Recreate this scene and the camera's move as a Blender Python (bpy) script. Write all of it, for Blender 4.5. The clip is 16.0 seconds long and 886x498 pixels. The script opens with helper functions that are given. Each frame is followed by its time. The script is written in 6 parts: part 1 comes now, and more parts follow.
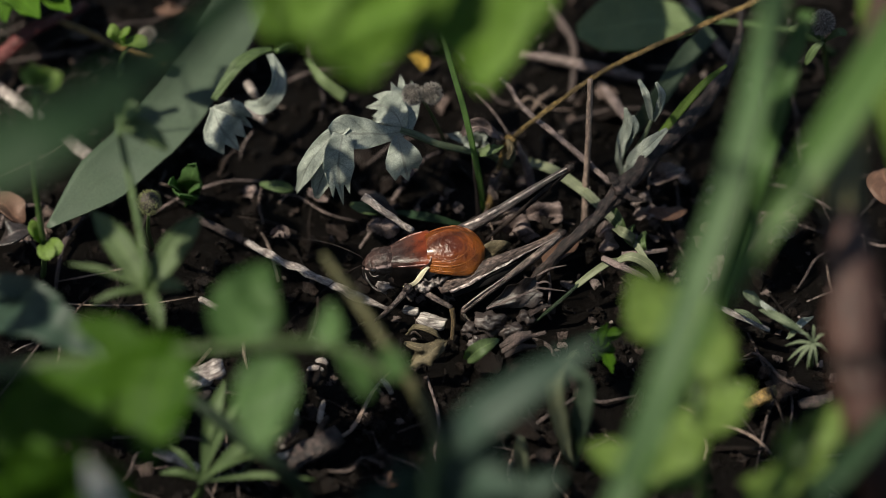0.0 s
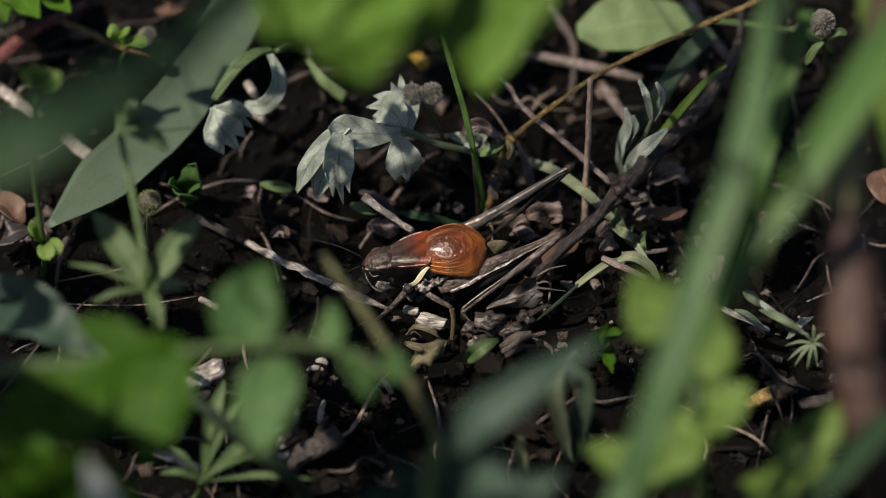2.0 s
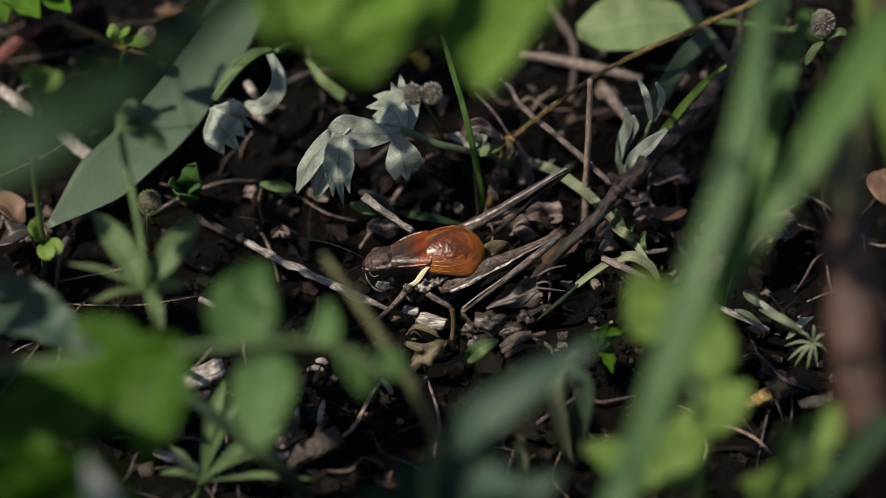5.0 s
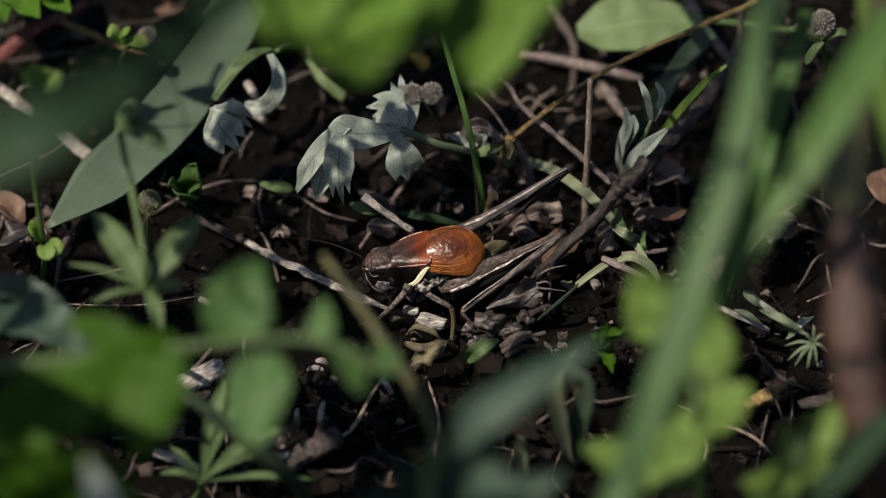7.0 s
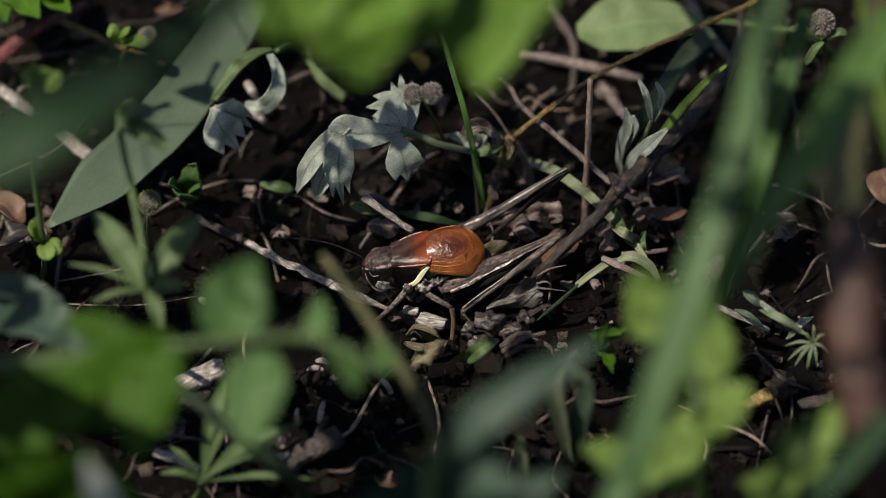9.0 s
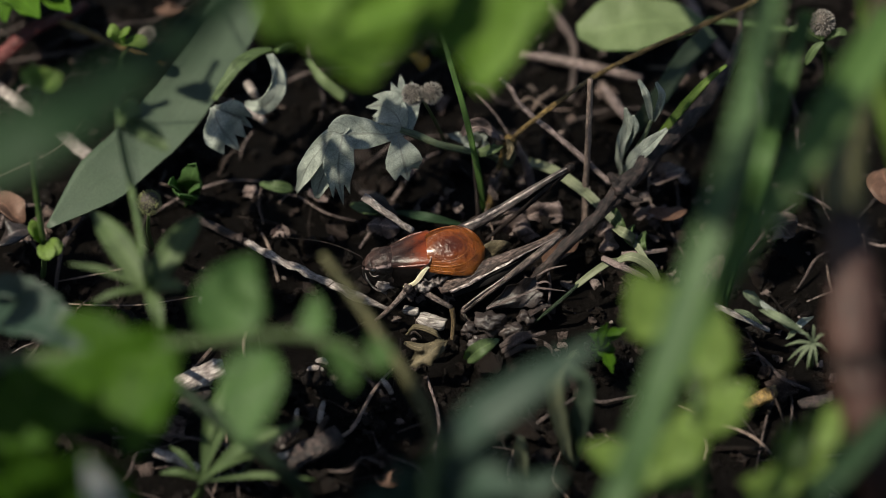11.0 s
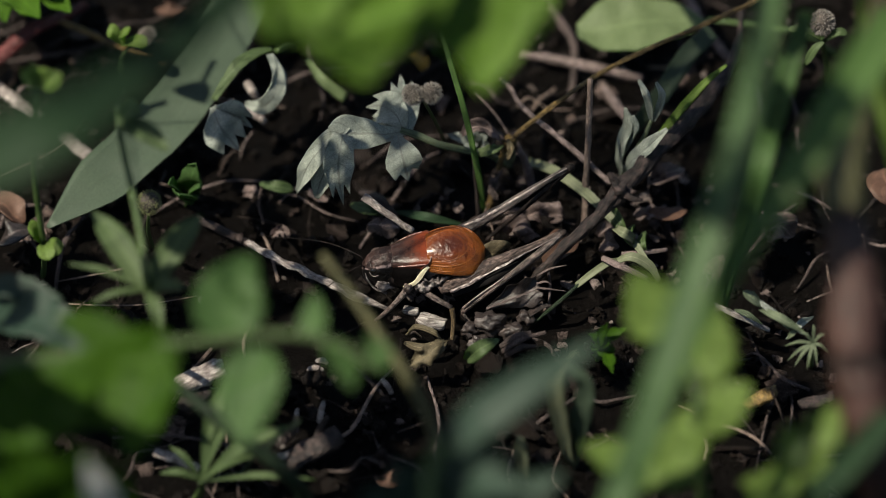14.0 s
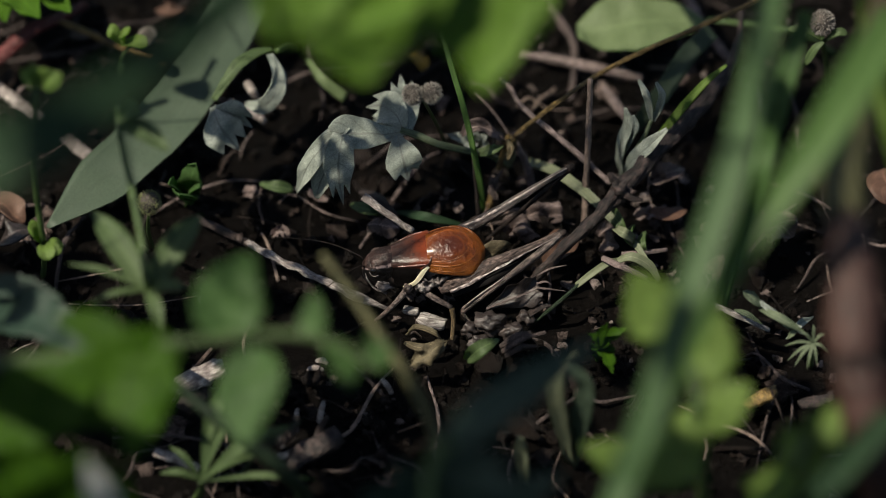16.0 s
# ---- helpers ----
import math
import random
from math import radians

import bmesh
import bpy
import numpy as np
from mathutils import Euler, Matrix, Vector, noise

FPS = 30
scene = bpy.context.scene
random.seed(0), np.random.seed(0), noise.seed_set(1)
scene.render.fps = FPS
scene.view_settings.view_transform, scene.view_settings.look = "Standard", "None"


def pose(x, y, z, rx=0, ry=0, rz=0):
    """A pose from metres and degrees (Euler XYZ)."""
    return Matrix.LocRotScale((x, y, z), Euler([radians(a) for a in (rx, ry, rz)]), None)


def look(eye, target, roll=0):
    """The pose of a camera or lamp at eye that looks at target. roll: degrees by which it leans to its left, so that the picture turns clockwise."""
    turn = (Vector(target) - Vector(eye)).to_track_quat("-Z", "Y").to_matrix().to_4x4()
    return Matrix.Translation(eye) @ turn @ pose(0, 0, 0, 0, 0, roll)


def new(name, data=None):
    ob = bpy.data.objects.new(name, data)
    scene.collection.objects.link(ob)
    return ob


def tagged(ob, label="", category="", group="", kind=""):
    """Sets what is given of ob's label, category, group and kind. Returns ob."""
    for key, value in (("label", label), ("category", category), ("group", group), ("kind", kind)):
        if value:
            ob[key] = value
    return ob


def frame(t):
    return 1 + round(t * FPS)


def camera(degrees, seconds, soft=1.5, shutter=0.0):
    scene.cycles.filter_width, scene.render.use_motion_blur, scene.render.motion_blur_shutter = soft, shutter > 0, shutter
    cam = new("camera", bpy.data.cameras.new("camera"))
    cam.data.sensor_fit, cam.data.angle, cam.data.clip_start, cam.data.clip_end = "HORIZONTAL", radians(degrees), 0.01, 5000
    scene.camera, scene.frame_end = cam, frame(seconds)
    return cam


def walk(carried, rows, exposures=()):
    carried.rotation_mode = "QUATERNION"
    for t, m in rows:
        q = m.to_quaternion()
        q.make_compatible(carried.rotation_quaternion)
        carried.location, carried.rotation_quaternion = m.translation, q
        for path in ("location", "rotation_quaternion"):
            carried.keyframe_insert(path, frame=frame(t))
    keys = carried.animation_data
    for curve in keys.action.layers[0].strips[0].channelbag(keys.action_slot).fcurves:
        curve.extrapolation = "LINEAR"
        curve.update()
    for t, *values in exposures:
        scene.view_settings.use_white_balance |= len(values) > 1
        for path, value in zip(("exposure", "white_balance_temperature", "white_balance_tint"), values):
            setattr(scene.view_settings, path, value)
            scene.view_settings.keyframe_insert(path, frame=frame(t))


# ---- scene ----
# A bush cricket among litter and herbs, filmed close by a still camera. Lengths below are in millimetres, scaled by MM.
MM = 0.001
cam = camera(11.65, 16.0, soft=0.62)
VIEW = look((0, -0.32139, 0.38702), (0, 0, 0.004))
walk(cam, [(0, VIEW), (16.0, VIEW)], [(0, 0.87, 6850, 7), (9.0, 0.87, 6850, 7), (13.0, 0.84, 6850, 7), (15.3, 0.82, 6850, 7), (16.0, 0.68, 6850, 7)])
cam.data.dof.use_dof = True
cam.data.dof.focus_distance = 0.496
cam.data.dof.aperture_fstop = 11.5

# ---- light ----
SUN_TO = Vector((-0.50, -0.10, 0.86)).normalized()
world = bpy.data.worlds.new("sky")
scene.world = world
world.use_nodes = True
wn = world.node_tree.nodes
sky = wn.new("ShaderNodeTexSky")
sky.sky_type, sky.sun_disc = "NISHITA", False
sky.sun_elevation = math.asin(SUN_TO.z)
sky.sun_rotation = math.atan2(SUN_TO.x, SUN_TO.y)
wn["Background"].inputs["Strength"].default_value = 0.062
world.node_tree.links.new(sky.outputs[0], wn["Background"].inputs["Color"])
sun = new("sun", bpy.data.lights.new("sun", "SUN"))
sun.data.energy, sun.data.angle, sun.data.color = 5.0, radians(0.55), (1.0, 0.94, 0.82)
sun.matrix_world = look(SUN_TO * 2, (0, 0, 0))


# ---- materials ----
def material(name):
    m = bpy.data.materials.new(name)
    m.use_nodes = True
    nt = m.node_tree
    return m, nt, nt.nodes["Principled BSDF"]


def link(nt, a, b):
    nt.links.new(a, b)


def node(nt, kind, **inputs):
    n = nt.nodes.new(kind)
    for key, value in inputs.items():
        n.inputs[key.replace("_", " ")].default_value = value
    return n


def grain(nt, scale, detail=4.0, rough=0.6, vec=None):
    n = node(nt, "ShaderNodeTexNoise", Scale=scale, Detail=detail, Roughness=rough)
    if vec is None:
        vec = nt.nodes.new("ShaderNodeNewGeometry").outputs["Position"]
    link(nt, vec, n.inputs["Vector"])
    return n.outputs["Fac"]


def math_node(nt, op, a, b=None, c=None):
    n = nt.nodes.new("ShaderNodeMath")
    n.operation = op
    for i, v in enumerate((a, b, c)):
        if v is None:
            continue
        if isinstance(v, (int, float)):
            n.inputs[i].default_value = v
        else:
            link(nt, v, n.inputs[i])
    return n.outputs[0]


def ramp(nt, fac, stops):
    n = nt.nodes.new("ShaderNodeValToRGB")
    e = n.color_ramp.elements
    while len(e) < len(stops):
        e.new(0.5)
    for el, (p, col) in zip(e, stops):
        el.position, el.color = p, (*col, 1)
    link(nt, fac, n.inputs[0])
    return n.outputs[0]


def blend(nt, fac, a, b, how="MIX"):
    n = nt.nodes.new("ShaderNodeMix")
    n.data_type, n.blend_type = "RGBA", how
    for sock, v in ((n.inputs[0], fac), (n.inputs[6], a), (n.inputs[7], b)):
        if isinstance(v, tuple):
            sock.default_value = (*v, 1)
        elif isinstance(v, (int, float)):
            sock.default_value = v
        else:
            link(nt, v, sock)
    return n.outputs[2]


def bump(nt, b, height, strength, dist):
    n = node(nt, "ShaderNodeBump", Strength=strength, Distance=dist)
    link(nt, height, n.inputs["Height"])
    link(nt, n.outputs[0], b.inputs["Normal"])
    return n.outputs[0]


def leaf_material(name, col, col2, rough=0.45, trans=0.35, veins=7.0, vein_gain=1.5, spec=0.5, vein_bump=0.25, glow=(1.3, 1.9, 0.25), lines=0.0, relief=0.6):
    """A living or dry leaf: mottled blade, a midrib and slanting side veins, light shining through it."""
    m, nt, b = material(name)
    uv = nt.nodes.new("ShaderNodeUVMap").outputs[0]
    sep = nt.nodes.new("ShaderNodeSeparateXYZ")
    link(nt, uv, sep.inputs[0])
    across = math_node(nt, "ABSOLUTE", math_node(nt, "SUBTRACT", sep.outputs[0], 0.5))
    mottle = grain(nt, 260.0, 5.0)
    fine = grain(nt, 5200.0, 4.0, 0.7)
    base = ramp(nt, mottle, [(0.3, col), (0.7, col2)])
    wob = math_node(nt, "MULTIPLY", mottle, 0.12)
    phase = math_node(nt, "MULTIPLY", math_node(nt, "ADD", math_node(nt, "SUBTRACT", sep.outputs[1], math_node(nt, "MULTIPLY", across, 0.55)), wob), veins)
    tooth = math_node(nt, "ABSOLUTE", math_node(nt, "SUBTRACT", math_node(nt, "FRACT", phase), 0.5))
    side = math_node(nt, "LESS_THAN", tooth, 0.05)
    rib = math_node(nt, "LESS_THAN", across, 0.035)
    vein = math_node(nt, "MAXIMUM", rib, math_node(nt, "MULTIPLY", side, 0.55))
    lit = tuple(min(1.0, a * vein_gain) for a in col2)
    colour = blend(nt, vein, base, lit)
    colour = blend(nt, ramp(nt, fine, [(0.36, (0, 0, 0)), (0.66, (0.6, 0.6, 0.6))]), colour, tuple(a * 0.5 for a in col))
    if lines:
        mp = node(nt, "ShaderNodeMapping", Scale=(38.0, 1.2, 1.0))
        link(nt, uv, mp.inputs["Vector"])
        streak = grain(nt, 1.0, 3.0, 0.6, mp.outputs[0])
        colour = blend(nt, math_node(nt, "MULTIPLY", streak, lines), colour, tuple(a * 0.45 for a in col))
    link(nt, colour, b.inputs["Base Color"])
    b.inputs["Specular IOR Level"].default_value = spec
    link(nt, ramp(nt, fine, [(0.2, (rough - 0.08,) * 3), (0.8, (rough + 0.12,) * 3)]), b.inputs["Roughness"])
    height = math_node(nt, "ADD", math_node(nt, "MULTIPLY", fine, 0.3), math_node(nt, "MULTIPLY", vein, -vein_bump))
    nrm = bump(nt, b, height, relief, 0.00025)
    tr = nt.nodes.new("ShaderNodeBsdfTranslucent")
    link(nt, blend(nt, 1.0, colour, tuple(min(1.0, g) for g in glow), "MULTIPLY"), tr.inputs["Color"])
    bright = nt.nodes.new("ShaderNodeVectorMath")
    bright.operation = "MULTIPLY"
    link(nt, colour, bright.inputs[0])
    bright.inputs[1].default_value = glow
    link(nt, bright.outputs[0], tr.inputs["Color"])
    link(nt, nrm, tr.inputs["Normal"])
    mix = nt.nodes.new("ShaderNodeMixShader")
    mix.inputs[0].default_value = trans
    link(nt, b.outputs[0], mix.inputs[1])
    link(nt, tr.outputs[0], mix.inputs[2])
    link(nt, mix.outputs[0], nt.nodes["Material Output"].inputs["Surface"])
    return m


def fibre_material(name, dark, light, rough=0.65, streak=14.0, long=1.5, spec=0.35):
    """Dry stalks, straw and bark: streaks that run along the piece."""
    m, nt, b = material(name)
    uv = nt.nodes.new("ShaderNodeUVMap").outputs[0]
    mp = node(nt, "ShaderNodeMapping", Scale=(streak, long, 1.0))
    link(nt, uv, mp.inputs["Vector"])
    along = grain(nt, 1.6, 4.0, 0.65, mp.outputs[0])
    blot, fine = grain(nt, 900.0, 5.0, 0.7), grain(nt, 6000.0, 3.0)
    col = ramp(nt, along, [(0.36, dark), (0.5, tuple(a * 0.6 + c * 0.4 for a, c in zip(dark, light))), (0.62, light)])
    col = blend(nt, ramp(nt, blot, [(0.42, (0, 0, 0)), (0.62, (0.75, 0.75, 0.75))]), col, dark, "MIX")
    col = blend(nt, math_node(nt, "MULTIPLY", fine, 0.5), col, tuple(a * 0.4 for a in dark))
    link(nt, col, b.inputs["Base Color"])
    b.inputs["Roughness"].default_value = rough
    b.inputs["Specular IOR Level"].default_value = spec
    bump(nt, b, math_node(nt, "ADD", along, math_node(nt, "MULTIPLY", fine, 0.5)), 0.9, 0.0003)
    return m


def litter_material(name, stops, rough=0.48):
    """Crumbs and flakes, each of its own tint."""
    m, nt, b = material(name)
    geo = nt.nodes.new("ShaderNodeNewGeometry")
    tint = ramp(nt, geo.outputs["Random Per Island"], stops)
    spots = grain(nt, 1700.0, 7.0, 0.8)
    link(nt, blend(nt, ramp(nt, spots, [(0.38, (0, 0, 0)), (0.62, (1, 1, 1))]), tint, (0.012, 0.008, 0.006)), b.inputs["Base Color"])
    b.inputs["Roughness"].default_value = rough
    b.inputs["Specular IOR Level"].default_value = 0.16
    bump(nt, b, spots, 1.0, 0.0009)
    return m


def soil_material():
    m, nt, b = material("dark soil with painted-in shade")
    big, small = grain(nt, 90.0, 5.0), grain(nt, 1100.0, 6.0, 0.75)
    # Far darker than real soil: shade between plants is put into the colour.
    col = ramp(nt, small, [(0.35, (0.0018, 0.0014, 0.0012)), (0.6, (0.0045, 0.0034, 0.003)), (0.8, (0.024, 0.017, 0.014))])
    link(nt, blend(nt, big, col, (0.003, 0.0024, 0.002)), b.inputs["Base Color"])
    b.inputs["Roughness"].default_value = 0.42
    b.inputs["Specular IOR Level"].default_value = 0.07
    bump(nt, b, small, 1.0, 0.001)
    return m


SOIL = soil_material()
GREY_LEAF = leaf_material("downy grey-green leaf", (0.17, 0.195, 0.165), (0.47, 0.50, 0.445), 0.55, 0.15, 5.0, 0.4, 0.35, 0.7, (1.3, 1.9, 0.25), 0.5, 0.9)
BLADE = leaf_material("smooth broad blade", (0.054, 0.080, 0.052), (0.070, 0.100, 0.064), 0.55, 0.25, 0.0, 0.85, 0.3, 0.0, (1.3, 1.7, 0.5), 0.5, 0.2)
GRASS = leaf_material("green grass blade", (0.085, 0.16, 0.045), (0.115, 0.21, 0.06), 0.5, 0.45, 0.0, 0.9, 0.3, 0.0, (1.7, 2.0, 0.5), 0.5, 0.2)
FRESH = leaf_material("fresh green leaf", (0.050, 0.115, 0.010), (0.072, 0.155, 0.014), 0.5, 0.5, 6.0, 1.15, 0.16, 0.25, (2.0, 2.4, 0.3))
HERB = leaf_material("dark green herb leaf", (0.022, 0.062, 0.004), (0.042, 0.098, 0.005), 0.5, 0.45, 6.0, 1.25, 0.12, 0.25, (1.6, 2.3, 0.25))
LIME = leaf_material("young yellow-green leaf", (0.115, 0.18, 0.042), (0.165, 0.24, 0.066), 0.45, 0.5, 6.0, 1.3, 0.15, 0.25, (2.0, 2.2, 0.5))
SLATE = leaf_material("slate-green lance leaf", (0.024, 0.046, 0.032), (0.036, 0.064, 0.044), 0.5, 0.3, 0.0, 1.1, 0.25, 0.0, (1.3, 1.7, 0.6), 0.3, 0.3)
CANOPY = leaf_material("sunlit soft green leaf", (0.085, 0.165, 0.020), (0.125, 0.215, 0.034), 0.5, 0.5, 6.0, 1.2, 0.15, 0.25, (1.8, 2.2, 0.4))
DEEP = leaf_material("deep blue-green leaf", (0.018, 0.040, 0.019), (0.028, 0.056, 0.027), 0.6, 0.3, 0.0, 1.1, 0.14, 0.0, (1.3, 1.8, 0.4), 0.3, 0.3)
PALE = leaf_material("pale green leaf", (0.105, 0.145, 0.062), (0.14, 0.185, 0.085), 0.55, 0.35, 6.0, 1.12, 0.3)
DRY_BLADE = leaf_material("bleached dry grass", (0.15, 0.17, 0.10), (0.25, 0.27, 0.17), 0.55, 0.3, 0.0, 1.1, 0.3, 0.0, (1, 1, 0.8), 0.6)
CLEAVER = leaf_material("rough grey-green narrow leaf", (0.068, 0.108, 0.040), (0.110, 0.158, 0.068), 0.5, 0.4, 0.0, 1.5, 0.3, 0.4, (1.5, 1.9, 0.4), 0.4, 0.9)
DOWNY = leaf_material("downy narrow leaf", (0.085, 0.112, 0.066), (0.19, 0.225, 0.145), 0.55, 0.25, 0.0, 1.5, 0.25, 0.4, (1.3, 1.7, 0.5), 0.5, 0.9)
PAPER = leaf_material("bleached papery blade", (0.5, 0.5, 0.46), (0.72, 0.72, 0.68), 0.5, 0.3, 0.0, 1.0, 0.3, 0.0, (1, 1, 0.95), 0.5)
GRASS_DULL = leaf_material("dull bluish grass blade", (0.065, 0.122, 0.048), (0.095, 0.165, 0.066), 0.5, 0.4, 0.0, 0.9, 0.3, 0.0, (1.5, 1.9, 0.6), 0.5, 0.2)
TAN = fibre_material("tan dry stalk", (0.12, 0.085, 0.07), (0.46, 0.34, 0.28), 0.6, 9.0, 4.0)
# Paler copy of HERB: the sky's sheen on leaves is in the colour.
HERB_PALE = leaf_material("herb leaf paled like sky sheen", (0.040, 0.088, 0.024), (0.068, 0.128, 0.040), 0.55, 0.4, 6.0, 1.25, 0.25, 0.25, (1.5, 2.1, 0.35))
OLIVE = fibre_material("olive dry stalk", (0.045, 0.045, 0.016), (0.12, 0.11, 0.05), 0.6, 6.0, 3.0)
STEM = fibre_material("green stem", (0.03, 0.06, 0.012), (0.075, 0.125, 0.03), 0.45, 6.0, 3.0, 0.5)
GOLD = fibre_material("golden dry stem", (0.05, 0.030, 0.010), (0.40, 0.26, 0.085), 0.42, 8.0, 9.0)
# Dark bark, lowered further in place of the shade on the branch.
BARK = fibre_material("dark bark", (0.004, 0.003, 0.003), (0.080, 0.052, 0.047), 0.6, 9.0, 7.0)
TWIG = fibre_material("grey dry twig", (0.07, 0.05, 0.046), (0.38, 0.29, 0.275), 0.7, 9.0, 4.0)
STRAW = fibre_material("weathered split straw", (0.10, 0.075, 0.07), (0.76, 0.68, 0.63), 0.5, 16.0, 2.0)
WHITE_STRAW = fibre_material("bleached straw", (0.10, 0.08, 0.075), (0.80, 0.75, 0.70), 0.5, 22.0, 1.0)
DARKSTEM = fibre_material("dark green stem", (0.008, 0.016, 0.008), (0.028, 0.048, 0.022), 0.5, 6.0, 3.0, 0.25)
TWIG_DARK = fibre_material("dark brown twig", (0.014, 0.010, 0.009), (0.17, 0.12, 0.11), 0.7, 9.0, 4.0)
REDSTEM = fibre_material("red-brown living stem", (0.05, 0.010, 0.010), (0.17, 0.036, 0.034), 0.5, 6.0, 3.0)
CANE = fibre_material("brown sheathed cane", (0.024, 0.0105, 0.008), (0.088, 0.042, 0.034), 0.40, 9.0, 0.5, 0.3)
SCRAP = leaf_material("ochre withered scrap", (0.05, 0.04, 0.022), (0.24, 0.195, 0.12), 0.6, 0.12, 3.0, 1.2, 0.25, 0.5, (1.2, 1.0, 0.6), 0.6, 1.0)
BRIGHT_CRUMB = litter_material("pale leaf bits", [(0.0, (0.05, 0.036, 0.032)), (0.5, (0.16, 0.12, 0.11)), (1.0, (0.42, 0.34, 0.32))])
DEAD = leaf_material("dead brown leaf", (0.008, 0.006, 0.0055), (0.105, 0.082, 0.077), 0.36, 0.12, 7.0, 1.6, 0.45, 0.8, (1.2, 0.9, 0.6), 0.8, 1.0)
RUSSET = leaf_material("russet dead leaf", (0.06, 0.030, 0.019), (0.14, 0.075, 0.050), 0.6, 0.15, 6.0, 1.2, 0.4, 0.4, (1.2, 0.9, 0.6))
FLAKE = leaf_material("crumpled leaf flake", (0.04, 0.027, 0.025), (0.36, 0.27, 0.25), 0.55, 0.1, 3.0, 1.2, 0.3, 0.5, (1.2, 0.9, 0.7), 0.6, 1.0)
YELLOW = leaf_material("yellowed leaf", (0.20, 0.12, 0.02), (0.36, 0.24, 0.04), 0.6, 0.2, 4.0, 1.1, 0.2, 0.3, (1.2, 1.0, 0.5))
# Litter and clods are darkened too, in place of cast shade.
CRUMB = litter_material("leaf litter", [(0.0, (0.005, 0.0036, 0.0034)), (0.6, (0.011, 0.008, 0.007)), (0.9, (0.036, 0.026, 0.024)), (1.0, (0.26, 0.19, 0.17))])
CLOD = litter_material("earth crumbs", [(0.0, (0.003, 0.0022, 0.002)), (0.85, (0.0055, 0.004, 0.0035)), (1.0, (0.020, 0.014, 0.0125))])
BURR = fibre_material("burr hooks", (0.26, 0.23, 0.20), (0.68, 0.63, 0.58), 0.6, 2.0, 2.0)
BURR_GREEN = fibre_material("green burr hooks", (0.17, 0.19, 0.07), (0.46, 0.47, 0.26), 0.6, 2.0, 2.0)
BURR_CORE = fibre_material("burr core", (0.05, 0.042, 0.035), (0.13, 0.105, 0.09), 0.7, 4.0, 4.0)


# ---- building ----
def ground_z(x, y):
    p = Vector((x, y, 0))
    near = 1.0 / (1.0 + (x * x + y * y) / 90000.0)
    return near * (1.6 * noise.noise(p * 0.045) + 1.1 * noise.noise(p * 0.13) + 0.5 * noise.noise(p * 0.41)) - 0.6


class Shape:
    """Vertices in millimetres, faces and a texture place for each vertex."""

    def __init__(self):
        self.v, self.f, self.uv = [], [], []

    def grid(self, rows, uvs, close=False):
        n, m, o = len(rows), len(rows[0]), len(self.v)
        for r, q in zip(rows, uvs):
            self.v += [tuple(p) for p in r]
            self.uv += q
        for i in range(n - 1):
            for j in range(m if close else m - 1):
                k = (j + 1) % m
                self.f.append((o + i * m + j, o + i * m + k, o + (i + 1) * m + k, o + (i + 1) * m + j))
        return o

    def add(self, other):
        o = len(self.v)
        self.v += other.v
        self.uv += other.uv
        self.f += [tuple(i + o for i in f) for f in other.f]
        return self


def curve_points(pts, n):
    """n + 1 places along a smooth curve through pts."""
    pts = [Vector(p) for p in pts]
    if len(pts) == 2:
        return [pts[0].lerp(pts[1], i / n) for i in range(n + 1)]
    p = [pts[0] * 2 - pts[1], *pts, pts[-1] * 2 - pts[-2]]
    k, out = len(pts) - 1, []
    for i in range(n + 1):
        t = i / n * k
        s = min(int(t), k - 1)
        t -= s
        a, b, c, d = p[s:s + 4]
        out.append(0.5 * (2 * b + (c - a) * t + (2 * a - 5 * b + 4 * c - d) * t * t + (3 * b - a - 3 * c + d) * t ** 3))
    return out


def pick(values, t):
    """The value at t (0 to 1) of a list that is read as a bent line."""
    if isinstance(values, (int, float)):
        return values
    x = t * (len(values) - 1)
    i = min(int(x), len(values) - 2)
    return values[i] + (values[i + 1] - values[i]) * (x - i)


def tube(pts, radius, n=16, sides=8, lump=0.0, flat=1.0, seed=0):
    """A stalk along a curve; lump: uneven girth, flat: height over breadth."""
    s, c = Shape(), curve_points(pts, n)
    rows, uvs = [], []
    ref = Vector((0, 0, 1))
    for i, p in enumerate(c):
        tan = (c[min(i + 1, n)] - c[max(i - 1, 0)]).normalized()
        if abs(tan.dot(ref)) > 0.95:
            ref = Vector((0, 1, 0.2))
        side = tan.cross(ref).normalized()
        up = side.cross(tan)
        r = pick(radius, i / n)
        ring, q = [], []
        for j in range(sides + 1):
            a = 2 * math.pi * (j % sides) / sides
            d = side * math.cos(a) + up * math.sin(a) * flat
            k = r * (1 + lump * noise.noise(p * 0.6 + d * 1.7 + Vector((seed * 7.1, 0, 0))))
            ring.append(p + d * k)
            q.append((j / sides, i / n * 4))
        rows.append(ring)
        uvs.append(q)
    o = s.grid(rows, uvs)
    m = sides + 1
    for base, order in ((o, 1), (o + n * m, -1)):
        mid = len(s.v)
        s.v.append(tuple(c[0] if order == 1 else c[-1]))
        s.uv.append((0.5, 0 if order == 1 else 4))
        for j in range(sides):
            f = (base + j, mid, base + j + 1)
            s.f.append(f if order == 1 else f[::-1])
    return s


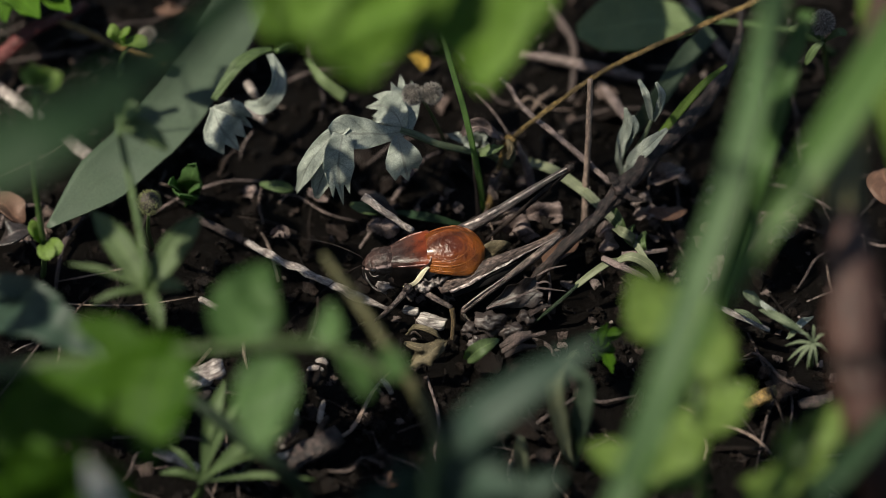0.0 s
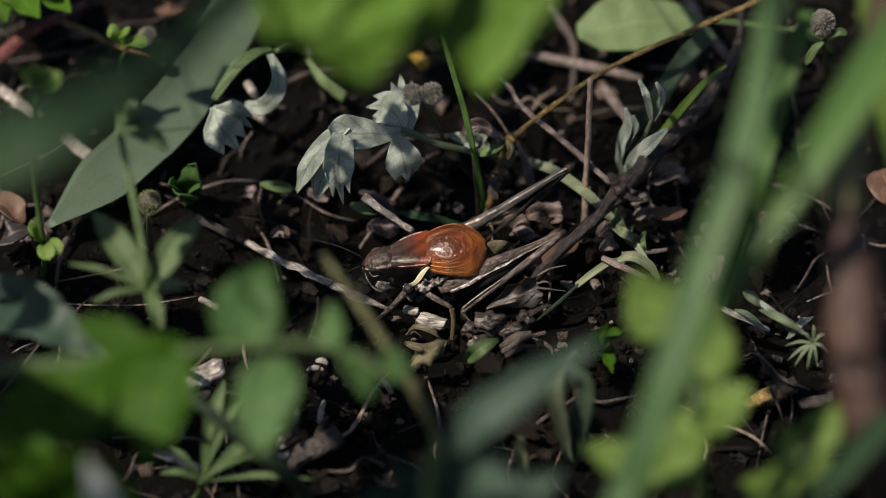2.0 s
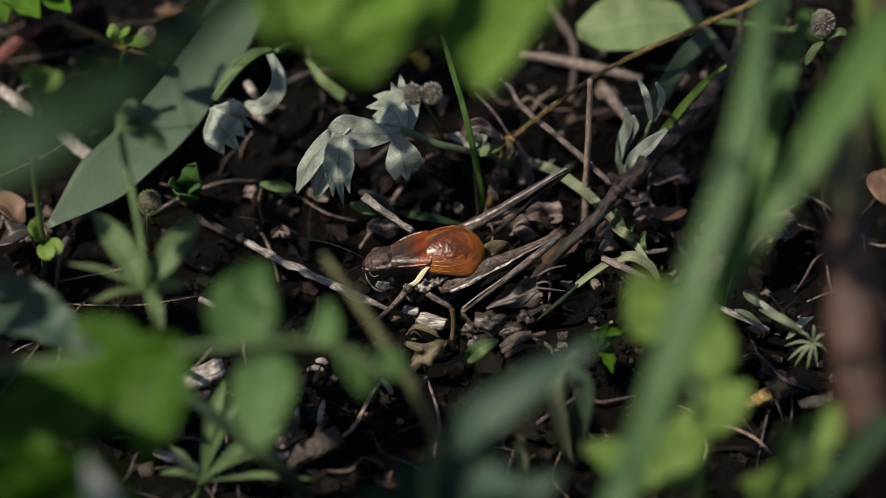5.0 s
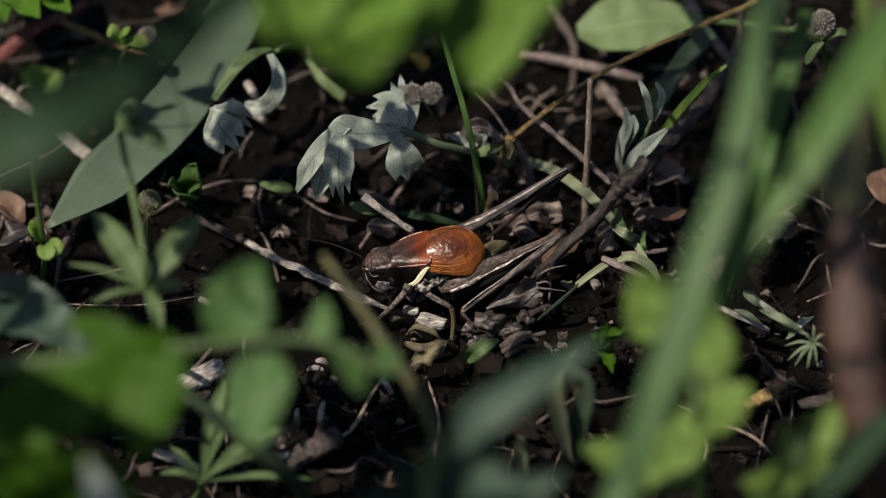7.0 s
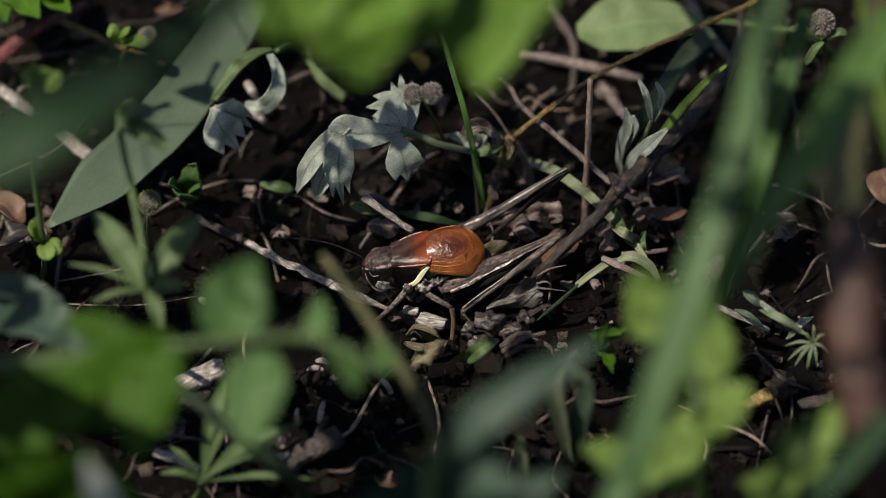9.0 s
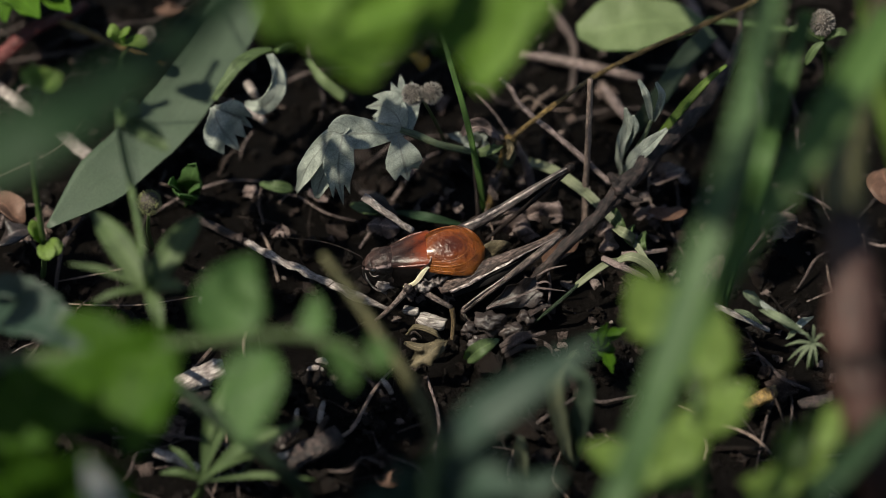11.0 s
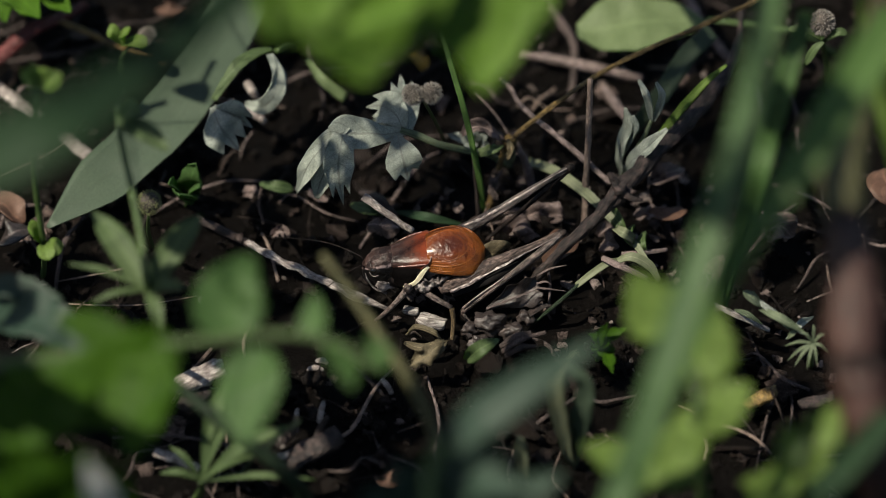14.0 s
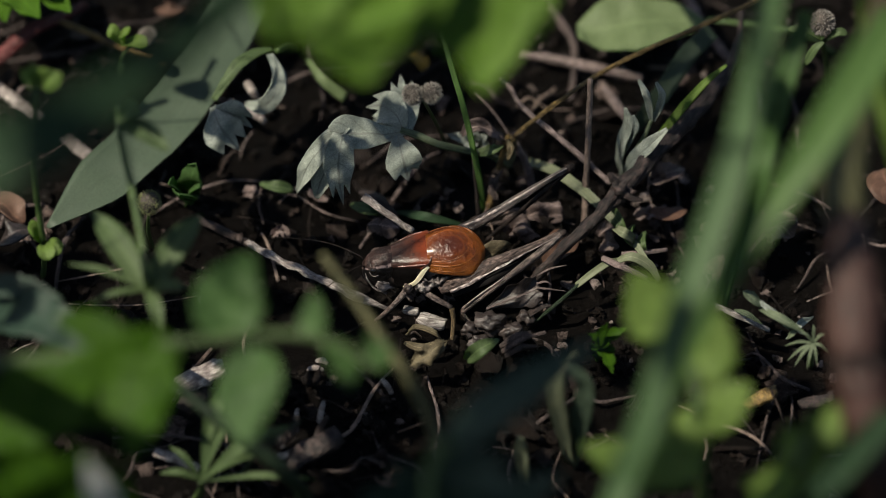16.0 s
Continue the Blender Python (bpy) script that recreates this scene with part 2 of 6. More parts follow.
def sheet(pts, width, outline="lance", n=18, across=6, up=(0, 0, 1), fold=0.15, thick=0.18, teeth=0, bite=0.15, wave=0.0, tip=0.0, seed=0, roll=0.0, ragged=0.0):
    """A leaf or blade of some thickness along a curve. outline: how its breadth runs; teeth and bite: its notched edge; tip: notches cut into
    a broad end; fold: how much its sides rise; wave: ripples; roll: degrees by which it turns over on the way."""
    c, s = curve_points(pts, n), Shape()
    top, low, uvs = [], [], []
    up0 = Vector(up)
    for i in range(n + 1):
        v = i / n
        if outline == "grass":
            w = min(1.0, 0.75 + v) * min(1.0, (1 - v) * 2.6) ** 0.75
        elif outline == "strap":
            w = 1.0
        elif outline == "ovate":
            w = math.sin(math.pi * min(1, v * 0.96 + 0.04) ** 0.8) ** 0.75
        elif outline == "wedge":
            w = 0.22 + 0.78 * math.sin(min(1.0, v * 1.15) * math.pi / 2) ** 1.3
        elif outline == "tongue":
            w = (0.25 + 0.75 * math.sin(min(1, v * 1.5) * math.pi / 2)) * (1 - max(0, v - 0.72) ** 2 / 0.0784 * 0.75)
        else:
            w = math.sin(math.pi * (0.06 + 0.94 * v) ** 0.9) ** 0.8 if v < 1 else 0
        w = max(w, 0.02)
        row, below, q = [], [], []
        for j in range(across + 1):
            u = j / across * 2 - 1
            w2 = w
            if teeth and abs(u) > 0.99:
                ph = (v * teeth) % 1.0
                w2 = w * (1 - bite * (1 - ph if ph > 0.35 else ph / 0.35 * 0.3))
            if ragged:
                w2 = w2 * (1 + ragged * noise.noise(Vector((v * 7.0, u * 3.0, seed * 1.7))))
            vv = v
            if ragged:
                vv = max(0.0, min(1.0, v + ragged * 0.25 * (2 * v - 1) ** 3 * (noise.noise(Vector((u * 4.0, v, seed * 2.3))) - 0.4)))
            if tip:
                notch = abs(((u * 0.5 + 0.5) * 3.0) % 1.0 - 0.5) * 2
                vv = v * (1 - 0.22 * abs(u) ** 1.6 - tip * (1 - notch) * (0.2 + 0.8 * v ** 3) * 0.0 - tip * notch * v ** 4)
            x = vv * n
            k = min(int(x), n - 1)
            p = c[k].lerp(c[k + 1], x - k)
            tan = (c[min(k + 2, n)] - c[max(k - 1, 0)]).normalized()
            side = tan.cross(up0)
            side = side.normalized() if side.length > 1e-4 else Vector((1, 0, 0))
            nor = side.cross(tan)
            if roll:
                side = Matrix.Rotation(radians(roll * v), 3, tan) @ side
                nor = side.cross(tan)
            half = pick(width, v) * 0.5 * w2
            lift = fold * abs(u) ** 1.4 * half
            lift += wave * half * noise.noise(p * 0.35 + Vector((seed * 3.3, u * 0.8, 0)))
            p = p + side * (u * half) + nor * lift
            row.append(p)
            below.append(p - nor * thick)
            q.append((j / across, v))
        top.append(row)
        low.append(below)
        uvs.append(q)
    rows = [a + b[::-1] + a[:1] for a, b in zip(top, low)]
    s.grid(rows, [q + q[::-1] + q[:1] for q in uvs])
    m = len(rows[0])
    for base in (0, n * m):
        for j in range(across):
            k = 2 * across + 1 - j
            f = (base + j, base + j + 1, base + k - 1, base + k)
            s.f.append(f if base else f[::-1])
    return s


def ball(centre, radii, n=10, m=14, lump=0.0, seed=0, turn=None):
    s, rows, uvs = Shape(), [], []
    c = Vector(centre)
    for i in range(n + 1):
        a = math.pi * (0.01 + 0.98 * i / n)
        row, q = [], []
        for j in range(m + 1):
            b = 2 * math.pi * (j % m) / m
            d = Vector((math.sin(a) * math.cos(b), math.sin(a) * math.sin(b), math.cos(a)))
            k = 1 + lump * noise.noise(d * 1.8 + Vector((seed * 5.7, 0, 0)))
            p = Vector((d.x * radii[0], d.y * radii[1], d.z * radii[2])) * k
            if turn is not None:
                p = turn @ p
            row.append(c + p)
            q.append((j / m, i / n))
        rows.append(row)
        uvs.append(q)
    s.grid(rows[::-1], uvs[::-1])
    return s


def mesh_of(name, s, mat, origin=(0, 0, 0), smooth=True):
    me = bpy.data.meshes.new(name)
    o = Vector(origin)
    me.from_pydata([tuple((Vector(v) - o) * MM) for v in s.v], [], s.f)
    lay = me.uv_layers.new(name="UVMap")
    flat = [c for f in s.f for i in f for c in s.uv[i]]
    lay.data.foreach_set("uv", flat)
    if smooth:
        me.polygons.foreach_set("use_smooth", [True] * len(me.polygons))
    me.materials.append(mat)
    me.validate()
    return me


BASE = {}


def thing(name, s, mat, base, label, category, group="", kind="", smooth=True):
    """A thing of one mesh that stands at base."""
    ob = new(name, mesh_of(name, s, mat, base, smooth))
    ob.location = Vector(base) * MM
    BASE[ob] = Vector(base)
    return tagged(ob, label, category, group, kind)


def root(name, base, label, category, group=""):
    """A thing of several parts, at its base."""
    ob = new(name)
    ob.empty_display_size = 0.002
    ob.location = Vector(base) * MM
    BASE[ob] = Vector(base)
    return tagged(ob, label, category, group)


def part(name, s, mat, parent, label="", smooth=True):
    """One part of a thing, or one piece of a part."""
    top = parent if parent in BASE else parent.parent
    ob = new(name, mesh_of(name, s, mat, BASE[top], smooth))
    ob.parent = parent
    return tagged(ob, label)


def foot(p):
    """The place on the ground below p, a little sunk in."""
    return (p[0], p[1], ground_z(p[0], p[1]) - 0.4)


def spikes(centre, radii, count, length, thick, seed):
    """Hooked bristles all over a small ball."""
    rng, s, c = random.Random(seed), Shape(), Vector(centre)
    for i in range(count):
        z = 1 - 2 * (i + 0.5) / count
        a = i * 2.39996
        d = Vector((math.sqrt(1 - z * z) * math.cos(a), math.sqrt(1 - z * z) * math.sin(a), z))
        d = (d + Vector([rng.uniform(-0.15, 0.15) for _ in range(3)])).normalized()
        p = c + Vector((d.x * radii[0], d.y * radii[1], d.z * radii[2])) * 0.95
        side = d.orthogonal().normalized()
        k = length * rng.uniform(0.7, 1.15)
        hook = Matrix.Rotation(rng.uniform(0, 6.28), 3, d) @ side
        s.add(tube([p, p + d * k * 0.75, p + d * k + hook * k * 0.28], [thick, thick * 0.8, thick * 0.35], 4, 4))
    return s


# ---- ground ----
def build_ground():
    s = Shape()
    line = [-60000, -12000, -3000, -900, -400, -230, -160] + [-120 + i * 2.0 for i in range(121)] + [160, 230, 400, 900, 3000, 12000, 60000]
    rows = [[(x, y, ground_z(x, y)) for x in line] for y in line]
    s.grid(rows, [[(x / 100, y / 100) for x in line] for y in line])
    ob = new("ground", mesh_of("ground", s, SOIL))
    tagged(ob, "dark woodland soil with crumbs and painted-in shade", "ground", "", "structure")


build_ground()



# ---- stalks, twigs and straw ----
def stalk(name, pts, radius, mat, label, category, n=18, sides=8, lump=0.25, flat=1.0, group="", rooted=False, seed=1):
    pts = list(pts)
    if rooted:
        pts = [foot(pts[0])] + pts
    return thing(name, tube(pts, radius, n, sides, lump, flat, seed), mat, pts[0], label, category, group)


branch = root("fallen_branch", (11.5, -0.6, 1.0), "dark barked fallen branch lying on the litter", "branch")
part("stick", tube([(10.2, -2.5, 1.0), (13.1, -0.9, 4.0), (17.9, 2.7, 7.0), (20.6, 5.7, 8.0), (24.6, 10.4, 9.0), (29.0, 15.2, 10.0), (33.1, 21.0, 11.0), (34.9, 26.4, 11.0), (35.4, 31.9, 10.0)],
                   [0.5, 0.62, 0.72, 1.0, 0.95, 0.9, 0.7, 0.4, 0.25], 110, 18, 0.5, 1.0, 3), BARK, branch)
part("knot", ball((20.3, 5.1, 8.0), (1.3, 1.2, 1.1), 16, 20, 1.0, 4), BARK, branch)
part("side_spur", tube([(20.3, 5.1, 8.0), (21.7, 3.7, 8.6), (22.9, 3.2, 9.0)], [0.55, 0.4, 0.2], 10, 8, 0.9), BARK, branch)
part("side_spur", tube([(20.6, 5.7, 8.0), (19.6, 6.3, 9.0), (19.1, 6.9, 9.5)], [0.6, 0.45, 0.25], 6, 7, 0.4), BARK, branch)

golden = root("golden_stem", (5.2, 8.5, 1.0), "golden dry stem arching over the litter", "dry stem")
part("stalk", tube([(5.2, 9.3, 0.0), (6.3, 11.3, 4.0), (7.8, 13.0, 8.0), (12.5, 15.6, 11.0), (18.2, 19.1, 13.0), (24.1, 22.2, 14.0), (30.8, 25.2, 15.0), (37.2, 28.2, 16.0), (42.8, 36.0, 12.0)],
                   [0.34, 0.34, 0.26, 0.24, 0.25, 0.26, 0.27, 0.27, 0.27], 60, 8, 0.6), GOLD, golden)
part("node", ball((7.8, 13.0, 8.0), (0.9, 0.8, 0.9), 8, 10, 0.5, 2), GOLD, golden)
part("withered_leaf", sheet([(7.5, 12.9, 8.0), (6.3, 13.0, 9.0), (5.5, 12.9, 7.0)], 1.1, "lance", 8, 4, (0, 0, 1), 0.4, 0.15, 0, 0, 0.8), DEAD, golden, "withered curled leaf")
part("withered_leaf", sheet([(7.8, 13.0, 8.0), (8.0, 12.6, 6.0), (7.5, 12.2, 4.0)], 1.0, "lance", 8, 4, (0, -1, 1), 0.4, 0.15, 0, 0, 0.8), DRY_BLADE, golden, "pale withered leaf")
part("withered_leaf", sheet([(7.2, 12.4, 8.5), (5.1, 13.2, 10.0), (3.5, 12.9, 10.5), (2.0, 13.0, 9.0)], [0.5, 1.3, 1.5, 0.4], "strap", 22, 8, (0, -0.4, 1), 0.5, 0.15, 0, 0, 1.6, 0, 5, 0, 0.3), FLAKE, golden, "withered curled leaf")
part("withered_leaf", sheet([(7.2, 12.5, 8.0), (5.8, 11.2, 8.5), (4.2, 11.7, 7.5)], [0.4, 1.3, 1.0], "strap", 18, 8, (-0.3, -0.4, 1), 0.4, 0.15, 0, 0, 1.4, 0, 6, 0, 0.3), PALE, golden, "pale withered leaf")
part("withered_leaf", sheet([(7.4, 12.5, 9.0), (7.9, 11.1, 9.0), (7.5, 10.5, 7.5)], [0.5, 0.9, 0.4], "strap", 16, 6, (-0.4, -0.6, 0.8), 0.4, 0.15, 0, 0, 1.4, 0, 7, 0, 0.3), SCRAP, golden, "pale withered leaf")
part("withered_leaf", sheet([(6.7, 10.9, 5.5), (5.9, 9.3, 5.5), (5.8, 8.0, 5.0), (6.3, 7.3, 4.0)], [0.6, 1.5, 1.3, 0.4], "strap", 22, 8, (-0.4, -0.6, 0.8), 0.5, 0.15, 0, 0, 1.8, 0, 8, 0, 0.4), TWIG_DARK, golden, "dark crumpled withered leaf")
stalk("dry_twig", [(10.5, 12.6, 0.0), (9.7, 13.9, 3.0), (8.5, 14.4, 6.0), (8.0, 15.2, 7.0)], [0.6, 0.5, 0.4, 0.3], TWIG, "short brown twig standing in litter", "twig", lump=0.4)
stalk("dry_twig", [(19.5, 8.2, 6.0), (16.8, 10.6, 7.0), (13.2, 13.0, 9.0), (9.3, 17.4, 9.0), (8.0, 19.7, 9.5), (6.6, 21.2, 10.0)], [0.32, 0.36, 0.34, 0.3, 0.3, 0.2], TWIG, "thin grey bent twig leaning on the branch", "twig", n=30)
stalk("upright_stalk", [(16.5, 6.3, 0.5), (16.6, 8.7, 5.0), (16.8, 11.2, 12.0), (16.9, 13.7, 18.0)], [0.36, 0.36, 0.34, 0.3], TAN, "rough grey upright stalk with a broken top", "stalk", n=24, lump=0.3)
stalk("dry_twig", [(23.9, 30.1, 0.0), (18.8, 30.8, 1.0), (14.0, 31.7, 1.5), (9.1, 32.4, 2.0)], [0.6, 0.65, 0.6, 0.5], TWIG, "thick pinkish-grey twig lying on soil", "twig")
stalk("dry_twig", [(12.7, 41.2, 1.0), (14.8, 37.5, 1.0), (15.9, 33.3, 1.5), (15.3, 26.4, 0.0)], [0.5, 0.5, 0.45, 0.4], TWIG_DARK, "short thick grey twig on soil", "twig")
stalk("dry_twig", [(19.1, 29.1, 0.0), (20.6, 24.2, 2.0), (22.7, 18.5, 4.0)], [0.55, 0.6, 0.5], TWIG, "short grey twig lying on soil", "twig")
stalk("dry_twig", [(29.6, 42.2, 2.0), (31.1, 36.5, 3.0), (32.8, 34.2, 2.0), (34.9, 32.8, 0.0)], [0.6, 0.65, 0.6, 0.5], TWIG, "pinkish-grey twig lying on soil", "twig")
stalk("dry_twig", [(37.1, 29.1, 0.0), (38.1, 24.2, 1.0), (39.6, 22.3, 0.0)], [0.45, 0.5, 0.4], TWIG, "short grey twig lying on soil", "twig")
stalk("dry_twig", [(35.6, 3.0, 0.0), (37.1, 3.9, 2.0), (38.4, 5.2, 3.0)], [0.2, 0.25, 0.2], TWIG, "thin pale twig leaning on litter", "twig")
stalk("straw", [(-53.8, 28.2, 1.0), (-50.4, 24.2, 2.0), (-47.5, 22.3, 1.0)], [0.75, 0.8, 0.7], STRAW, "weathered grey straw stalk on soil", "straw", flat=0.6)
stalk("straw", [(-46.3, 21.9, 0.5), (-43.4, 18.1, 1.5), (-41.0, 16.1, 1.0)], [0.8, 0.9, 0.8], STRAW, "weathered grey straw stalk on soil", "straw", flat=0.6)
stalk("straw", [(-9.2, 4.1, 8.5), (-7.0, 2.8, 7.6), (-3.5, 1.4, 5.5)], [0.5, 0.48, 0.42], STRAW, "split dry stalk beside the insect", "straw", flat=0.7, lump=0.5)
stalk("bark_piece", [(-9.5, 11.3, 1.0), (-7.8, 8.5, 3.0), (-5.5, 6.5, 2.0)], [0.5, 0.9, 0.5], BARK, "dark bark strip beside the straw", "bark", flat=0.5, lump=0.5)
# One straw in pieces: its shaded end is dark bark, lit parts pale.
stalk("dry_twig", [(-28.6, 7.1, 1.0), (-25.2, 4.7, 1.4), (-21.8, 2.8, 1.0)], [0.4, 0.5, 0.45], BARK, "shaded end of the straw, built dark", "twig")
stalk("straw", [(-22.8, 3.1, 1.6), (-19.9, 0.7, 2.0), (-15.6, -1.8, 1.8), (-14.2, -2.0, 1.0)], [0.35, 0.5, 0.5, 0.3], STRAW, "pale split straw lying on soil", "straw", n=40, sides=12, flat=0.5, lump=0.9)
stalk("straw", [(-15.6, -1.5, 1.4), (-12.6, -3.7, 2.0), (-9.3, -5.4, 1.6), (-6.1, -6.2, 0.6)], [0.3, 0.5, 0.5, 0.3], STRAW, "pale split straw lying on soil", "straw", n=40, sides=12, flat=0.5, lump=0.9)
stalk("straw", [(-27.9, -5.0, 1.0), (-25.8, -6.7, 1.5), (-23.6, -7.4, 1.0)], [0.35, 0.4, 0.3], STRAW, "short pale straw lying on soil", "straw")
stalk("straw", [(30.8, -8.2, 4.0), (33.1, -10.5, 5.0), (37.1, -11.2, 3.0)], [0.3, 0.4, 0.3], WHITE_STRAW, "pale frayed straw on dark soil", "straw", flat=0.6)
stalk("straw", [(-32.0, -28.6, 3.0), (-29.7, -29.5, 3.0), (-27.1, -30.2, 2.0)], [0.55, 0.65, 0.6], STRAW, "pale split straw on dark soil", "straw", flat=0.5)
stalk("straw", [(-25.4, 23.0, 4.0), (-23.7, 21.7, 4.0), (-21.0, 20.5, 3.0)], [0.35, 0.4, 0.4], STRAW, "thin grey stalk among lobed leaves", "straw")
stalk("straw", [(-23.3, 25.7, 4.0), (-22.7, 24.6, 4.0), (-22.1, 24.4, 3.0)], [0.5, 0.5, 0.4], STRAW, "broken pale stalk end", "straw")
stalk("red_shoot", [(-55.0, 28.7, 3.0), (-52.2, 29.9, 5.0), (-49.3, 32.4, 6.0), (-46.7, 34.1, 6.0), (-43.4, 39.4, 3.0)], [0.85, 0.9, 0.85, 0.7, 0.6], REDSTEM, "smooth dark red living stem", "stem", lump=0.1)
stalk("dry_stalk", [(-46.7, 34.3, 6.0), (-43.0, 33.3, 5.0), (-39.2, 31.7, 4.0), (-33.4, 29.9, 3.0)], [0.35, 0.35, 0.3, 0.25], GOLD, "thin brown stem above the litter", "stem", lump=0.2)
stalk("grass_stalk", [(10.4, -8.5, 1.0), (12.9, -8.2, 4.0), (15.5, -6.1, 5.0)], [0.2, 0.22, 0.2], DARKSTEM, "thin dark green stem in litter", "stem", lump=0.1)
stalk("dry_twig", [(20.6, 0.1, 3.0), (23.2, 0.3, 3.0), (25.9, 1.6, 2.0)], [0.25, 0.3, 0.2], TWIG, "thin reddish twig over dry grass", "twig")
stalk("dry_twig", [(-18.5, -27.0, 2.0), (-16.6, -26.2, 4.0), (-16.3, -25.0, 5.0)], [0.4, 0.45, 0.3], BARK, "small dark twig standing in soil", "twig")
for k, (x, y, dx, dy) in enumerate(((565, 750, 8, -28), (525, 765, 3, -30), (505, 790, -10, -14), (690, 700, -18, -14), (545, 660, 26, 10), (560, 645, 18, 14))):
    q = Vector((-13.9, -23.8, 2.0)) + Vector(((x - 565) * 0.065, -(y - 750) * 0.085, 0))
    stalk("straw", [q, q + Vector((dx * 0.03, -dy * 0.04, 0.8)), q + Vector((dx * 0.065, -dy * 0.085, 1.0))], [0.3, 0.35, 0.2], STRAW, "short pale straw lying on soil", "straw", lump=0.5, seed=k)
stalk("dry_twig", [(-14.5, -25.9, 1.0), (-13.6, -25.0, 3.0), (-12.9, -24.4, 4.0)], [0.35, 0.4, 0.3], BARK, "small dark twig standing in soil", "twig")


def chip(name, centre, size, turn, mat, label, category, seed=0):
    """A flat flake of wood or bark with torn ends and worn edges."""
    rng = random.Random(seed)
    s, rows, uvs = Shape(), [], []
    for i in range(9):
        v = i / 8
        row, q = [], []
        for j in range(13):
            a = 2 * math.pi * (j % 12) / 12
            cx, sx = math.cos(a), math.sin(a)
            w = size[1] / 2 * (1 - 0.25 * abs(2 * v - 1) ** 4) * abs(cx) ** 0.6 * (1 if cx > 0 else -1)
            h = size[2] / 2 * abs(sx) ** 0.6 * (1 if sx > 0 else -1)
            p = Vector(((v - 0.5) * size[0], w, h))
            p += Vector([noise.noise(p * 0.9 + Vector((seed, k * 9, 0))) for k in range(3)]) * min(size[1], 1.6) * 0.28
            row.append(p)
            q.append((j / 12, v))
        rows.append(row)
        uvs.append(q)
    s.grid(rows, uvs)
    s.f += [tuple(range(12))[::-1], tuple(range(96 + 8, 96 + 8 + 12))]
    m = Matrix.Translation(centre) @ Euler([radians(a) for a in turn]).to_matrix().to_4x4()
    s.v = [tuple(m @ Vector(v)) for v in s.v]
    return thing(name, s, mat, centre, label, category)


chip("wood_chip", (-1.3, -8.9, 1.8), (3.0, 1.9, 0.7), (10, 5, -18), WHITE_STRAW, "pale fibrous wood chip on soil", "wood chip", 1)
chip("wood_chip", (-3.6, -7.1, 1.4), (1.6, 1.2, 0.6), (10, 5, -18), WHITE_STRAW, "pale fibrous wood chip on soil", "wood chip", 2)
chip("bark_chip", (-27.5, -18.0, 3.0), (6.0, 2.4, 1.2), (20, 0, 28), STRAW, "grey ridged bark chip on soil", "bark chip", 3)
chip("bark_chip", (-27.9, -20.2, 2.0), (4.5, 2.4, 1.2), (10, 20, 60), BARK, "dark ridged bark chip on soil", "bark chip", 4)
chip("bark_chip", (-15.0, -27.8, 2.0), (8.0, 2.6, 1.4), (0, -4, 33), BARK, "dark rotten wood piece", "wood", 5)
chip("wood_chip", (35.7, -20.2, 2.0), (4.0, 1.6, 0.9), (0, -12, 30), GOLD, "brown fibrous wood chip on soil", "wood chip", 11)
chip("wood_chip", (42.0, -20.6, 2.0), (4.0, 1.4, 0.8), (0, -8, 12), BARK, "brown fibrous wood chip on soil", "wood chip", 12)
chip("white_chip", (-17.8, -29.1, 3.0), (1.2, 0.9, 0.5), (20, 0, 0), STRAW, "tiny white fragment on dark soil", "fragment", 13)


# ---- dead leaves ----
def dead_leaf(pts, width, mat, label, up=(0, 0, 1), outline="ovate", fold=0.35, wave=0.6, teeth=0, seed=0):
    return thing("dead_leaf", sheet(pts, width, outline, 16, 8, up, fold, 0.2, teeth, 0.2, wave, 0.0, seed), mat, pts[0], label, "dead leaf")


torn = root("dead_leaf", (5.0, -7.2, 2.0), "torn grey dead leaf with raised veins under the leg", "dead leaf")
part("blade", sheet([(4.9, -7.8, 2.5), (7.8, -7.2, 4.0), (11.2, -6.1, 4.5)], [2.0, 3.6, 3.2], "wedge", 34, 20, (0.35, -0.8, 0.7), 0.12, 0.15, 0, 0, 1.3, 0, 4, 0, 0.25), DEAD, torn)
for a, m, b in (((10.8, -4.8, 5.0), (12.3, -4.6, 6.0), (14.1, -4.1, 6.0)), ((10.6, -6.6, 5.0), (12.1, -6.8, 5.0), (14.1, -6.3, 4.0)), ((10.7, -6.0, 5.0), (11.7, -6.1, 5.5), (12.4, -6.2, 5.0)), ((5.0, -8.0, 3.0), (7.8, -8.0, 4.6), (10.7, -7.0, 5.2))):
    part("vein", tube([a, m, b], [0.14, 0.12, 0.05], 8, 5, 0.3), TWIG, torn, "pale fibre")
for k, (c, r) in enumerate((((5.3, -10.0, 2.6), (1.75, 1.3, 1.2)), ((3.1, -10.3, 2.0), (1.0, 0.85, 0.8)), ((7.9, -10.8, 2.0), (1.3, 1.0, 1.0)), ((9.4, -8.5, 2.0), (1.0, 0.8, 0.7)), ((4.2, -11.8, 1.6), (1.2, 0.8, 0.7)))):
    thing("bark_lump", ball(c, r, 16, 22, 0.7, k + 3), DEAD, (c[0], c[1], c[2] - r[2]), "dark rough lump of rotten bark on soil", "bark")
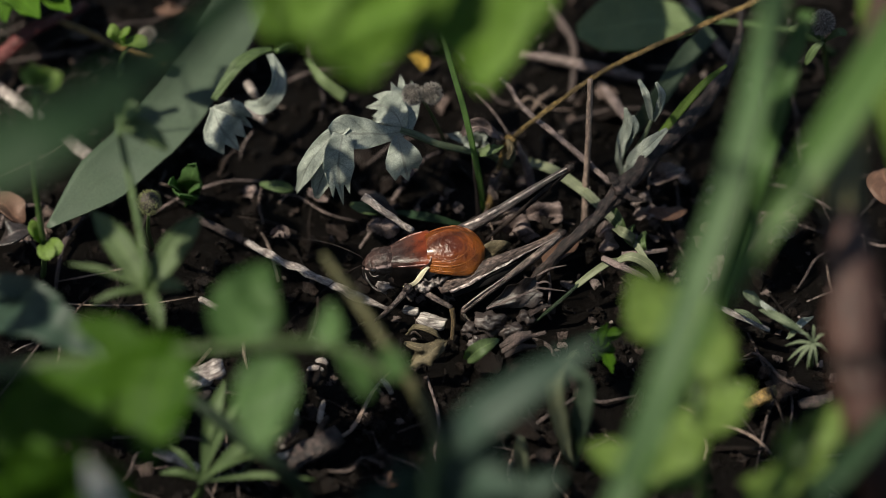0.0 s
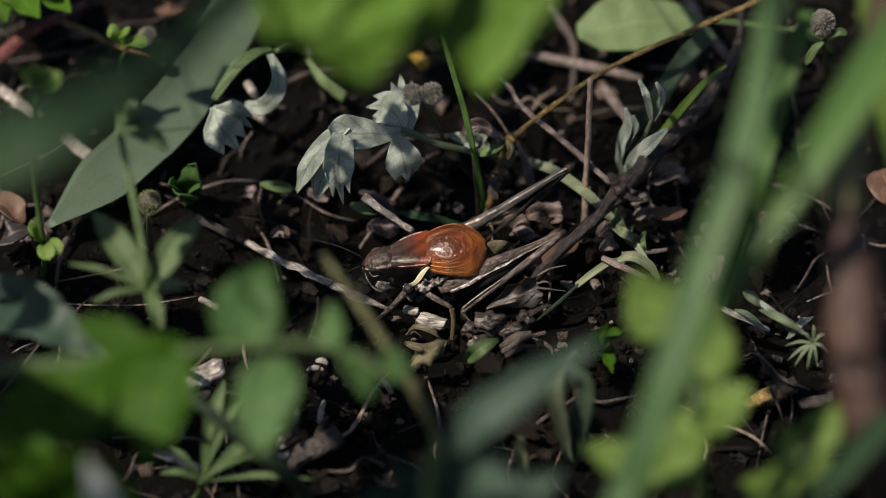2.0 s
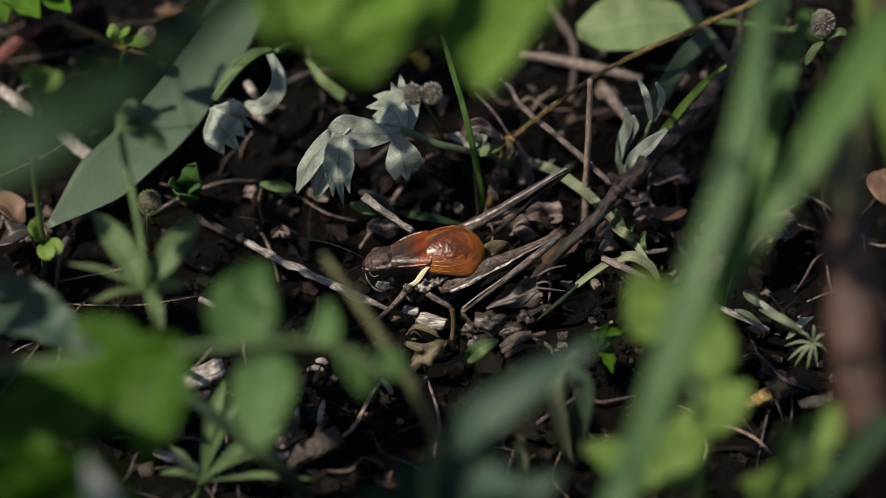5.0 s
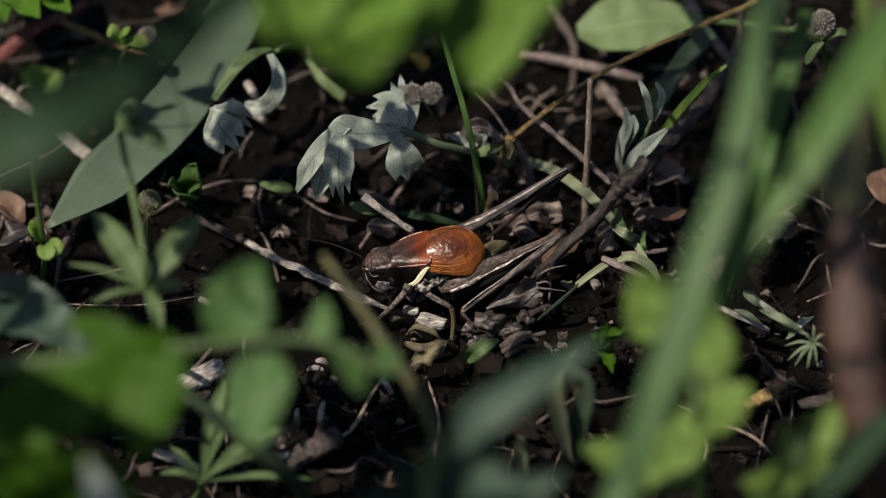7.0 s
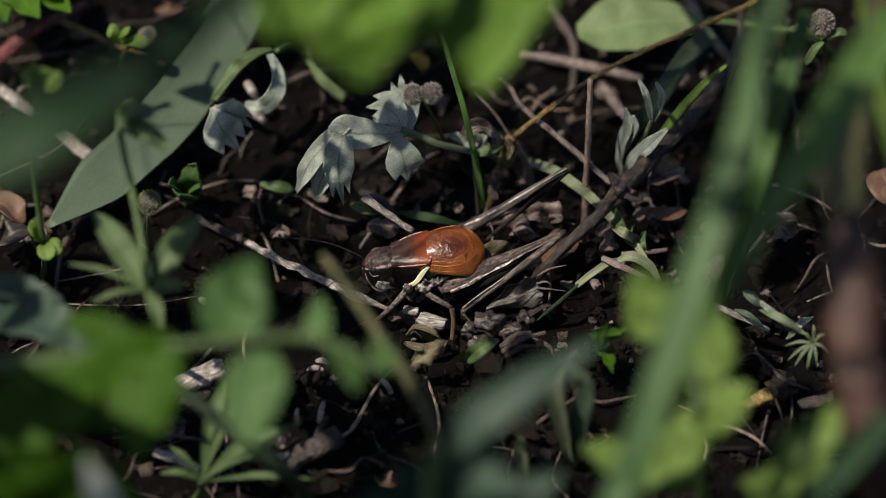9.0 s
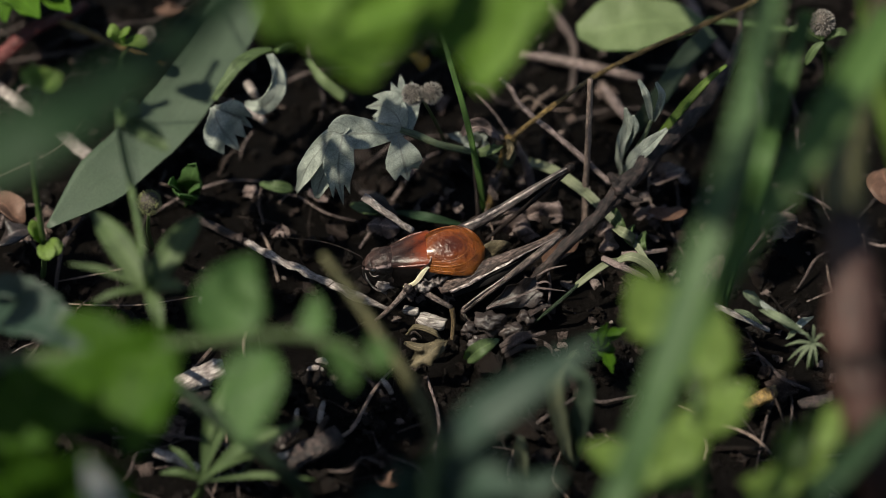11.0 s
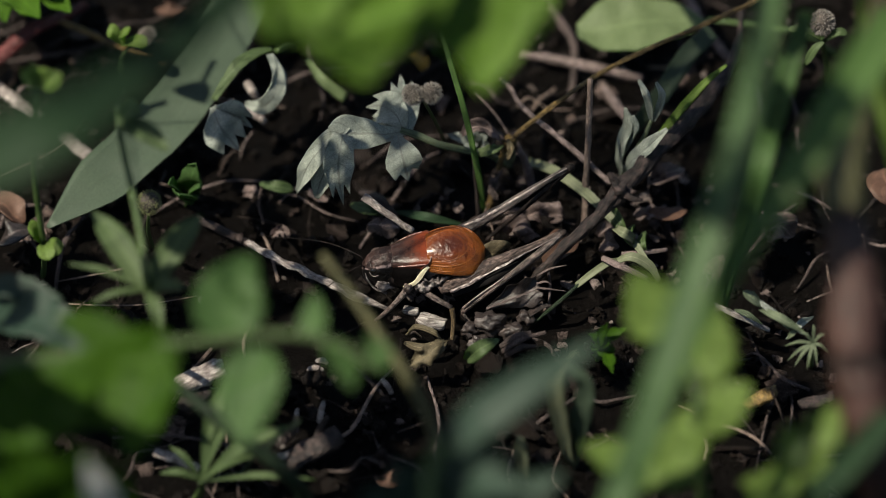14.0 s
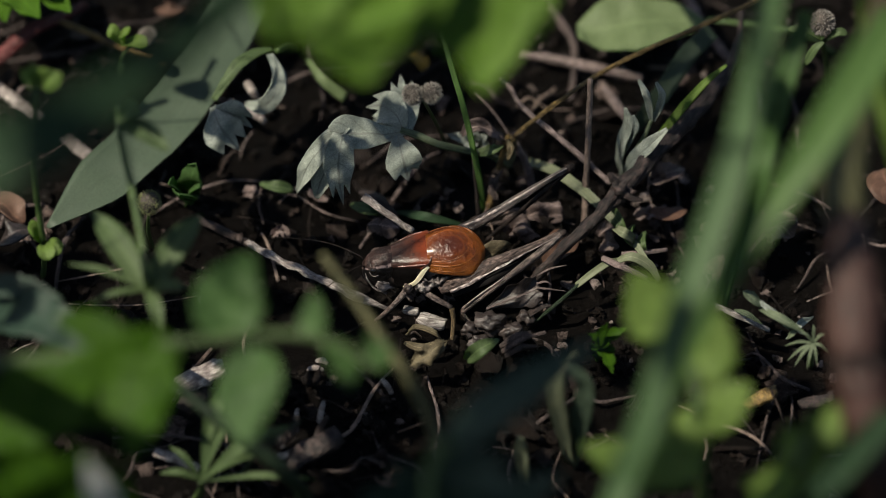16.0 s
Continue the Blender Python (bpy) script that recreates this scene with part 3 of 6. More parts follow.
for k, (a, m, b, w) in enumerate((((18.3, 4.3, 1.0), (19.3, 3.9, 3.0), (20.5, 5.0, 1.0), 2.4), ((18.1, 2.6, 1.0), (19.3, 1.9, 3.0), (20.5, 2.9, 1.0), 2.2), ((24.3, 13.0, 1.0), (26.2, 12.6, 3.0), (28.7, 14.8, 1.0), 2.4), ((37.3, 4.3, 1.0), (38.9, 4.0, 3.0), (40.8, 4.3, 1.0), 3.4))):
    thing("dead_leaf", sheet([a, m, b], w, "ovate", 20, 12, (0, -0.5, 1), 0.3, 0.2, 0, 0, 1.6, 0, k + 20, 0, 0.3), FLAKE, a, "crumpled pinkish-brown dead leaf on soil", "dead leaf")
for k, (a, b) in enumerate((((6.7, -13.5, 2.0), (11.6, -13.1, 5.0)), ((7.1, -14.1, 2.0), (10.6, -14.3, 4.0)), ((6.5, -12.7, 2.0), (10.0, -12.3, 4.0)), ((9.4, -8.4, 2.0), (12.3, -7.5, 3.0)))):
    stalk("bark_strip", [a, Vector(a).lerp(Vector(b), 0.5) + Vector((0, 0, 0.6)), b], [0.35, 0.45, 0.2], BARK if k % 2 else TWIG_DARK, "dark ridged strip of bark on litter", "bark", flat=0.5, lump=0.6, seed=k)

dead_leaf([(3.9, -3.3, 5.0), (5.7, -2.4, 6.0), (7.8, -1.9, 4.5)], 3.2, SCRAP, "brown dead leaf behind the insect", (-0.3, -0.5, 1), "wedge", 0.3, 2.2, 0, 5)
dead_leaf([(-53.1, 10.0, 2.0), (-50.2, 6.5, 3.0), (-48.6, 5.6, 2.0)], 4.0, RUSSET, "russet dead leaf on soil", (0.3, 0, 1))
dead_leaf([(51.0, 10.4, 6.0), (51.6, 6.1, 8.0), (53.3, 6.1, 6.0)], 5.0, RUSSET, "orange-brown curled dead leaf on litter", (0, -0.5, 1))
dead_leaf([(-31.9, 40.8, 1.0), (-33.1, 38.4, 3.0), (-34.9, 39.5, 2.0)], 2.6, RUSSET, "pinkish dead leaf on soil")
dead_leaf([(-45.1, 36.1, 1.0), (-43.3, 35.4, 2.0), (-41.7, 36.7, 1.0)], 2.4, DEAD, "crumpled grey dead leaf on soil")
dead_leaf([(-51.3, 2.6, 2.0), (-49.8, 2.2, 4.0), (-47.7, 3.9, 3.0)], 3.4, DEAD, "grey crumpled dead leaf on litter")
dead_leaf([(28.2, 8.6, 1.0), (26.1, 6.9, 2.0), (22.9, 8.2, 1.0)], 2.2, RUSSET, "brown dead leaf on soil")
dead_leaf([(14.9, 4.3, 1.0), (13.1, 0.9, 3.0), (11.5, -0.4, 2.0)], 3.4, RUSSET, "dark red-brown dead leaf under the branch", (0, -0.5, 1))
dead_leaf([(-4.1, -10.0, 1.0), (-3.1, -10.7, 3.0), (-0.9, -11.6, 3.0), (-0.1, -11.3, 1.0)], 0.7, SCRAP, "curled pale dead leaf strip", outline="strap")
dead_leaf([(-4.4, -11.4, 1.0), (-2.5, -12.9, 2.0), (0.1, -11.7, 2.0)], 0.9, SCRAP, "curled pale dead leaf strip", outline="lance")


for k, (a, m, b, w) in enumerate((((9.3, 7.3, 1.0), (11.3, 6.9, 2.2), (14.2, 7.3, 1.0), 2.4), ((7.3, 4.7, 1.0), (8.8, 4.5, 2.6), (10.6, 4.7, 1.0), 2.8), ((-9.0, 5.6, 1.0), (-7.2, 5.0, 2.4), (-5.2, 5.4, 1.0), 2.2), ((22.2, 7.3, 1.0), (24.4, 7.4, 2.0), (26.8, 7.4, 1.0), 1.8),
                                  ((7.0, 8.3, 0.6), (8.0, 8.0, 2.0), (9.3, 8.8, 0.6), 1.8), ((-23.5, 10.8, 1.0), (-22.1, 10.6, 2.0), (-20.8, 10.4, 1.0), 2.0), ((-20.0, 4.3, 1.0), (-19.0, 4.5, 2.0), (-17.7, 4.5, 1.0), 1.6), ((-15.9, 12.1, 1.0), (-14.8, 10.0, 2.0), (-13.5, 10.4, 1.0), 1.6))):
    thing("leaf_flake", sheet([a, m, b], w, "tongue", 20, 12, (0, -0.4, 1), 0.3, 0.22, 0, 0, 3.2, 0, k, 0, 0.5), FLAKE, a, "pinkish-brown crumpled flake of dead leaf", "dead leaf")


# ---- leafy plants at ground level ----
def ribbed_blade(parent, pts, widths, mat, up, fold, n=50, thick=0.25, wave=0.05):
    """A blade of grass with its midrib."""
    b = part("blade", sheet(pts, widths, "strap", n, 6, up, fold, thick, 0, 0, wave), mat, parent)
    part("midrib", tube(pts, [0.16, 0.18, 0.18, 0.16, 0.1], n, 6), mat, b)


def tuft(name, blades, mat, base, label):
    ob = root(name, base, label, "dry grass" if name == "dry_grass" else "grass", "grass tufts")
    for b in blades:
        part("blade", b, mat, ob)
    return ob


def lobes(parent, specs, mat, name="lobe"):
    for pts, width, outline, tip, up, seed in specs:
        part(name, sheet(pts, width, outline, 26, 24, up, 0.10, 0.16, 0, 0, 0.5, tip, seed), mat, parent)


mug = root("lobed_leaf", foot((8.1, 16.4, 0.0)), "downy grey-green deeply lobed leaf on a pale stalk", "leaf", "lobed leaves")
part("leaf_stalk", tube([foot((8.1, 16.4, 0.0)), (5.4, 13.5, 5.0), (3.0, 11.5, 8.0), (-0.4, 10.3, 10.5), (-3.2, 10.5, 12.0), (-4.9, 10.7, 12.6)], [0.32, 0.34, 0.38, 0.44, 0.46, 0.34], 24, 8, 0.15), DOWNY, mug)
lobes(mug, [
    ([(-4.4, 10.7, 12.4), (-6.8, 9.7, 13.0), (-9.0, 8.8, 14.0), (-11.1, 8.2, 15.0), (-12.7, 7.8, 14.6)], [0.9, 2.2, 3.7, 4.0, 2.4], "strap", 0.0, (0, -0.5, 1), 1),
    ([(-11.1, 9.4, 14.9), (-12.9, 7.9, 14.2), (-14.8, 6.7, 12.2), (-16.1, 6.3, 9.6), (-17.0, 6.4, 6.6)], [1.6, 2.2, 2.5, 1.9, 0.5], "strap", 0.0, (-0.5, -0.6, 0.8), 8),
    ([(-11.5, 8.0, 14.7), (-11.9, 5.9, 13.6), (-11.9, 4.5, 11.0), (-11.5, 4.2, 7.0)], [2.4, 3.3, 3.7, 3.0], "strap", 0.22, (0.1, -0.8, 0.7), 2),
    ([(-12.0, 6.7, 13.4), (-13.2, 6.1, 11.4), (-14.2, 6.0, 8.6), (-14.6, 5.9, 6.0)], [1.8, 2.5, 2.2, 0.5], "strap", 0.0, (-0.2, -0.8, 0.7), 6),
    ([(-4.6, 10.9, 12.6), (-5.5, 12.2, 13.6), (-7.1, 13.8, 13.4), (-8.8, 15.6, 11.0)], [1.0, 3.0, 4.3, 3.6], "strap", 0.20, (-0.2, -0.6, 0.9), 3),
    ([(-5.5, 12.5, 13.0), (-6.5, 12.6, 12.2), (-7.6, 14.2, 10.0), (-8.2, 15.0, 8.4)], [1.4, 1.8, 1.4, 0.3], "strap", 0.0, (-0.2, -0.9, 0.5), 9),
    ([(-4.0, 10.9, 12.2), (-4.0, 13.0, 13.0), (-4.5, 15.6, 13.2), (-5.1, 19.5, 12.0)], [1.0, 2.1, 3.2, 3.6], "strap", 0.20, (0.3, -0.5, 1), 4),
    ([(-5.2, 10.0, 12.4), (-4.9, 7.8, 12.6), (-4.4, 6.4, 11.4), (-4.0, 6.1, 9.0)], [0.8, 2.5, 4.1, 4.4], "strap", 0.14, (0.1, -0.9, 0.7), 5),
], GREY_LEAF)

mug2 = root("lobed_leaf", foot((-18.1, 36.1, 0.0)), "downy grey-green lobed leaf curling over twigs", "leaf", "lobed leaves")
part("leaf_stalk", tube([foot((-18.1, 36.1, 0.0)), (-18.5, 30.1, 6.0), (-19.5, 24.1, 11.5)], [0.4, 0.4, 0.35], 10, 8, 0.15), STEM, mug2)
# Darker, greener material on this lobe: its shade is put into the colour.
lobes(mug2, [([(-20.0, 24.5, 11.5), (-22.1, 22.9, 12.4), (-24.0, 20.9, 12.4), (-25.3, 19.5, 11.4), (-26.7, 17.2, 10.6)], [0.5, 1.3, 1.5, 1.1, 0.8], "strap", 0.0, (-0.3, -0.5, 1), 1)], CLEAVER)
lobes(mug2, [
    ([(-26.8, 15.2, 11.5), (-25.7, 13.2, 10.0), (-23.6, 11.9, 7.5)], [2.6, 5.0, 5.0], "wedge", 0.22, (0, -0.8, 0.7), 2),
    ([(-26.6, 15.2, 11.5), (-24.5, 14.5, 11.0), (-22.1, 13.8, 9.5)], [2.6, 4.2, 3.4], "wedge", 0.22, (0, -0.8, 0.7), 7),
    ([(-20.3, 23.1, 12.0), (-19.3, 20.4, 12.0), (-19.4, 18.3, 11.0), (-21.0, 17.2, 9.5), (-23.2, 18.9, 8.0)], [0.8, 1.5, 2.1, 2.2, 0.5], "strap", 0.0, (0.5, -0.7, 0.7), 3),
    ([(-19.7, 22.6, 11.8), (-18.7, 20.6, 11.2), (-18.5, 18.5, 10.0)], [0.5, 1.0, 0.3], "strap", 0.0, (0.7, -0.6, 0.5), 4),
], GREY_LEAF)

mug3 = root("lobed_leaf", foot((21.1, 14.8, 0.0)), "narrow grey-green lobed leaf beside the branch", "leaf", "lobed leaves")
part("leaf_stalk", tube([foot((21.1, 14.8, 0.0)), (21.6, 12.2, 5.0), (23.2, 11.7, 10.0), (24.1, 12.4, 12.5)], [0.35, 0.34, 0.3, 0.25], 14, 8, 0.15), DOWNY, mug3)
lobes(mug3, [
    ([foot((21.1, 14.8, 0.0)), (20.7, 12.9, 5.0), (20.8, 12.3, 9.0), (21.4, 12.3, 12.0), (21.0, 12.8, 14.0)], [0.6, 1.5, 1.9, 1.5, 0.3], "strap", 0.0, (-0.5, -0.5, 0.9), 1),
    ([(21.1, 12.3, 7.0), (21.5, 12.2, 9.5), (22.1, 11.8, 12.0), (21.9, 12.1, 13.5)], [0.5, 1.4, 1.3, 0.3], "strap", 0.0, (-0.5, -0.5, 0.9), 5),
    ([(21.1, 11.6, 4.0), (22.1, 10.2, 8.0), (23.7, 9.7, 11.0), (25.8, 10.5, 13.0)], [0.7, 1.7, 1.9, 0.4], "strap", 0.0, (-0.5, -0.6, 0.8), 2),
    ([(24.0, 12.2, 12.5), (23.7, 12.1, 15.0), (23.2, 12.4, 17.0), (22.5, 14.5, 17.0)], [0.5, 1.0, 0.9, 0.3], "strap", 0.0, (-0.4, -0.4, 0.8), 3),
    ([(24.3, 12.2, 12.5), (24.9, 12.1, 15.0), (25.1, 12.2, 17.0), (24.4, 13.2, 18.0)], [0.5, 1.0, 0.9, 0.3], "strap", 0.0, (-0.4, -0.4, 0.8), 4),
], GREY_LEAF)

broad = root("broad_grass", foot((-13.0, 61.5, 0.0)), "broad smooth grey-green grass blade lying low", "grass", "grass tufts")
part("blade", sheet([foot((-13.0, 61.5, 0.0)), (-16.8, 48.8, 5.0), (-22.8, 38.4, 7.0), (-27.7, 26.9, 7.0), (-33.1, 17.5, 6.0), (-40.0, 9.4, 5.0), (-45.7, 3.3, 4.0)], [6.0, 6.2, 6.2, 6.6, 7.2, 6.6, 0.5], "strap", 40, 8, (0.15, -0.1, 1), 0.08, 0.25, 0, 0, 0.12), BLADE, broad)
tuft("grass_tuft", [sheet([(4.8, 8.8, 0.0), (4.1, 8.7, 7.0), (2.5, 11.2, 15.0), (0.7, 15.0, 20.0), (-0.9, 20.5, 24.0), (-1.6, 24.0, 26.0)], [0.6, 0.72, 0.68, 0.6, 0.5, 0.35], "strap", 26, 4, (-0.4, -0.7, 0.6), 0.2, 0.2)], GRASS, (4.8, 8.8, 0.0), "slender green grass blade standing upright")
tuft("grass_tuft", [sheet([(24.2, 13.9, 6.0), (25.9, 14.1, 9.0), (27.9, 14.9, 12.0), (30.4, 16.0, 15.0), (32.7, 16.8, 17.0)], [0.6, 0.9, 1.0, 0.8, 0.3], "strap", 20, 4, (-0.3, -0.5, 0.8), 0.3, 0.2)], LIME, (24.2, 13.9, 6.0), "bright green grass blade along the branch")
tuft("dry_grass", [sheet([(10.0, 15.2, 2.0), (13.3, 11.7, 4.0), (16.8, 7.4, 5.0), (20.0, 3.9, 4.0), (22.5, 0.1, 4.0), (24.8, -3.3, 2.0)], [1.0, 1.3, 1.2, 0.9, 0.7, 0.5], "strap", 26, 5, (0, -0.4, 1), 0.2, 0.2, 0, 0, 0.3)], DRY_BLADE, (10.0, 15.2, 2.0), "bleached flat grass blade bent under the branch")
tuft("dry_grass", [sheet([(15.2, -6.3, 5.0), (16.8, -5.5, 6.0), (18.8, -4.2, 6.5), (20.2, -3.3, 6.0)], [0.7, 0.8, 0.8, 0.6], "strap", 22, 5, (0, -0.4, 1), 0.2, 0.2, 0, 0, 0.3), sheet([(19.8, -3.5, 6.0), (21.5, -3.7, 7.0), (23.5, -4.1, 6.0), (24.8, -4.8, 4.0)], [0.6, 1.1, 1.1, 0.4], "strap", 22, 6, (0.1, -0.4, 1), 0.25, 0.2, 0, 0, 0.4), sheet([(19.9, 2.3, 5.0), (20.7, 0.4, 6.5), (22.0, 0.6, 5.0)], [0.9, 1.2, 1.0], "strap", 10, 5, (0, -0.5, 1), 0.2, 0.2, 0, 0, 0.4)], DRY_BLADE, (15.2, -6.3, 5.0), "bleached bent grass blades on litter")
stalk("dry_twig", [(18.2, -3.9, 7.0), (20.3, -5.5, 7.4), (23.2, -6.0, 6.0)], [0.35, 0.4, 0.3], TWIG, "pale broken twig over dry grass", "twig")
for a, m, b, w in (((19.8, 6.8, 3.0), (20.2, 3.3, 5.0), (21.1, 2.5, 4.0), 1.5), ((22.0, 4.5, 3.0), (21.3, 1.1, 5.0), (22.2, 0.9, 3.0), 1.3), ((23.4, 4.3, 2.0), (22.9, 0.8, 4.0), (23.6, 0.7, 2.0), 1.1)):
    thing("green_leaf", sheet([a, m, b], w, "ovate", 16, 8, (-0.4, -0.4, 0.9), 0.3, 0.2, 0, 0, 0.8), CLEAVER, a, "small green leaf under the branch", "leaf", "leaves under the branch")
tuft("grass_tuft", [sheet([(22.5, 20.1, 2.0), (25.3, 20.6, 7.0), (28.7, 24.6, 10.0), (31.7, 26.8, 12.0)], [1.6, 2.2, 2.4, 2.0], "strap", 20, 4, (0.3, -0.6, 0.8), 0.2, 0.2)], BLADE, (22.5, 20.1, 2.0), "grey-green grass blade rising from soil")
thing("green_leaf", sheet([(-16.1, 28.7, 5.0), (-14.4, 25.5, 5.0), (-11.6, 24.2, 3.0)], [0.6, 1.2, 1.3], "strap", 14, 5, (0.2, -0.4, 1), 0.35, 0.2, 0, 0, 0.5), PALE, (-16.1, 28.7, 5.0), "folded pale green leaf end", "leaf")
thing("green_leaf", sheet([(-21.5, 11.7, 2.0), (-19.5, 10.4, 3.0), (-17.5, 10.8, 2.0)], 1.5, "tongue", 12, 5, (0, -0.3, 1), 0.2, 0.2), CLEAVER, (-21.5, 11.7, 2.0), "small green leaf on soil", "leaf")
thing("green_leaf", sheet([(-10.8, 8.5, 2.0), (-8.8, 6.9, 3.0), (-6.2, 7.8, 1.0)], 1.4, "lance", 12, 5, (0, -0.3, 1), 0.2, 0.2), CLEAVER, (-10.8, 8.5, 2.0), "small green leaf on soil", "leaf")
# The deeper green of this blade stands in for shade on it.
tuft("grass_tuft", [sheet([(-5.5, 8.2, 1.0), (-1.6, 5.6, 3.0), (3.0, 6.0, 1.0)], 1.1, "lance", 12, 5, (0, -0.3, 1), 0.2, 0.2)], DEEP, (-5.5, 8.2, 1.0), "green blade behind the insect, shade in its colour")
clover = root("small_plant", foot((-30.1, 11.1, 0.0)), "small dark green plant with round leaves", "plant")
for tip in ((-28.7, 9.5, 8.0), (-31.6, 6.5, 8.0), (-28.3, 7.8, 6.0), (-30.3, 4.8, 8.0)):
    part("leaf", sheet([foot((-30.1, 11.1, 0.0)), Vector((-30.1, 11.1, 0.0)).lerp(Vector(tip), 0.6), tip], 3.0, "ovate", 30, 8, (0.1, -0.4, 1), 0.25, 0.2, 5, 0.25, 0.6), HERB_PALE, clover)
round_plant = root("round_leaf_plant", foot((47.6, 35.1, 0.0)), "pale green round toothed leaf on a stalk", "plant")
part("leaf", sheet([(31.6, 35.1, 5.0), (29.2, 34.6, 5.5), (22.7, 33.6, 6.0), (16.1, 33.2, 5.0)], [0.8, 5.5, 8.5, 8.0], "tongue", 24, 10, (0.1, -0.1, 1), 0.1, 0.25, 9, 0.06, 0.2), PALE, round_plant)
part("stem", tube([foot((47.6, 35.1, 0.0)), (43.2, 33.6, 4.0), (37.7, 34.2, 5.0), (31.6, 35.1, 5.0)], [0.4, 0.4, 0.35, 0.3], 16, 8, 0.1), STEM, round_plant)

tl = root("toothed_plant", foot((-50.4, 48.8, 0.0)), "bright green plant with toothed leaves", "plant")
for a, b in (((-51.7, 37.4, 9.0), (-47.5, 28.0, 13.0)), ((-49.1, 38.4, 9.0), (-43.9, 28.9, 13.0)), ((-53.7, 37.4, 9.0), (-51.7, 29.3, 11.0)), ((-51.2, 39.3, 9.0), (-45.6, 30.7, 14.0))):
    part("leaf", sheet([foot((-50.4, 48.8, 0.0)), a, b], 6.5, "ovate", 40, 8, (0, -0.3, 1), 0.2, 0.2, 7, 0.3, 0.4), FRESH, tl)

tiny = root("toothed_plant", foot((17.8, -12.1, 0.0)), "small bright green plant with sharp-toothed leaves", "plant")
for a, b, w in (((17.8, -16.9, 8.0), (20.5, -17.3, 11.0), 2.0), ((17.5, -16.9, 8.0), (18.2, -18.3, 13.0), 1.6), ((17.6, -16.9, 8.0), (16.4, -17.3, 10.0), 1.5), ((18.2, -16.5, 6.0), (18.9, -21.3, 8.0), 2.0)):
    part("leaf", sheet([foot((17.8, -12.1, 0.0)), a, b], w * 1.15, "lance", 40, 6, (0, -0.4, 1), 0.25, 0.2, 5, 0.55, 0.3), HERB, tiny)

thing("green_leaf", sheet([(2.6, -15.6, 3.0), (4.2, -16.3, 6.0), (6.4, -14.9, 6.0)], 1.9, "ovate", 14, 6, (0.3, -0.5, 1), 0.4, 0.2, 0, 0, 0.5), CLEAVER, (2.0, -15.7, 3.0), "small folded green leaf in litter", "leaf")
thing("green_leaf", sheet([(-3.8, -16.2, 3.0), (-1.5, -16.1, 5.0), (0.7, -13.3, 4.0)], 2.0, "ovate", 18, 10, (0, -0.5, 1), 0.3, 0.2, 0, 0, 1.8, 0, 3, 0, 0.6), SCRAP, (-3.8, -16.2, 3.0), "mottled yellowing leaf scrap on litter", "leaf")

moss = root("star_plant", foot((42.0, -13.4, 0.0)), "small pale star-shaped whorl of narrow leaves", "plant")
for tip in ((38.6, -18.0, 6.0), (39.3, -18.9, 6.0), (40.7, -19.3, 6.0), (41.9, -18.8, 6.0), (43.2, -17.8, 7.0), (42.8, -16.6, 9.0), (41.4, -16.0, 10.0), (39.9, -16.3, 9.0), (38.3, -16.7, 7.0)):
    hub = Vector((41.4, -17.1, 8.0))
    part("leaf", sheet([hub, hub.lerp(Vector(tip), 0.5) + Vector((0, 0, 0.5)), tip], 0.36, "lance", 12, 4, (0, -0.3, 1), 0.25, 0.15), DOWNY, moss)
part("stem", tube([foot((42.0, -13.4, 0.0)), (41.4, -17.1, 8.0)], [0.25, 0.2], 6, 6), STEM, moss)
thing("green_leaf", sheet([(40.7, -12.6, 4.0), (37.3, -12.8, 8.0), (34.3, -10.6, 9.0)], [0.5, 0.8, 0.6], "lance", 24, 4, (0, -0.4, 1), 0.3, 0.15, 0, 0, 1.2), GREY_LEAF, (40.7, -12.6, 4.0), "pale narrow withered leaf near the ground", "leaf")
thing("green_leaf", sheet([(42.1, -10.0, 4.0), (40.3, -12.8, 6.0), (38.7, -14.1, 5.0)], [0.5, 0.8, 0.6], "lance", 24, 4, (0, -0.4, 1), 0.3, 0.15, 0, 0, 1.2), GREY_LEAF, (42.1, -10.0, 4.0), "pale narrow withered leaf near the ground", "leaf")


for a, m, b, w in (((34.0, -10.3, 9.0), (34.8, -11.7, 9.4), (36.2, -12.1, 8.0), 1.25), ((35.7, -12.2, 8.0), (38.1, -14.5, 9.0), (40.8, -15.4, 7.5), 1.0), ((38.2, -13.4, 7.0), (39.5, -14.5, 7.4), (38.7, -15.0, 6.0), 0.9), ((33.1, -9.8, 5.0), (34.4, -11.3, 6.0), (36.2, -12.0, 5.0), 0.7)):
    thing("green_leaf", sheet([a, m, b], w, "lance", 18, 5, (0.1, -0.4, 1), 0.3, 0.15, 0, 0, 0.6), DOWNY, a, "pale narrow leaf near the ground", "leaf")


hang = root("grass_tuft", foot((14.3, -27.9, 0.0)), "drooping brown and green grass blades", "grass", "grass tufts")
part("blade", sheet([foot((14.3, -27.9, 0.0)), (12.7, -31.6, 14.0), (12.2, -31.6, 20.0), (14.4, -29.3, 22.0)], [1.6, 2.6, 2.2, 0.8], "strap", 14, 5, (-0.4, -0.6, 0.6), 0.25, 0.2, 0, 0, 0.3), DRY_BLADE, hang)
part("blade", sheet([foot((14.3, -27.9, 0.0)), (15.1, -32.3, 14.0), (15.3, -32.4, 20.0), (13.7, -31.6, 22.0)], [1.6, 2.6, 2.0, 0.8], "strap", 14, 5, (-0.4, -0.6, 0.6), 0.25, 0.2, 0, 0, 0.3), BLADE, hang)
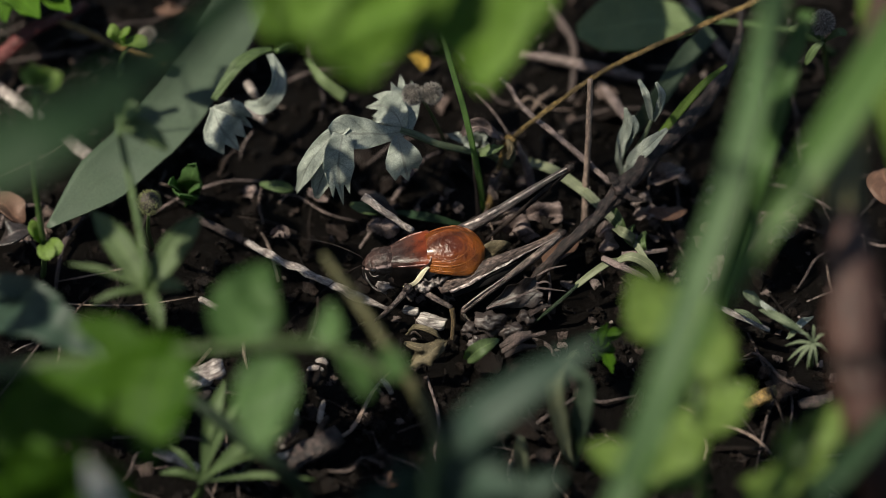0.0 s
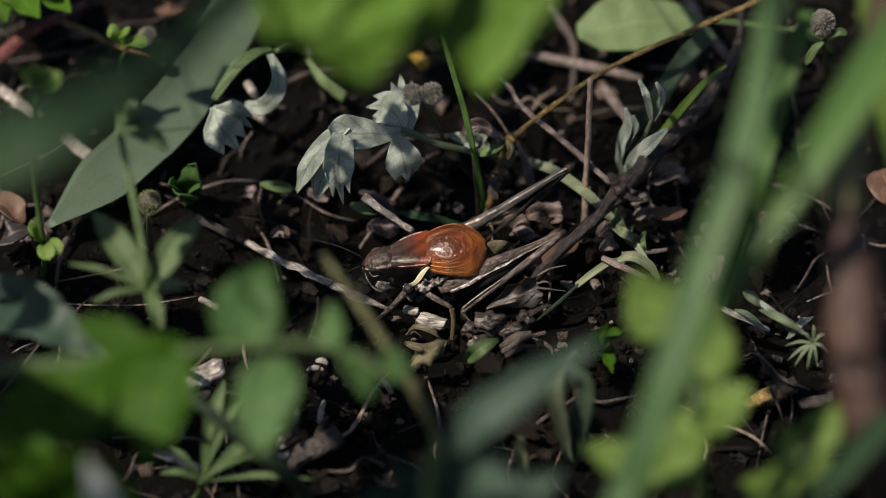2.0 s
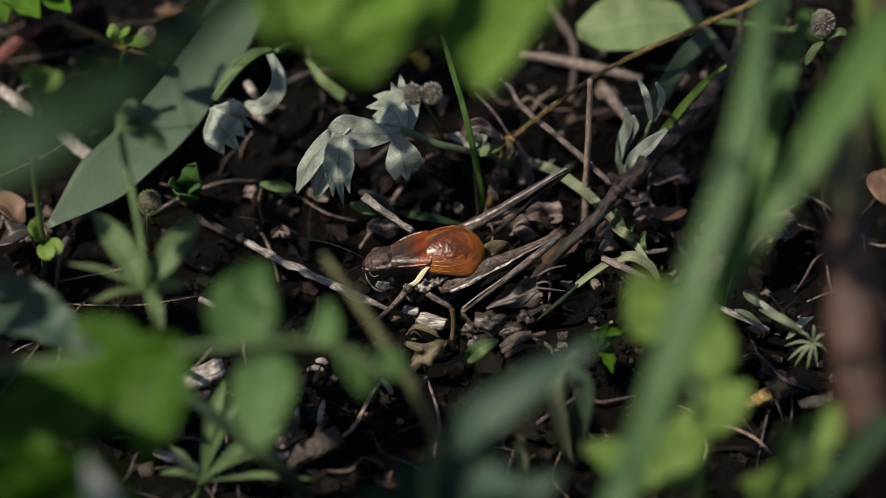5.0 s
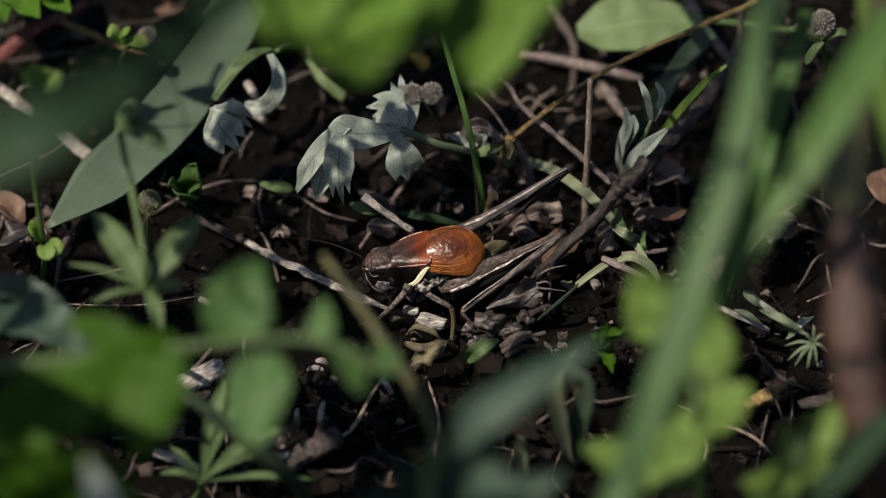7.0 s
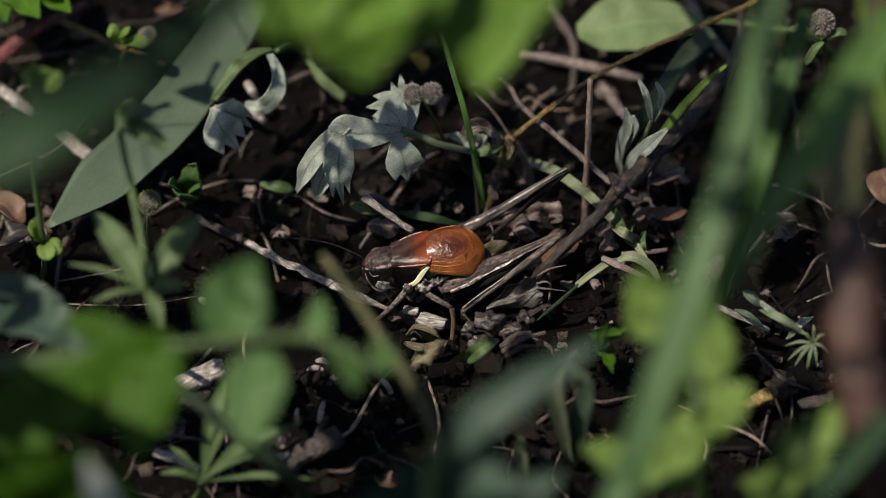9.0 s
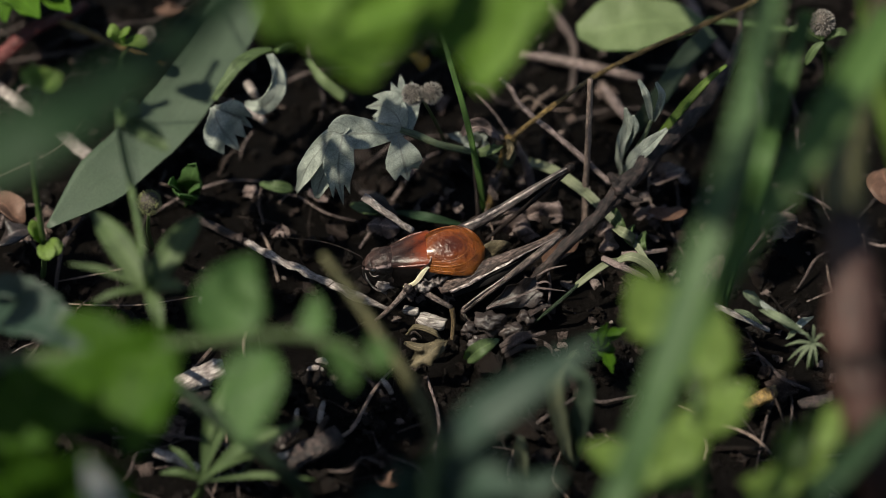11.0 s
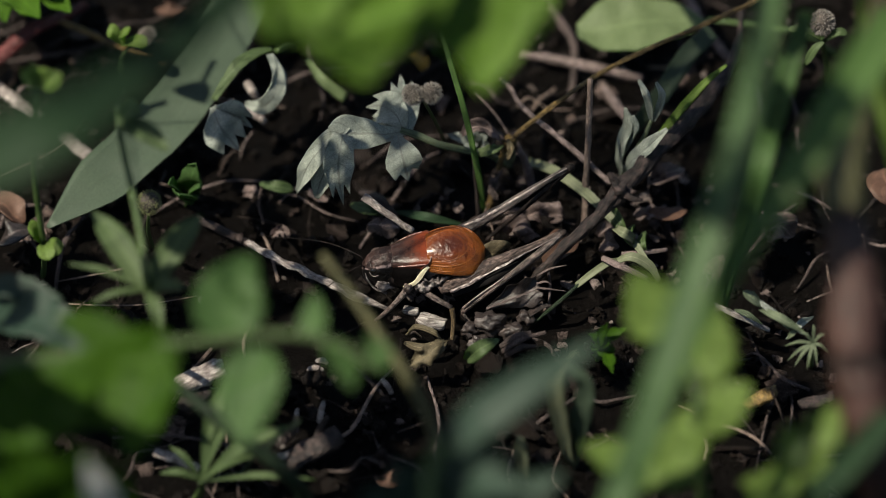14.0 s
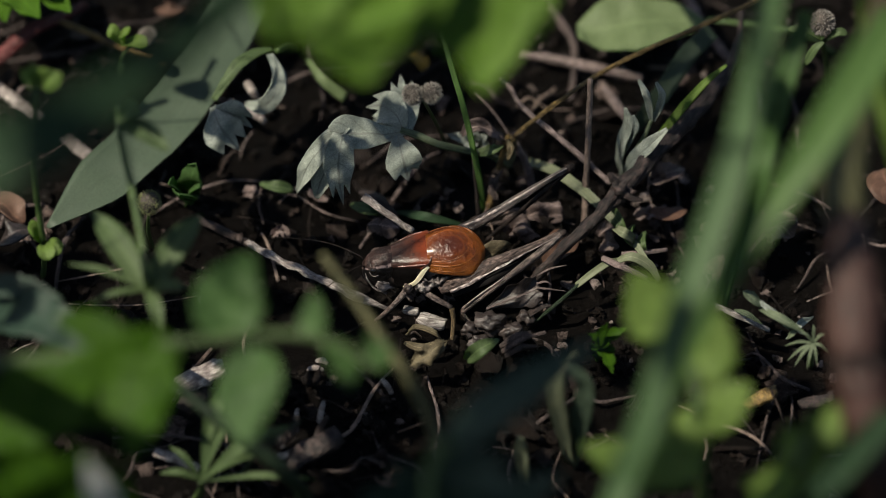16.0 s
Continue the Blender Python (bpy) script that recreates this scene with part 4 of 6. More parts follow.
part("blade", sheet([foot((9.2, -30.2, 0.0)), (8.7, -33.2, 8.0), (8.4, -33.5, 12.0)], [1.4, 2.0, 0.8], "strap", 10, 5, (-0.4, -0.6, 0.6), 0.25, 0.2, 0, 0, 0.3), DRY_BLADE, hang)
seedling = root("seedling", foot((4.4, 19.0, 0.0)), "tiny grey-green seedling beside the golden stem", "plant")
for tip, w in (((0.4, 16.7, 5.0), 1.5), ((3.6, 16.4, 6.0), 1.2), ((5.2, 16.6, 5.0), 1.2), ((2.1, 15.0, 4.0), 1.3), ((5.9, 15.9, 3.0), 1.2)):
    part("leaf", sheet([foot((4.4, 19.0, 0.0)), Vector((4.1, 16.4, 4.0)).lerp(Vector(tip), 0.35), tip], w, "ovate", 10, 5, (-0.3, -0.5, 0.8), 0.25, 0.15, 0, 0, 0.5), GREY_LEAF, seedling)
stalk("dry_twig", [(4.2, 7.6, 0.0), (3.9, 8.7, 4.0), (3.5, 9.5, 9.0)], [0.22, 0.22, 0.18], BARK, "thin brown upright dry stalk", "twig")
stalk("dry_twig", [(8.0, 15.2, 6.0), (6.0, 17.4, 8.0), (3.8, 19.7, 9.0)], [0.15, 0.15, 0.1], TWIG, "thin pale twig beside golden stem", "twig")
dead_leaf([(-3.8, 33.8, 0.5), (-2.6, 31.2, 2.0), (-2.2, 30.1, 1.0)], 1.8, YELLOW, "small yellow fallen leaf on soil")
dead_leaf([(-7.0, -30.6, 1.0), (-6.0, -32.5, 3.0), (-5.0, -31.6, 1.0)], 2.2, RUSSET, "orange-brown fallen leaf on dark soil")


# ---- cleavers: weak stems, whorls of narrow leaves, hooked burrs ----
def whorl(parent, hub, tips, width, mat, up=(0, -0.3, 1), outline="tongue"):
    for t in tips:
        mid = Vector(hub).lerp(Vector(t), 0.55) + Vector((0, 0, 0.8))
        part("leaf", sheet([hub, mid, t], width, outline, 14, 6, up, 0.22, 0.2, 0, 0, 0.15), mat, parent)


def burr(parent, centre, radii, mat, seed, count=420):
    b = part("burr", ball(centre, radii, 10, 14, 0.08, seed), BURR_CORE, parent, "round bristly seed burr")
    part("bristles", spikes(centre, radii, count, 0.36, 0.04, seed), mat, b)


cleavers = root("cleavers", foot((-32.1, -13.4, 0.0)), "weak green stem with whorls of narrow leaves", "plant", "cleavers")
part("stem", tube([foot((-32.1, -13.4, 0.0)), (-31.4, -23.0, 18.0), (-31.6, -25.7, 28.0), (-32.2, -22.6, 32.0), (-33.5, -16.4, 34.0), (-34.9, -10.1, 37.0), (-35.1, -2.0, 38.0)], [0.4, 0.4, 0.42, 0.4, 0.38, 0.36, 0.3], 36, 8, 0.1), STEM, cleavers)
whorl(cleavers, (-31.6, -25.7, 28.0), [(-37.9, -16.5, 30.0), (-26.0, -17.8, 31.0)], 3.1, CLEAVER, (0, -0.3, 1), "lance")
whorl(cleavers, (-31.6, -25.7, 28.0), [(-27.4, -27.4, 30.0), (-29.9, -30.6, 27.0)], 1.6, CLEAVER, (0, -0.3, 1), "lance")
whorl(cleavers, (-31.6, -25.7, 28.0), [(-40.4, -23.0, 29.0), (-37.7, -27.8, 28.0)], 0.7, CLEAVER, (0, -0.3, 1), "lance")
whorl(cleavers, (-34.9, -9.7, 37.0), [(-29.3, -14.0, 37.0), (-32.4, -10.3, 39.0)], 2.4, CLEAVER, (0, -0.3, 1), "lance")

cleavers2 = root("cleavers", foot((-33.8, 4.3, 0.0)), "thin green stem with a ripe seed burr", "plant", "cleavers")
part("stem", tube([foot((-33.8, 4.3, 0.0)), (-33.7, -0.7, 8.0), (-33.3, -2.5, 13.0)], [0.25, 0.25, 0.2], 10, 6), STEM, cleavers2)
burr(cleavers2, (-33.2, -1.5, 14.0), (1.15, 1.15, 1.4), BURR_GREEN, 1)
cleavers3 = root("cleavers", foot((0.4, 20.5, 0.0)), "thin green stem with twin seed burrs", "plant", "cleavers")
part("stem", tube([foot((0.4, 20.5, 0.0)), (-0.9, 14.3, 10.0), (-2.2, 6.8, 22.0)], [0.22, 0.22, 0.2], 10, 6), STEM, cleavers3)
burr(cleavers3, (-3.4, 6.8, 23.0), (1.05, 1.0, 1.15), BURR, 2)
burr(cleavers3, (-1.3, 7.0, 23.0), (1.05, 1.0, 1.15), BURR, 3)
cleavers4 = root("cleavers", foot((46.6, 29.1, 0.0)), "thin yellow-green stem with a ripe seed burr", "plant", "cleavers")
part("stem", tube([foot((46.6, 29.1, 0.0)), (45.2, 24.6, 9.0), (43.9, 20.3, 18.0)], [0.3, 0.3, 0.25], 10, 6), STEM, cleavers4)
whorl(cleavers4, (44.3, 20.6, 17.0), [(40.0, 21.5, 18.0), (46.8, 20.8, 18.0), (42.1, 19.6, 14.0)], 1.0, CLEAVER)
burr(cleavers4, (43.9, 21.6, 19.0), (1.3, 1.2, 1.5), BURR, 4)
cleavers5 = root("cleavers", foot((-36.4, 31.9, 0.0)), "thin green stem with a seed burr and small leaves", "plant", "cleavers")
part("stem", tube([foot((-38.6, 29.1, 0.0)), (-38.0, 25.5, 8.0), (-36.5, 25.9, 11.0)], [0.25, 0.25, 0.2], 10, 6), STEM, cleavers5)
whorl(cleavers5, (-37.8, 25.5, 11.0), [(-34.6, 23.4, 13.0), (-39.4, 25.9, 13.0), (-37.0, 24.5, 14.0)], 1.8, LIME)
burr(cleavers5, (-34.9, 27.7, 10.0), (0.9, 0.9, 0.95), BURR, 5)
cleavers6 = root("cleavers", foot((-46.4, 0.0, 0.0)), "green stem with small bright leaves", "plant", "cleavers")
part("stem", tube([foot((-46.4, 0.0, 0.0)), (-44.9, -7.5, 13.0), (-45.2, -6.1, 25.0), (-43.8, -8.8, 41.0)], [0.35, 0.35, 0.35, 0.3], 20, 6), STEM, cleavers6)
whorl(cleavers6, (-44.8, -7.5, 14.0), [(-46.3, -7.9, 17.0), (-42.9, -10.0, 15.0), (-44.1, -10.8, 15.0)], 2.0, LIME)
whorl(cleavers6, (-43.2, -8.9, 42.0), [(-44.9, -9.4, 43.0), (-41.0, -10.0, 43.0), (-43.0, -8.3, 44.0)], 2.4, LIME)

star = root("cleavers", foot((-27.9, -32.6, 0.0)), "pale whorl of long rough folded leaves", "plant", "cleavers")
part("stem", tube([foot((-27.9, -32.6, 0.0)), (-26.6, -34.7, 4.0), (-26.4, -36.3, 8.0)], [0.45, 0.45, 0.4], 10, 6), STEM, star)
STAR_HUB = Vector((-26.4, -36.3, 8.0))
for tip, w, lift in (((-23.8, -27.8, 15.0), 2.3, 1.6), ((-21.8, -30.0, 15.0), 1.6, 1.6), ((-16.3, -33.3, 14.0), 2.2, 1.5), ((-19.2, -35.4, 12.0), 1.6, 1.2), ((-13.8, -36.9, 9.0), 1.0, 0.8), ((-29.8, -33.9, 11.0), 0.9, 1.0), ((-30.9, -36.1, 9.0), 1.0, 0.8)):
    part("leaf", sheet([STAR_HUB, STAR_HUB.lerp(Vector(tip), 0.5) + Vector((0, 0, lift)), tip], [0.5, w * 0.85, w * 0.8], "lance", 24, 8, (0, -0.3, 1), 0.45, 0.2, 0, 0, 0.25), CLEAVER, star)



# ---- herbs that stand between the camera and the litter ----
near_blade = root("grass_tuft", foot((10.7, -53.1, 0.0)), "tall smooth green grass blades", "grass", "grass tufts")
ribbed_blade(near_blade, [foot((10.7, -53.1, 0.0)), (15.0, -75.3, 50.0), (17.2, -73.9, 58.0), (19.5, -70.4, 64.0), (22.0, -64.9, 69.0), (24.2, -59.9, 73.0), (26.9, -53.5, 77.0), (29.2, -45.5, 80.0), (32.0, -32.6, 82.0)], [2.2, 2.5, 2.7, 2.9, 3.1, 3.1, 3.0, 2.8, 2.4], GRASS_DULL, (-0.3, -0.6, 0.7), 0.3)
near_blade2 = root("grass_tuft", foot((13.1, -56.8, 0.0)), "tall arching light green grass blade standing upright", "grass", "grass tufts")
ribbed_blade(near_blade2, [foot((13.1, -56.8, 0.0)), (18.6, -67.6, 46.0), (21.6, -63.5, 56.0), (24.4, -60.8, 64.0), (27.7, -57.4, 70.0), (31.5, -53.1, 74.0), (35.2, -48.7, 77.0), (39.2, -42.4, 79.0), (44.1, -33.7, 80.0)], [0.6, 0.8, 1.0, 1.3, 2.0, 2.9, 3.6, 4.1, 4.0], GRASS, (-0.2, -0.6, 0.7), 0.3)
dull_blade = root("grass_tuft", foot((32.0, -4.0, 0.0)), "dull green grass blade standing upright", "grass", "grass tufts")
ribbed_blade(dull_blade, [foot((32.0, -4.0, 0.0)), (32.8, -20.5, 36.0), (34.2, -18.7, 44.0), (35.9, -15.3, 50.0), (38.3, -9.4, 54.0)], [1.8, 2.2, 2.5, 2.4, 1.6], HERB_PALE, (-0.3, -0.6, 0.7), 0.3, 30)
yellow_blade = root("grass_tuft", foot((63.3, -23.1, 0.0)), "yellow-green grass blade standing upright", "grass", "grass tufts")
ribbed_blade(yellow_blade, [foot((63.3, -23.1, 0.0)), (53.0, -25.2, 28.5), (46.9, -25.6, 51.8), (44.4, -18.9, 60.8), (43.1, -12.7, 66.8)], [2.6, 2.8, 3.2, 3.2, 1.6], LIME, (-0.3, -0.6, 0.7), 0.3, 30)
cane = root("brown_cane", foot((56.0, -62.0, 0.0)), "thick brown cane in a dry sheath", "cane")
part("stem", tube([foot((56.0, -62.0, 0.0)), (43.1, -65.5, 46.0), (41.7, -63.9, 53.0), (40.4, -60.1, 57.0), (39.9, -55.5, 60.0), (39.8, -50.8, 62.0), (39.3, -45.1, 63.0), (39.4, -39.3, 64.0), (40.9, -32.8, 65.0), (43.5, -23.7, 66.0), (46.2, -14.3, 66.0)], [2.4, 2.4, 2.4, 2.4, 2.3, 2.1, 2.0, 1.9, 1.8, 1.5, 1.3], 44, 12, 0.05), CANE, cane)
# Dark rings: shadow bands across the cane, built as nodes.
part("node", tube([(40.2, -59.9, 57.4), (40.2, -59.2, 58.0)], [2.75, 2.7], 4, 12, 0.2), BARK, cane, "dark ring in place of a shadow band")
part("node", tube([(39.5, -46.8, 62.6), (39.4, -45.8, 63.0)], [2.3, 2.2], 4, 12, 0.2), BARK, cane, "dark ring in place of a shadow band")
part("sheath", tube([(40.2, -59.0, 58.0), (39.9, -56.2, 60.0), (39.8, -51.5, 62.0), (39.5, -46.9, 62.6)], [2.7, 2.95, 2.6, 2.2], 20, 12, 0.05), CANE, cane, "papery brown sheath")
part("sheath", tube([(42.3, -64.4, 50.0), (41.6, -63.6, 53.5), (40.7, -61.4, 56.0), (40.3, -60.0, 57.5)], [2.5, 2.7, 2.8, 2.6], 20, 12, 0.05), CANE, cane, "papery brown sheath")
part("sheath", tube([(39.3, -45.6, 63.2), (39.3, -40.8, 64.0), (40.1, -36.2, 64.6), (41.2, -32.0, 65.0)], [2.1, 2.35, 2.3, 1.9], 20, 12, 0.05), OLIVE, cane, "olive papery sheath")

dark_blade = root("grass_tuft", foot((-94.9, -18.3, 0.0)), "long arching dark green grass blade standing upright", "grass", "grass tufts")
ribbed_blade(dark_blade, [foot((-98.0, 14.0, 0.0)), (-61.9, -63.0, 88.0), (-47.3, -74.0, 102.0), (-38.5, -78.6, 110.0), (-32.3, -76.4, 112.0), (-27.9, -68.3, 108.0), (-24.2, -57.7, 101.0), (-20.5, -47.2, 95.0), (-15.2, -36.1, 90.0)], [5.0, 5.4, 6.0, 6.2, 5.6, 4.6, 3.5, 2.6, 1.4], DEEP, (0.1, -0.5, 0.9), 0.2)

over = root("overhanging_plant", foot((-1.8, 106.3, 0.0)), "overhanging stem with broad lobed green leaves", "plant")
part("stem", tube([foot((-1.8, 106.3, 0.0)), (0.4, 70.7, 26.8), (-0.2, 28.3, 58.9), (-1.2, -31.6, 94.1), (-7.7, -34.4, 96.2)], [1.2, 1.1, 1.0, 0.8, 0.6], 24, 8, 0.1), STEM, over)
for a, m, b, w in (((-9.3, -32.5, 92.0), (-8.6, -40.6, 88.9), (-7.2, -46.7, 83.7), 11.0),
                   ((-12.0, -32.5, 92.0), (-13.8, -40.2, 90.0), (-16.4, -43.2, 85.8), 8.0),
                   ((-6.1, -33.3, 92.0), (-4.8, -39.9, 88.9), (-3.3, -43.7, 84.8), 7.0),
                   ((3.6, -27.8, 87.9), (4.1, -36.8, 84.8), (3.8, -44.0, 79.6), 8.6),
                   ((5.8, -28.5, 87.9), (7.0, -35.9, 84.8), (8.3, -40.1, 81.7), 6.4),
                   ((2.0, -28.5, 87.9), (0.8, -36.8, 84.8), (0.1, -40.8, 81.7), 5.6),
                   ((-2.5, -32.5, 92.0), (-2.2, -38.5, 89.0), (-2.0, -42.1, 86.0), 5.5)):
    part("leaf_lobe", sheet([a, m, b], w * 1.3, "ovate", 42, 10, (0, -0.35, 1), 0.12, 0.25, 5, 0.18, 0.25), CANOPY, over)

low = root("leafy_stem", foot((-65.4, -34.2, 0.0)), "horizontal green stem with paired oval leaves", "plant")
part("stem", tube([foot((-65.4, -34.2, 0.0)), (-55.0, -52.5, 40.0), (-46.1, -54.6, 49.7), (-35.4, -54.3, 51.8), (-25.2, -54.1, 53.3), (-14.7, -53.2, 53.3), (-9.1, -54.2, 52.7), (-5.2, -56.7, 51.8)], [0.8, 0.7, 0.6, 0.5, 0.45, 0.4, 0.35, 0.28], 36, 8, 0.1), STEM, low)
for k, (a, m, b, w) in enumerate((((-18.9, -53.3, 53.3), (-19.9, -49.8, 54.0), (-17.7, -44.8, 55.5), 8.0), ((-17.1, -54.9, 53.3), (-17.7, -59.2, 51.8), (-18.2, -64.8, 50.4), 7.0), ((-11.7, -53.3, 52.7), (-11.5, -51.5, 53.3), (-11.5, -48.5, 54.0), 3.1),
                   ((-10.0, -53.7, 52.7), (-8.7, -55.7, 51.8), (-7.7, -59.0, 51.8), 3.3), ((-25.2, -54.1, 53.3), (-32.4, -57.6, 51.0), (-42.5, -60.9, 48.9), 8.5), ((-27.0, -54.6, 53.3), (-28.2, -59.6, 51.0), (-29.2, -65.0, 48.9), 7.6),
                   ((-29.8, -53.6, 51.8), (-33.2, -51.7, 52.7), (-37.1, -50.8, 53.3), 4.0), ((-35.4, -54.6, 51.8), (-38.6, -58.6, 49.7), (-46.9, -61.8, 47.4), 10.5), ((-5.2, -56.7, 51.8), (-5.2, -54.6, 51.8), (-6.4, -53.1, 52.7), 2.6))):
    # Right-hand leaves take the paler copy, in place of sky sheen.
    part("leaf", sheet([a, m, b], w, "ovate", 42, 8, ((0.3, -0.3, -0.55, 0.6, 0.5, -0.45, 0.1, -0.3, 0.2)[k], -0.35, 1), 0.2, 0.25, 7, 0.16, 0.3), HERB if a[0] < -24 else HERB_PALE, low)

low2 = root("leafy_stem", foot((-60.3, -49.4, 0.0)), "dark stem with broad green leaves", "plant")
part("stem", tube([foot((-60.3, -49.4, 0.0)), (-44.4, -65.7, 33.9), (-35.8, -68.8, 42.7), (-30.6, -69.6, 44.9)], [1.0, 1.0, 0.9, 0.8], 30, 8, 0.1), DEEP, low2)
for a, m, b, w in (((-38.0, -68.8, 41.2), (-39.7, -69.1, 49.9), (-42.1, -67.0, 54.3), 9.0), ((-30.6, -69.6, 44.9), (-34.2, -68.5, 49.9), (-35.6, -67.7, 54.3), 7.0), ((-44.4, -65.7, 33.9), (-45.6, -67.4, 44.9), (-46.4, -65.8, 49.9), 9.0)):
    part("leaf", sheet([a, m, b], w, "ovate", 18, 8, (0.05, -0.3, 1), 0.2, 0.25, 9, 0.1, 0.35), HERB, low2)
stalk("dark_stem", [foot((-14.0, -36.5, 0.0)), (-15.9, -42.7, 16.5), (-21.7, -42.3, 24.0), (-28.1, -39.1, 28.5), (-32.9, -36.2, 31.5)], [0.85, 0.85, 0.8, 0.7, 0.5], DARKSTEM, "dark green living stem leaning upright", "stem", n=24, lump=0.08)
stalk("dark_stem", [foot((-22.6, -29.1, 0.0)), (-20.2, -34.7, 10.5), (-17.6, -35.6, 15.0), (-15.4, -35.8, 18.0)], [0.3, 0.3, 0.28, 0.2], DARKSTEM, "thin dark green stem leaning upright", "stem", n=14, lump=0.08)
tuft("dry_grass", [sheet([foot((-33.5, -46.4, 0.0)), (-32.1, -72.2, 49.5), (-33.6, -74.0, 61.5)], [3.6, 3.8, 3.4], "lance", 14, 5, (0, -0.5, 0.8), 0.3, 0.25)], PAPER, foot((-33.5, -46.4, 0.0)), "bleached end of a dry grass blade")

stalk("dry_stalk", [foot((1.0, -38.8, 0.0)), (0.4, -50.0, 26.2), (-2.0, -47.9, 36.0), (-7.2, -42.0, 42.0), (-12.4, -35.1, 45.0)], [0.5, 0.6, 0.66, 0.6, 0.4], OLIVE, "olive-brown dry stalk leaning upright", "stalk", n=26, lump=0.1)
side_leaf = root("lance_leaf_plant", foot((-2.7, -47.9, 0.0)), "stem with dark blue-green lance-shaped leaves", "plant")
part("stem", tube([foot((-2.7, -47.9, 0.0)), (-1.9, -71.8, 45.2), (-1.0, -70.7, 56.4), (0.8, -70.0, 59.2)], [0.8, 0.8, 0.7, 0.6], 16, 8, 0.1), STEM, side_leaf)
for a, m, b, w in (((-1.0, -70.3, 56.4), (5.7, -67.8, 62.0), (15.6, -61.8, 64.8), 4.2), ((-1.8, -71.5, 46.6), (0.8, -70.6, 53.6), (6.2, -70.4, 57.8), 4.0), ((-1.9, -71.8, 45.2), (-3.2, -71.5, 52.2), (-4.3, -70.7, 56.4), 4.5), ((-1.8, -71.5, 46.6), (5.2, -73.9, 53.6), (11.5, -73.0, 57.8), 4.5), ((-1.9, -71.8, 45.2), (-5.1, -71.9, 50.8), (-7.8, -72.6, 53.6), 4.0), ((-1.8, -71.5, 46.6), (3.0, -72.3, 55.0), (7.8, -75.0, 57.8), 4.0)):
    part("leaf", sheet([a, m, b], w, "lance", 18, 6, (0, -0.3, 1), 0.25, 0.25, 0, 0, 0.2), SLATE, side_leaf)

nettle = root("leafy_stem", foot((28.8, -43.4, 0.0)), "stem with light green toothed leaves", "plant")
part("stem", tube([foot((28.8, -43.4, 0.0)), (27.2, -50.9, 22.5), (25.4, -56.6, 44.4), (24.8, -51.5, 48.0), (22.9, -48.2, 50.9)], [0.7, 0.7, 0.6, 0.5, 0.4], 20, 8, 0.1), STEM, nettle)
for a, m, b, w in (((22.9, -49.7, 50.2), (21.2, -47.4, 50.9), (18.9, -44.7, 53.8), 7.5), ((24.8, -53.2, 47.3), (25.7, -50.6, 49.4), (26.0, -46.4, 52.4), 8.0), ((24.8, -52.2, 48.0), (27.2, -51.5, 48.0), (29.1, -50.7, 48.7), 5.0),
                   ((25.4, -55.5, 45.8), (27.6, -55.5, 45.8), (30.7, -53.9, 47.3), 6.0), ((25.6, -59.9, 42.2), (23.4, -58.9, 42.8), (20.6, -58.0, 44.4), 7.0), ((25.6, -58.9, 42.8), (24.2, -56.6, 44.4), (23.4, -55.7, 45.1), 5.0), ((25.6, -60.6, 42.2), (19.5, -59.9, 42.2), (13.9, -58.8, 43.6), 5.5)):
    part("leaf", sheet([a, m, b], w, "ovate", 40, 8, (0, -0.5, 1), 0.08, 0.22, 5, 0.32, 0.25), LIME, nettle)
nettle2 = root("leafy_stem", foot((39.2, -44.9, 0.0)), "stem with light green toothed leaves", "plant")
part("stem", tube([foot((39.2, -44.9, 0.0)), (36.4, -56.3, 26.9), (34.7, -64.5, 46.5), (35.8, -61.9, 49.4)], [0.6, 0.6, 0.5, 0.4], 16, 8, 0.1), STEM, nettle2)
for a, m, b, w in (((35.8, -61.6, 48.7), (37.2, -61.2, 49.4), (38.6, -59.2, 50.9), 4.6), ((35.5, -62.3, 48.7), (34.1, -62.7, 48.7), (32.8, -62.5, 48.0), 4.6), ((34.9, -64.4, 47.3), (32.5, -64.9, 46.5), (30.0, -57.6, 36.3), 4.6), ((34.9, -64.4, 47.3), (36.4, -63.8, 47.3), (37.7, -62.9, 48.0), 4.0), ((36.3, -55.7, 29.1), (33.1, -57.8, 32.8), (30.7, -57.1, 32.8), 5.0)):
    part("leaf", sheet([a, m, b], w, "ovate", 40, 8, (0, -0.5, 1), 0.08, 0.22, 4, 0.36, 0.25), LIME, nettle2)
low_blade = root("grass_tuft", foot((36.7, -46.4, 0.0)), "dark green grass blade standing upright", "grass", "grass tufts")
ribbed_blade(low_blade, [foot((36.7, -46.4, 0.0)), (35.6, -68.3, 46.0), (38.5, -68.3, 52.0), (43.1, -66.1, 58.0)], [2.0, 2.4, 2.8, 2.6], DEEP, (-0.3, -0.6, 0.7), 0.3, 30)
toothed = root("toothed_plant", foot((-62.3, -10.1, 0.0)), "grey-green toothed leaf beside cleavers", "plant")
for a, m, b, w in ((foot((-62.3, -10.1, 0.0)), (-45.4, -29.2, 28.0), (-35.3, -36.0, 29.0), 6.4), ((-50.1, -24.0, 27.0), (-45.0, -25.7, 28.0), (-40.6, -27.2, 28.0), 3.0)):
    part("leaf", sheet([a, m, b], w, "lance", 42, 6, (0, -0.3, 1), 0.15, 0.25, 7, 0.3, 0.3), SLATE, toothed)



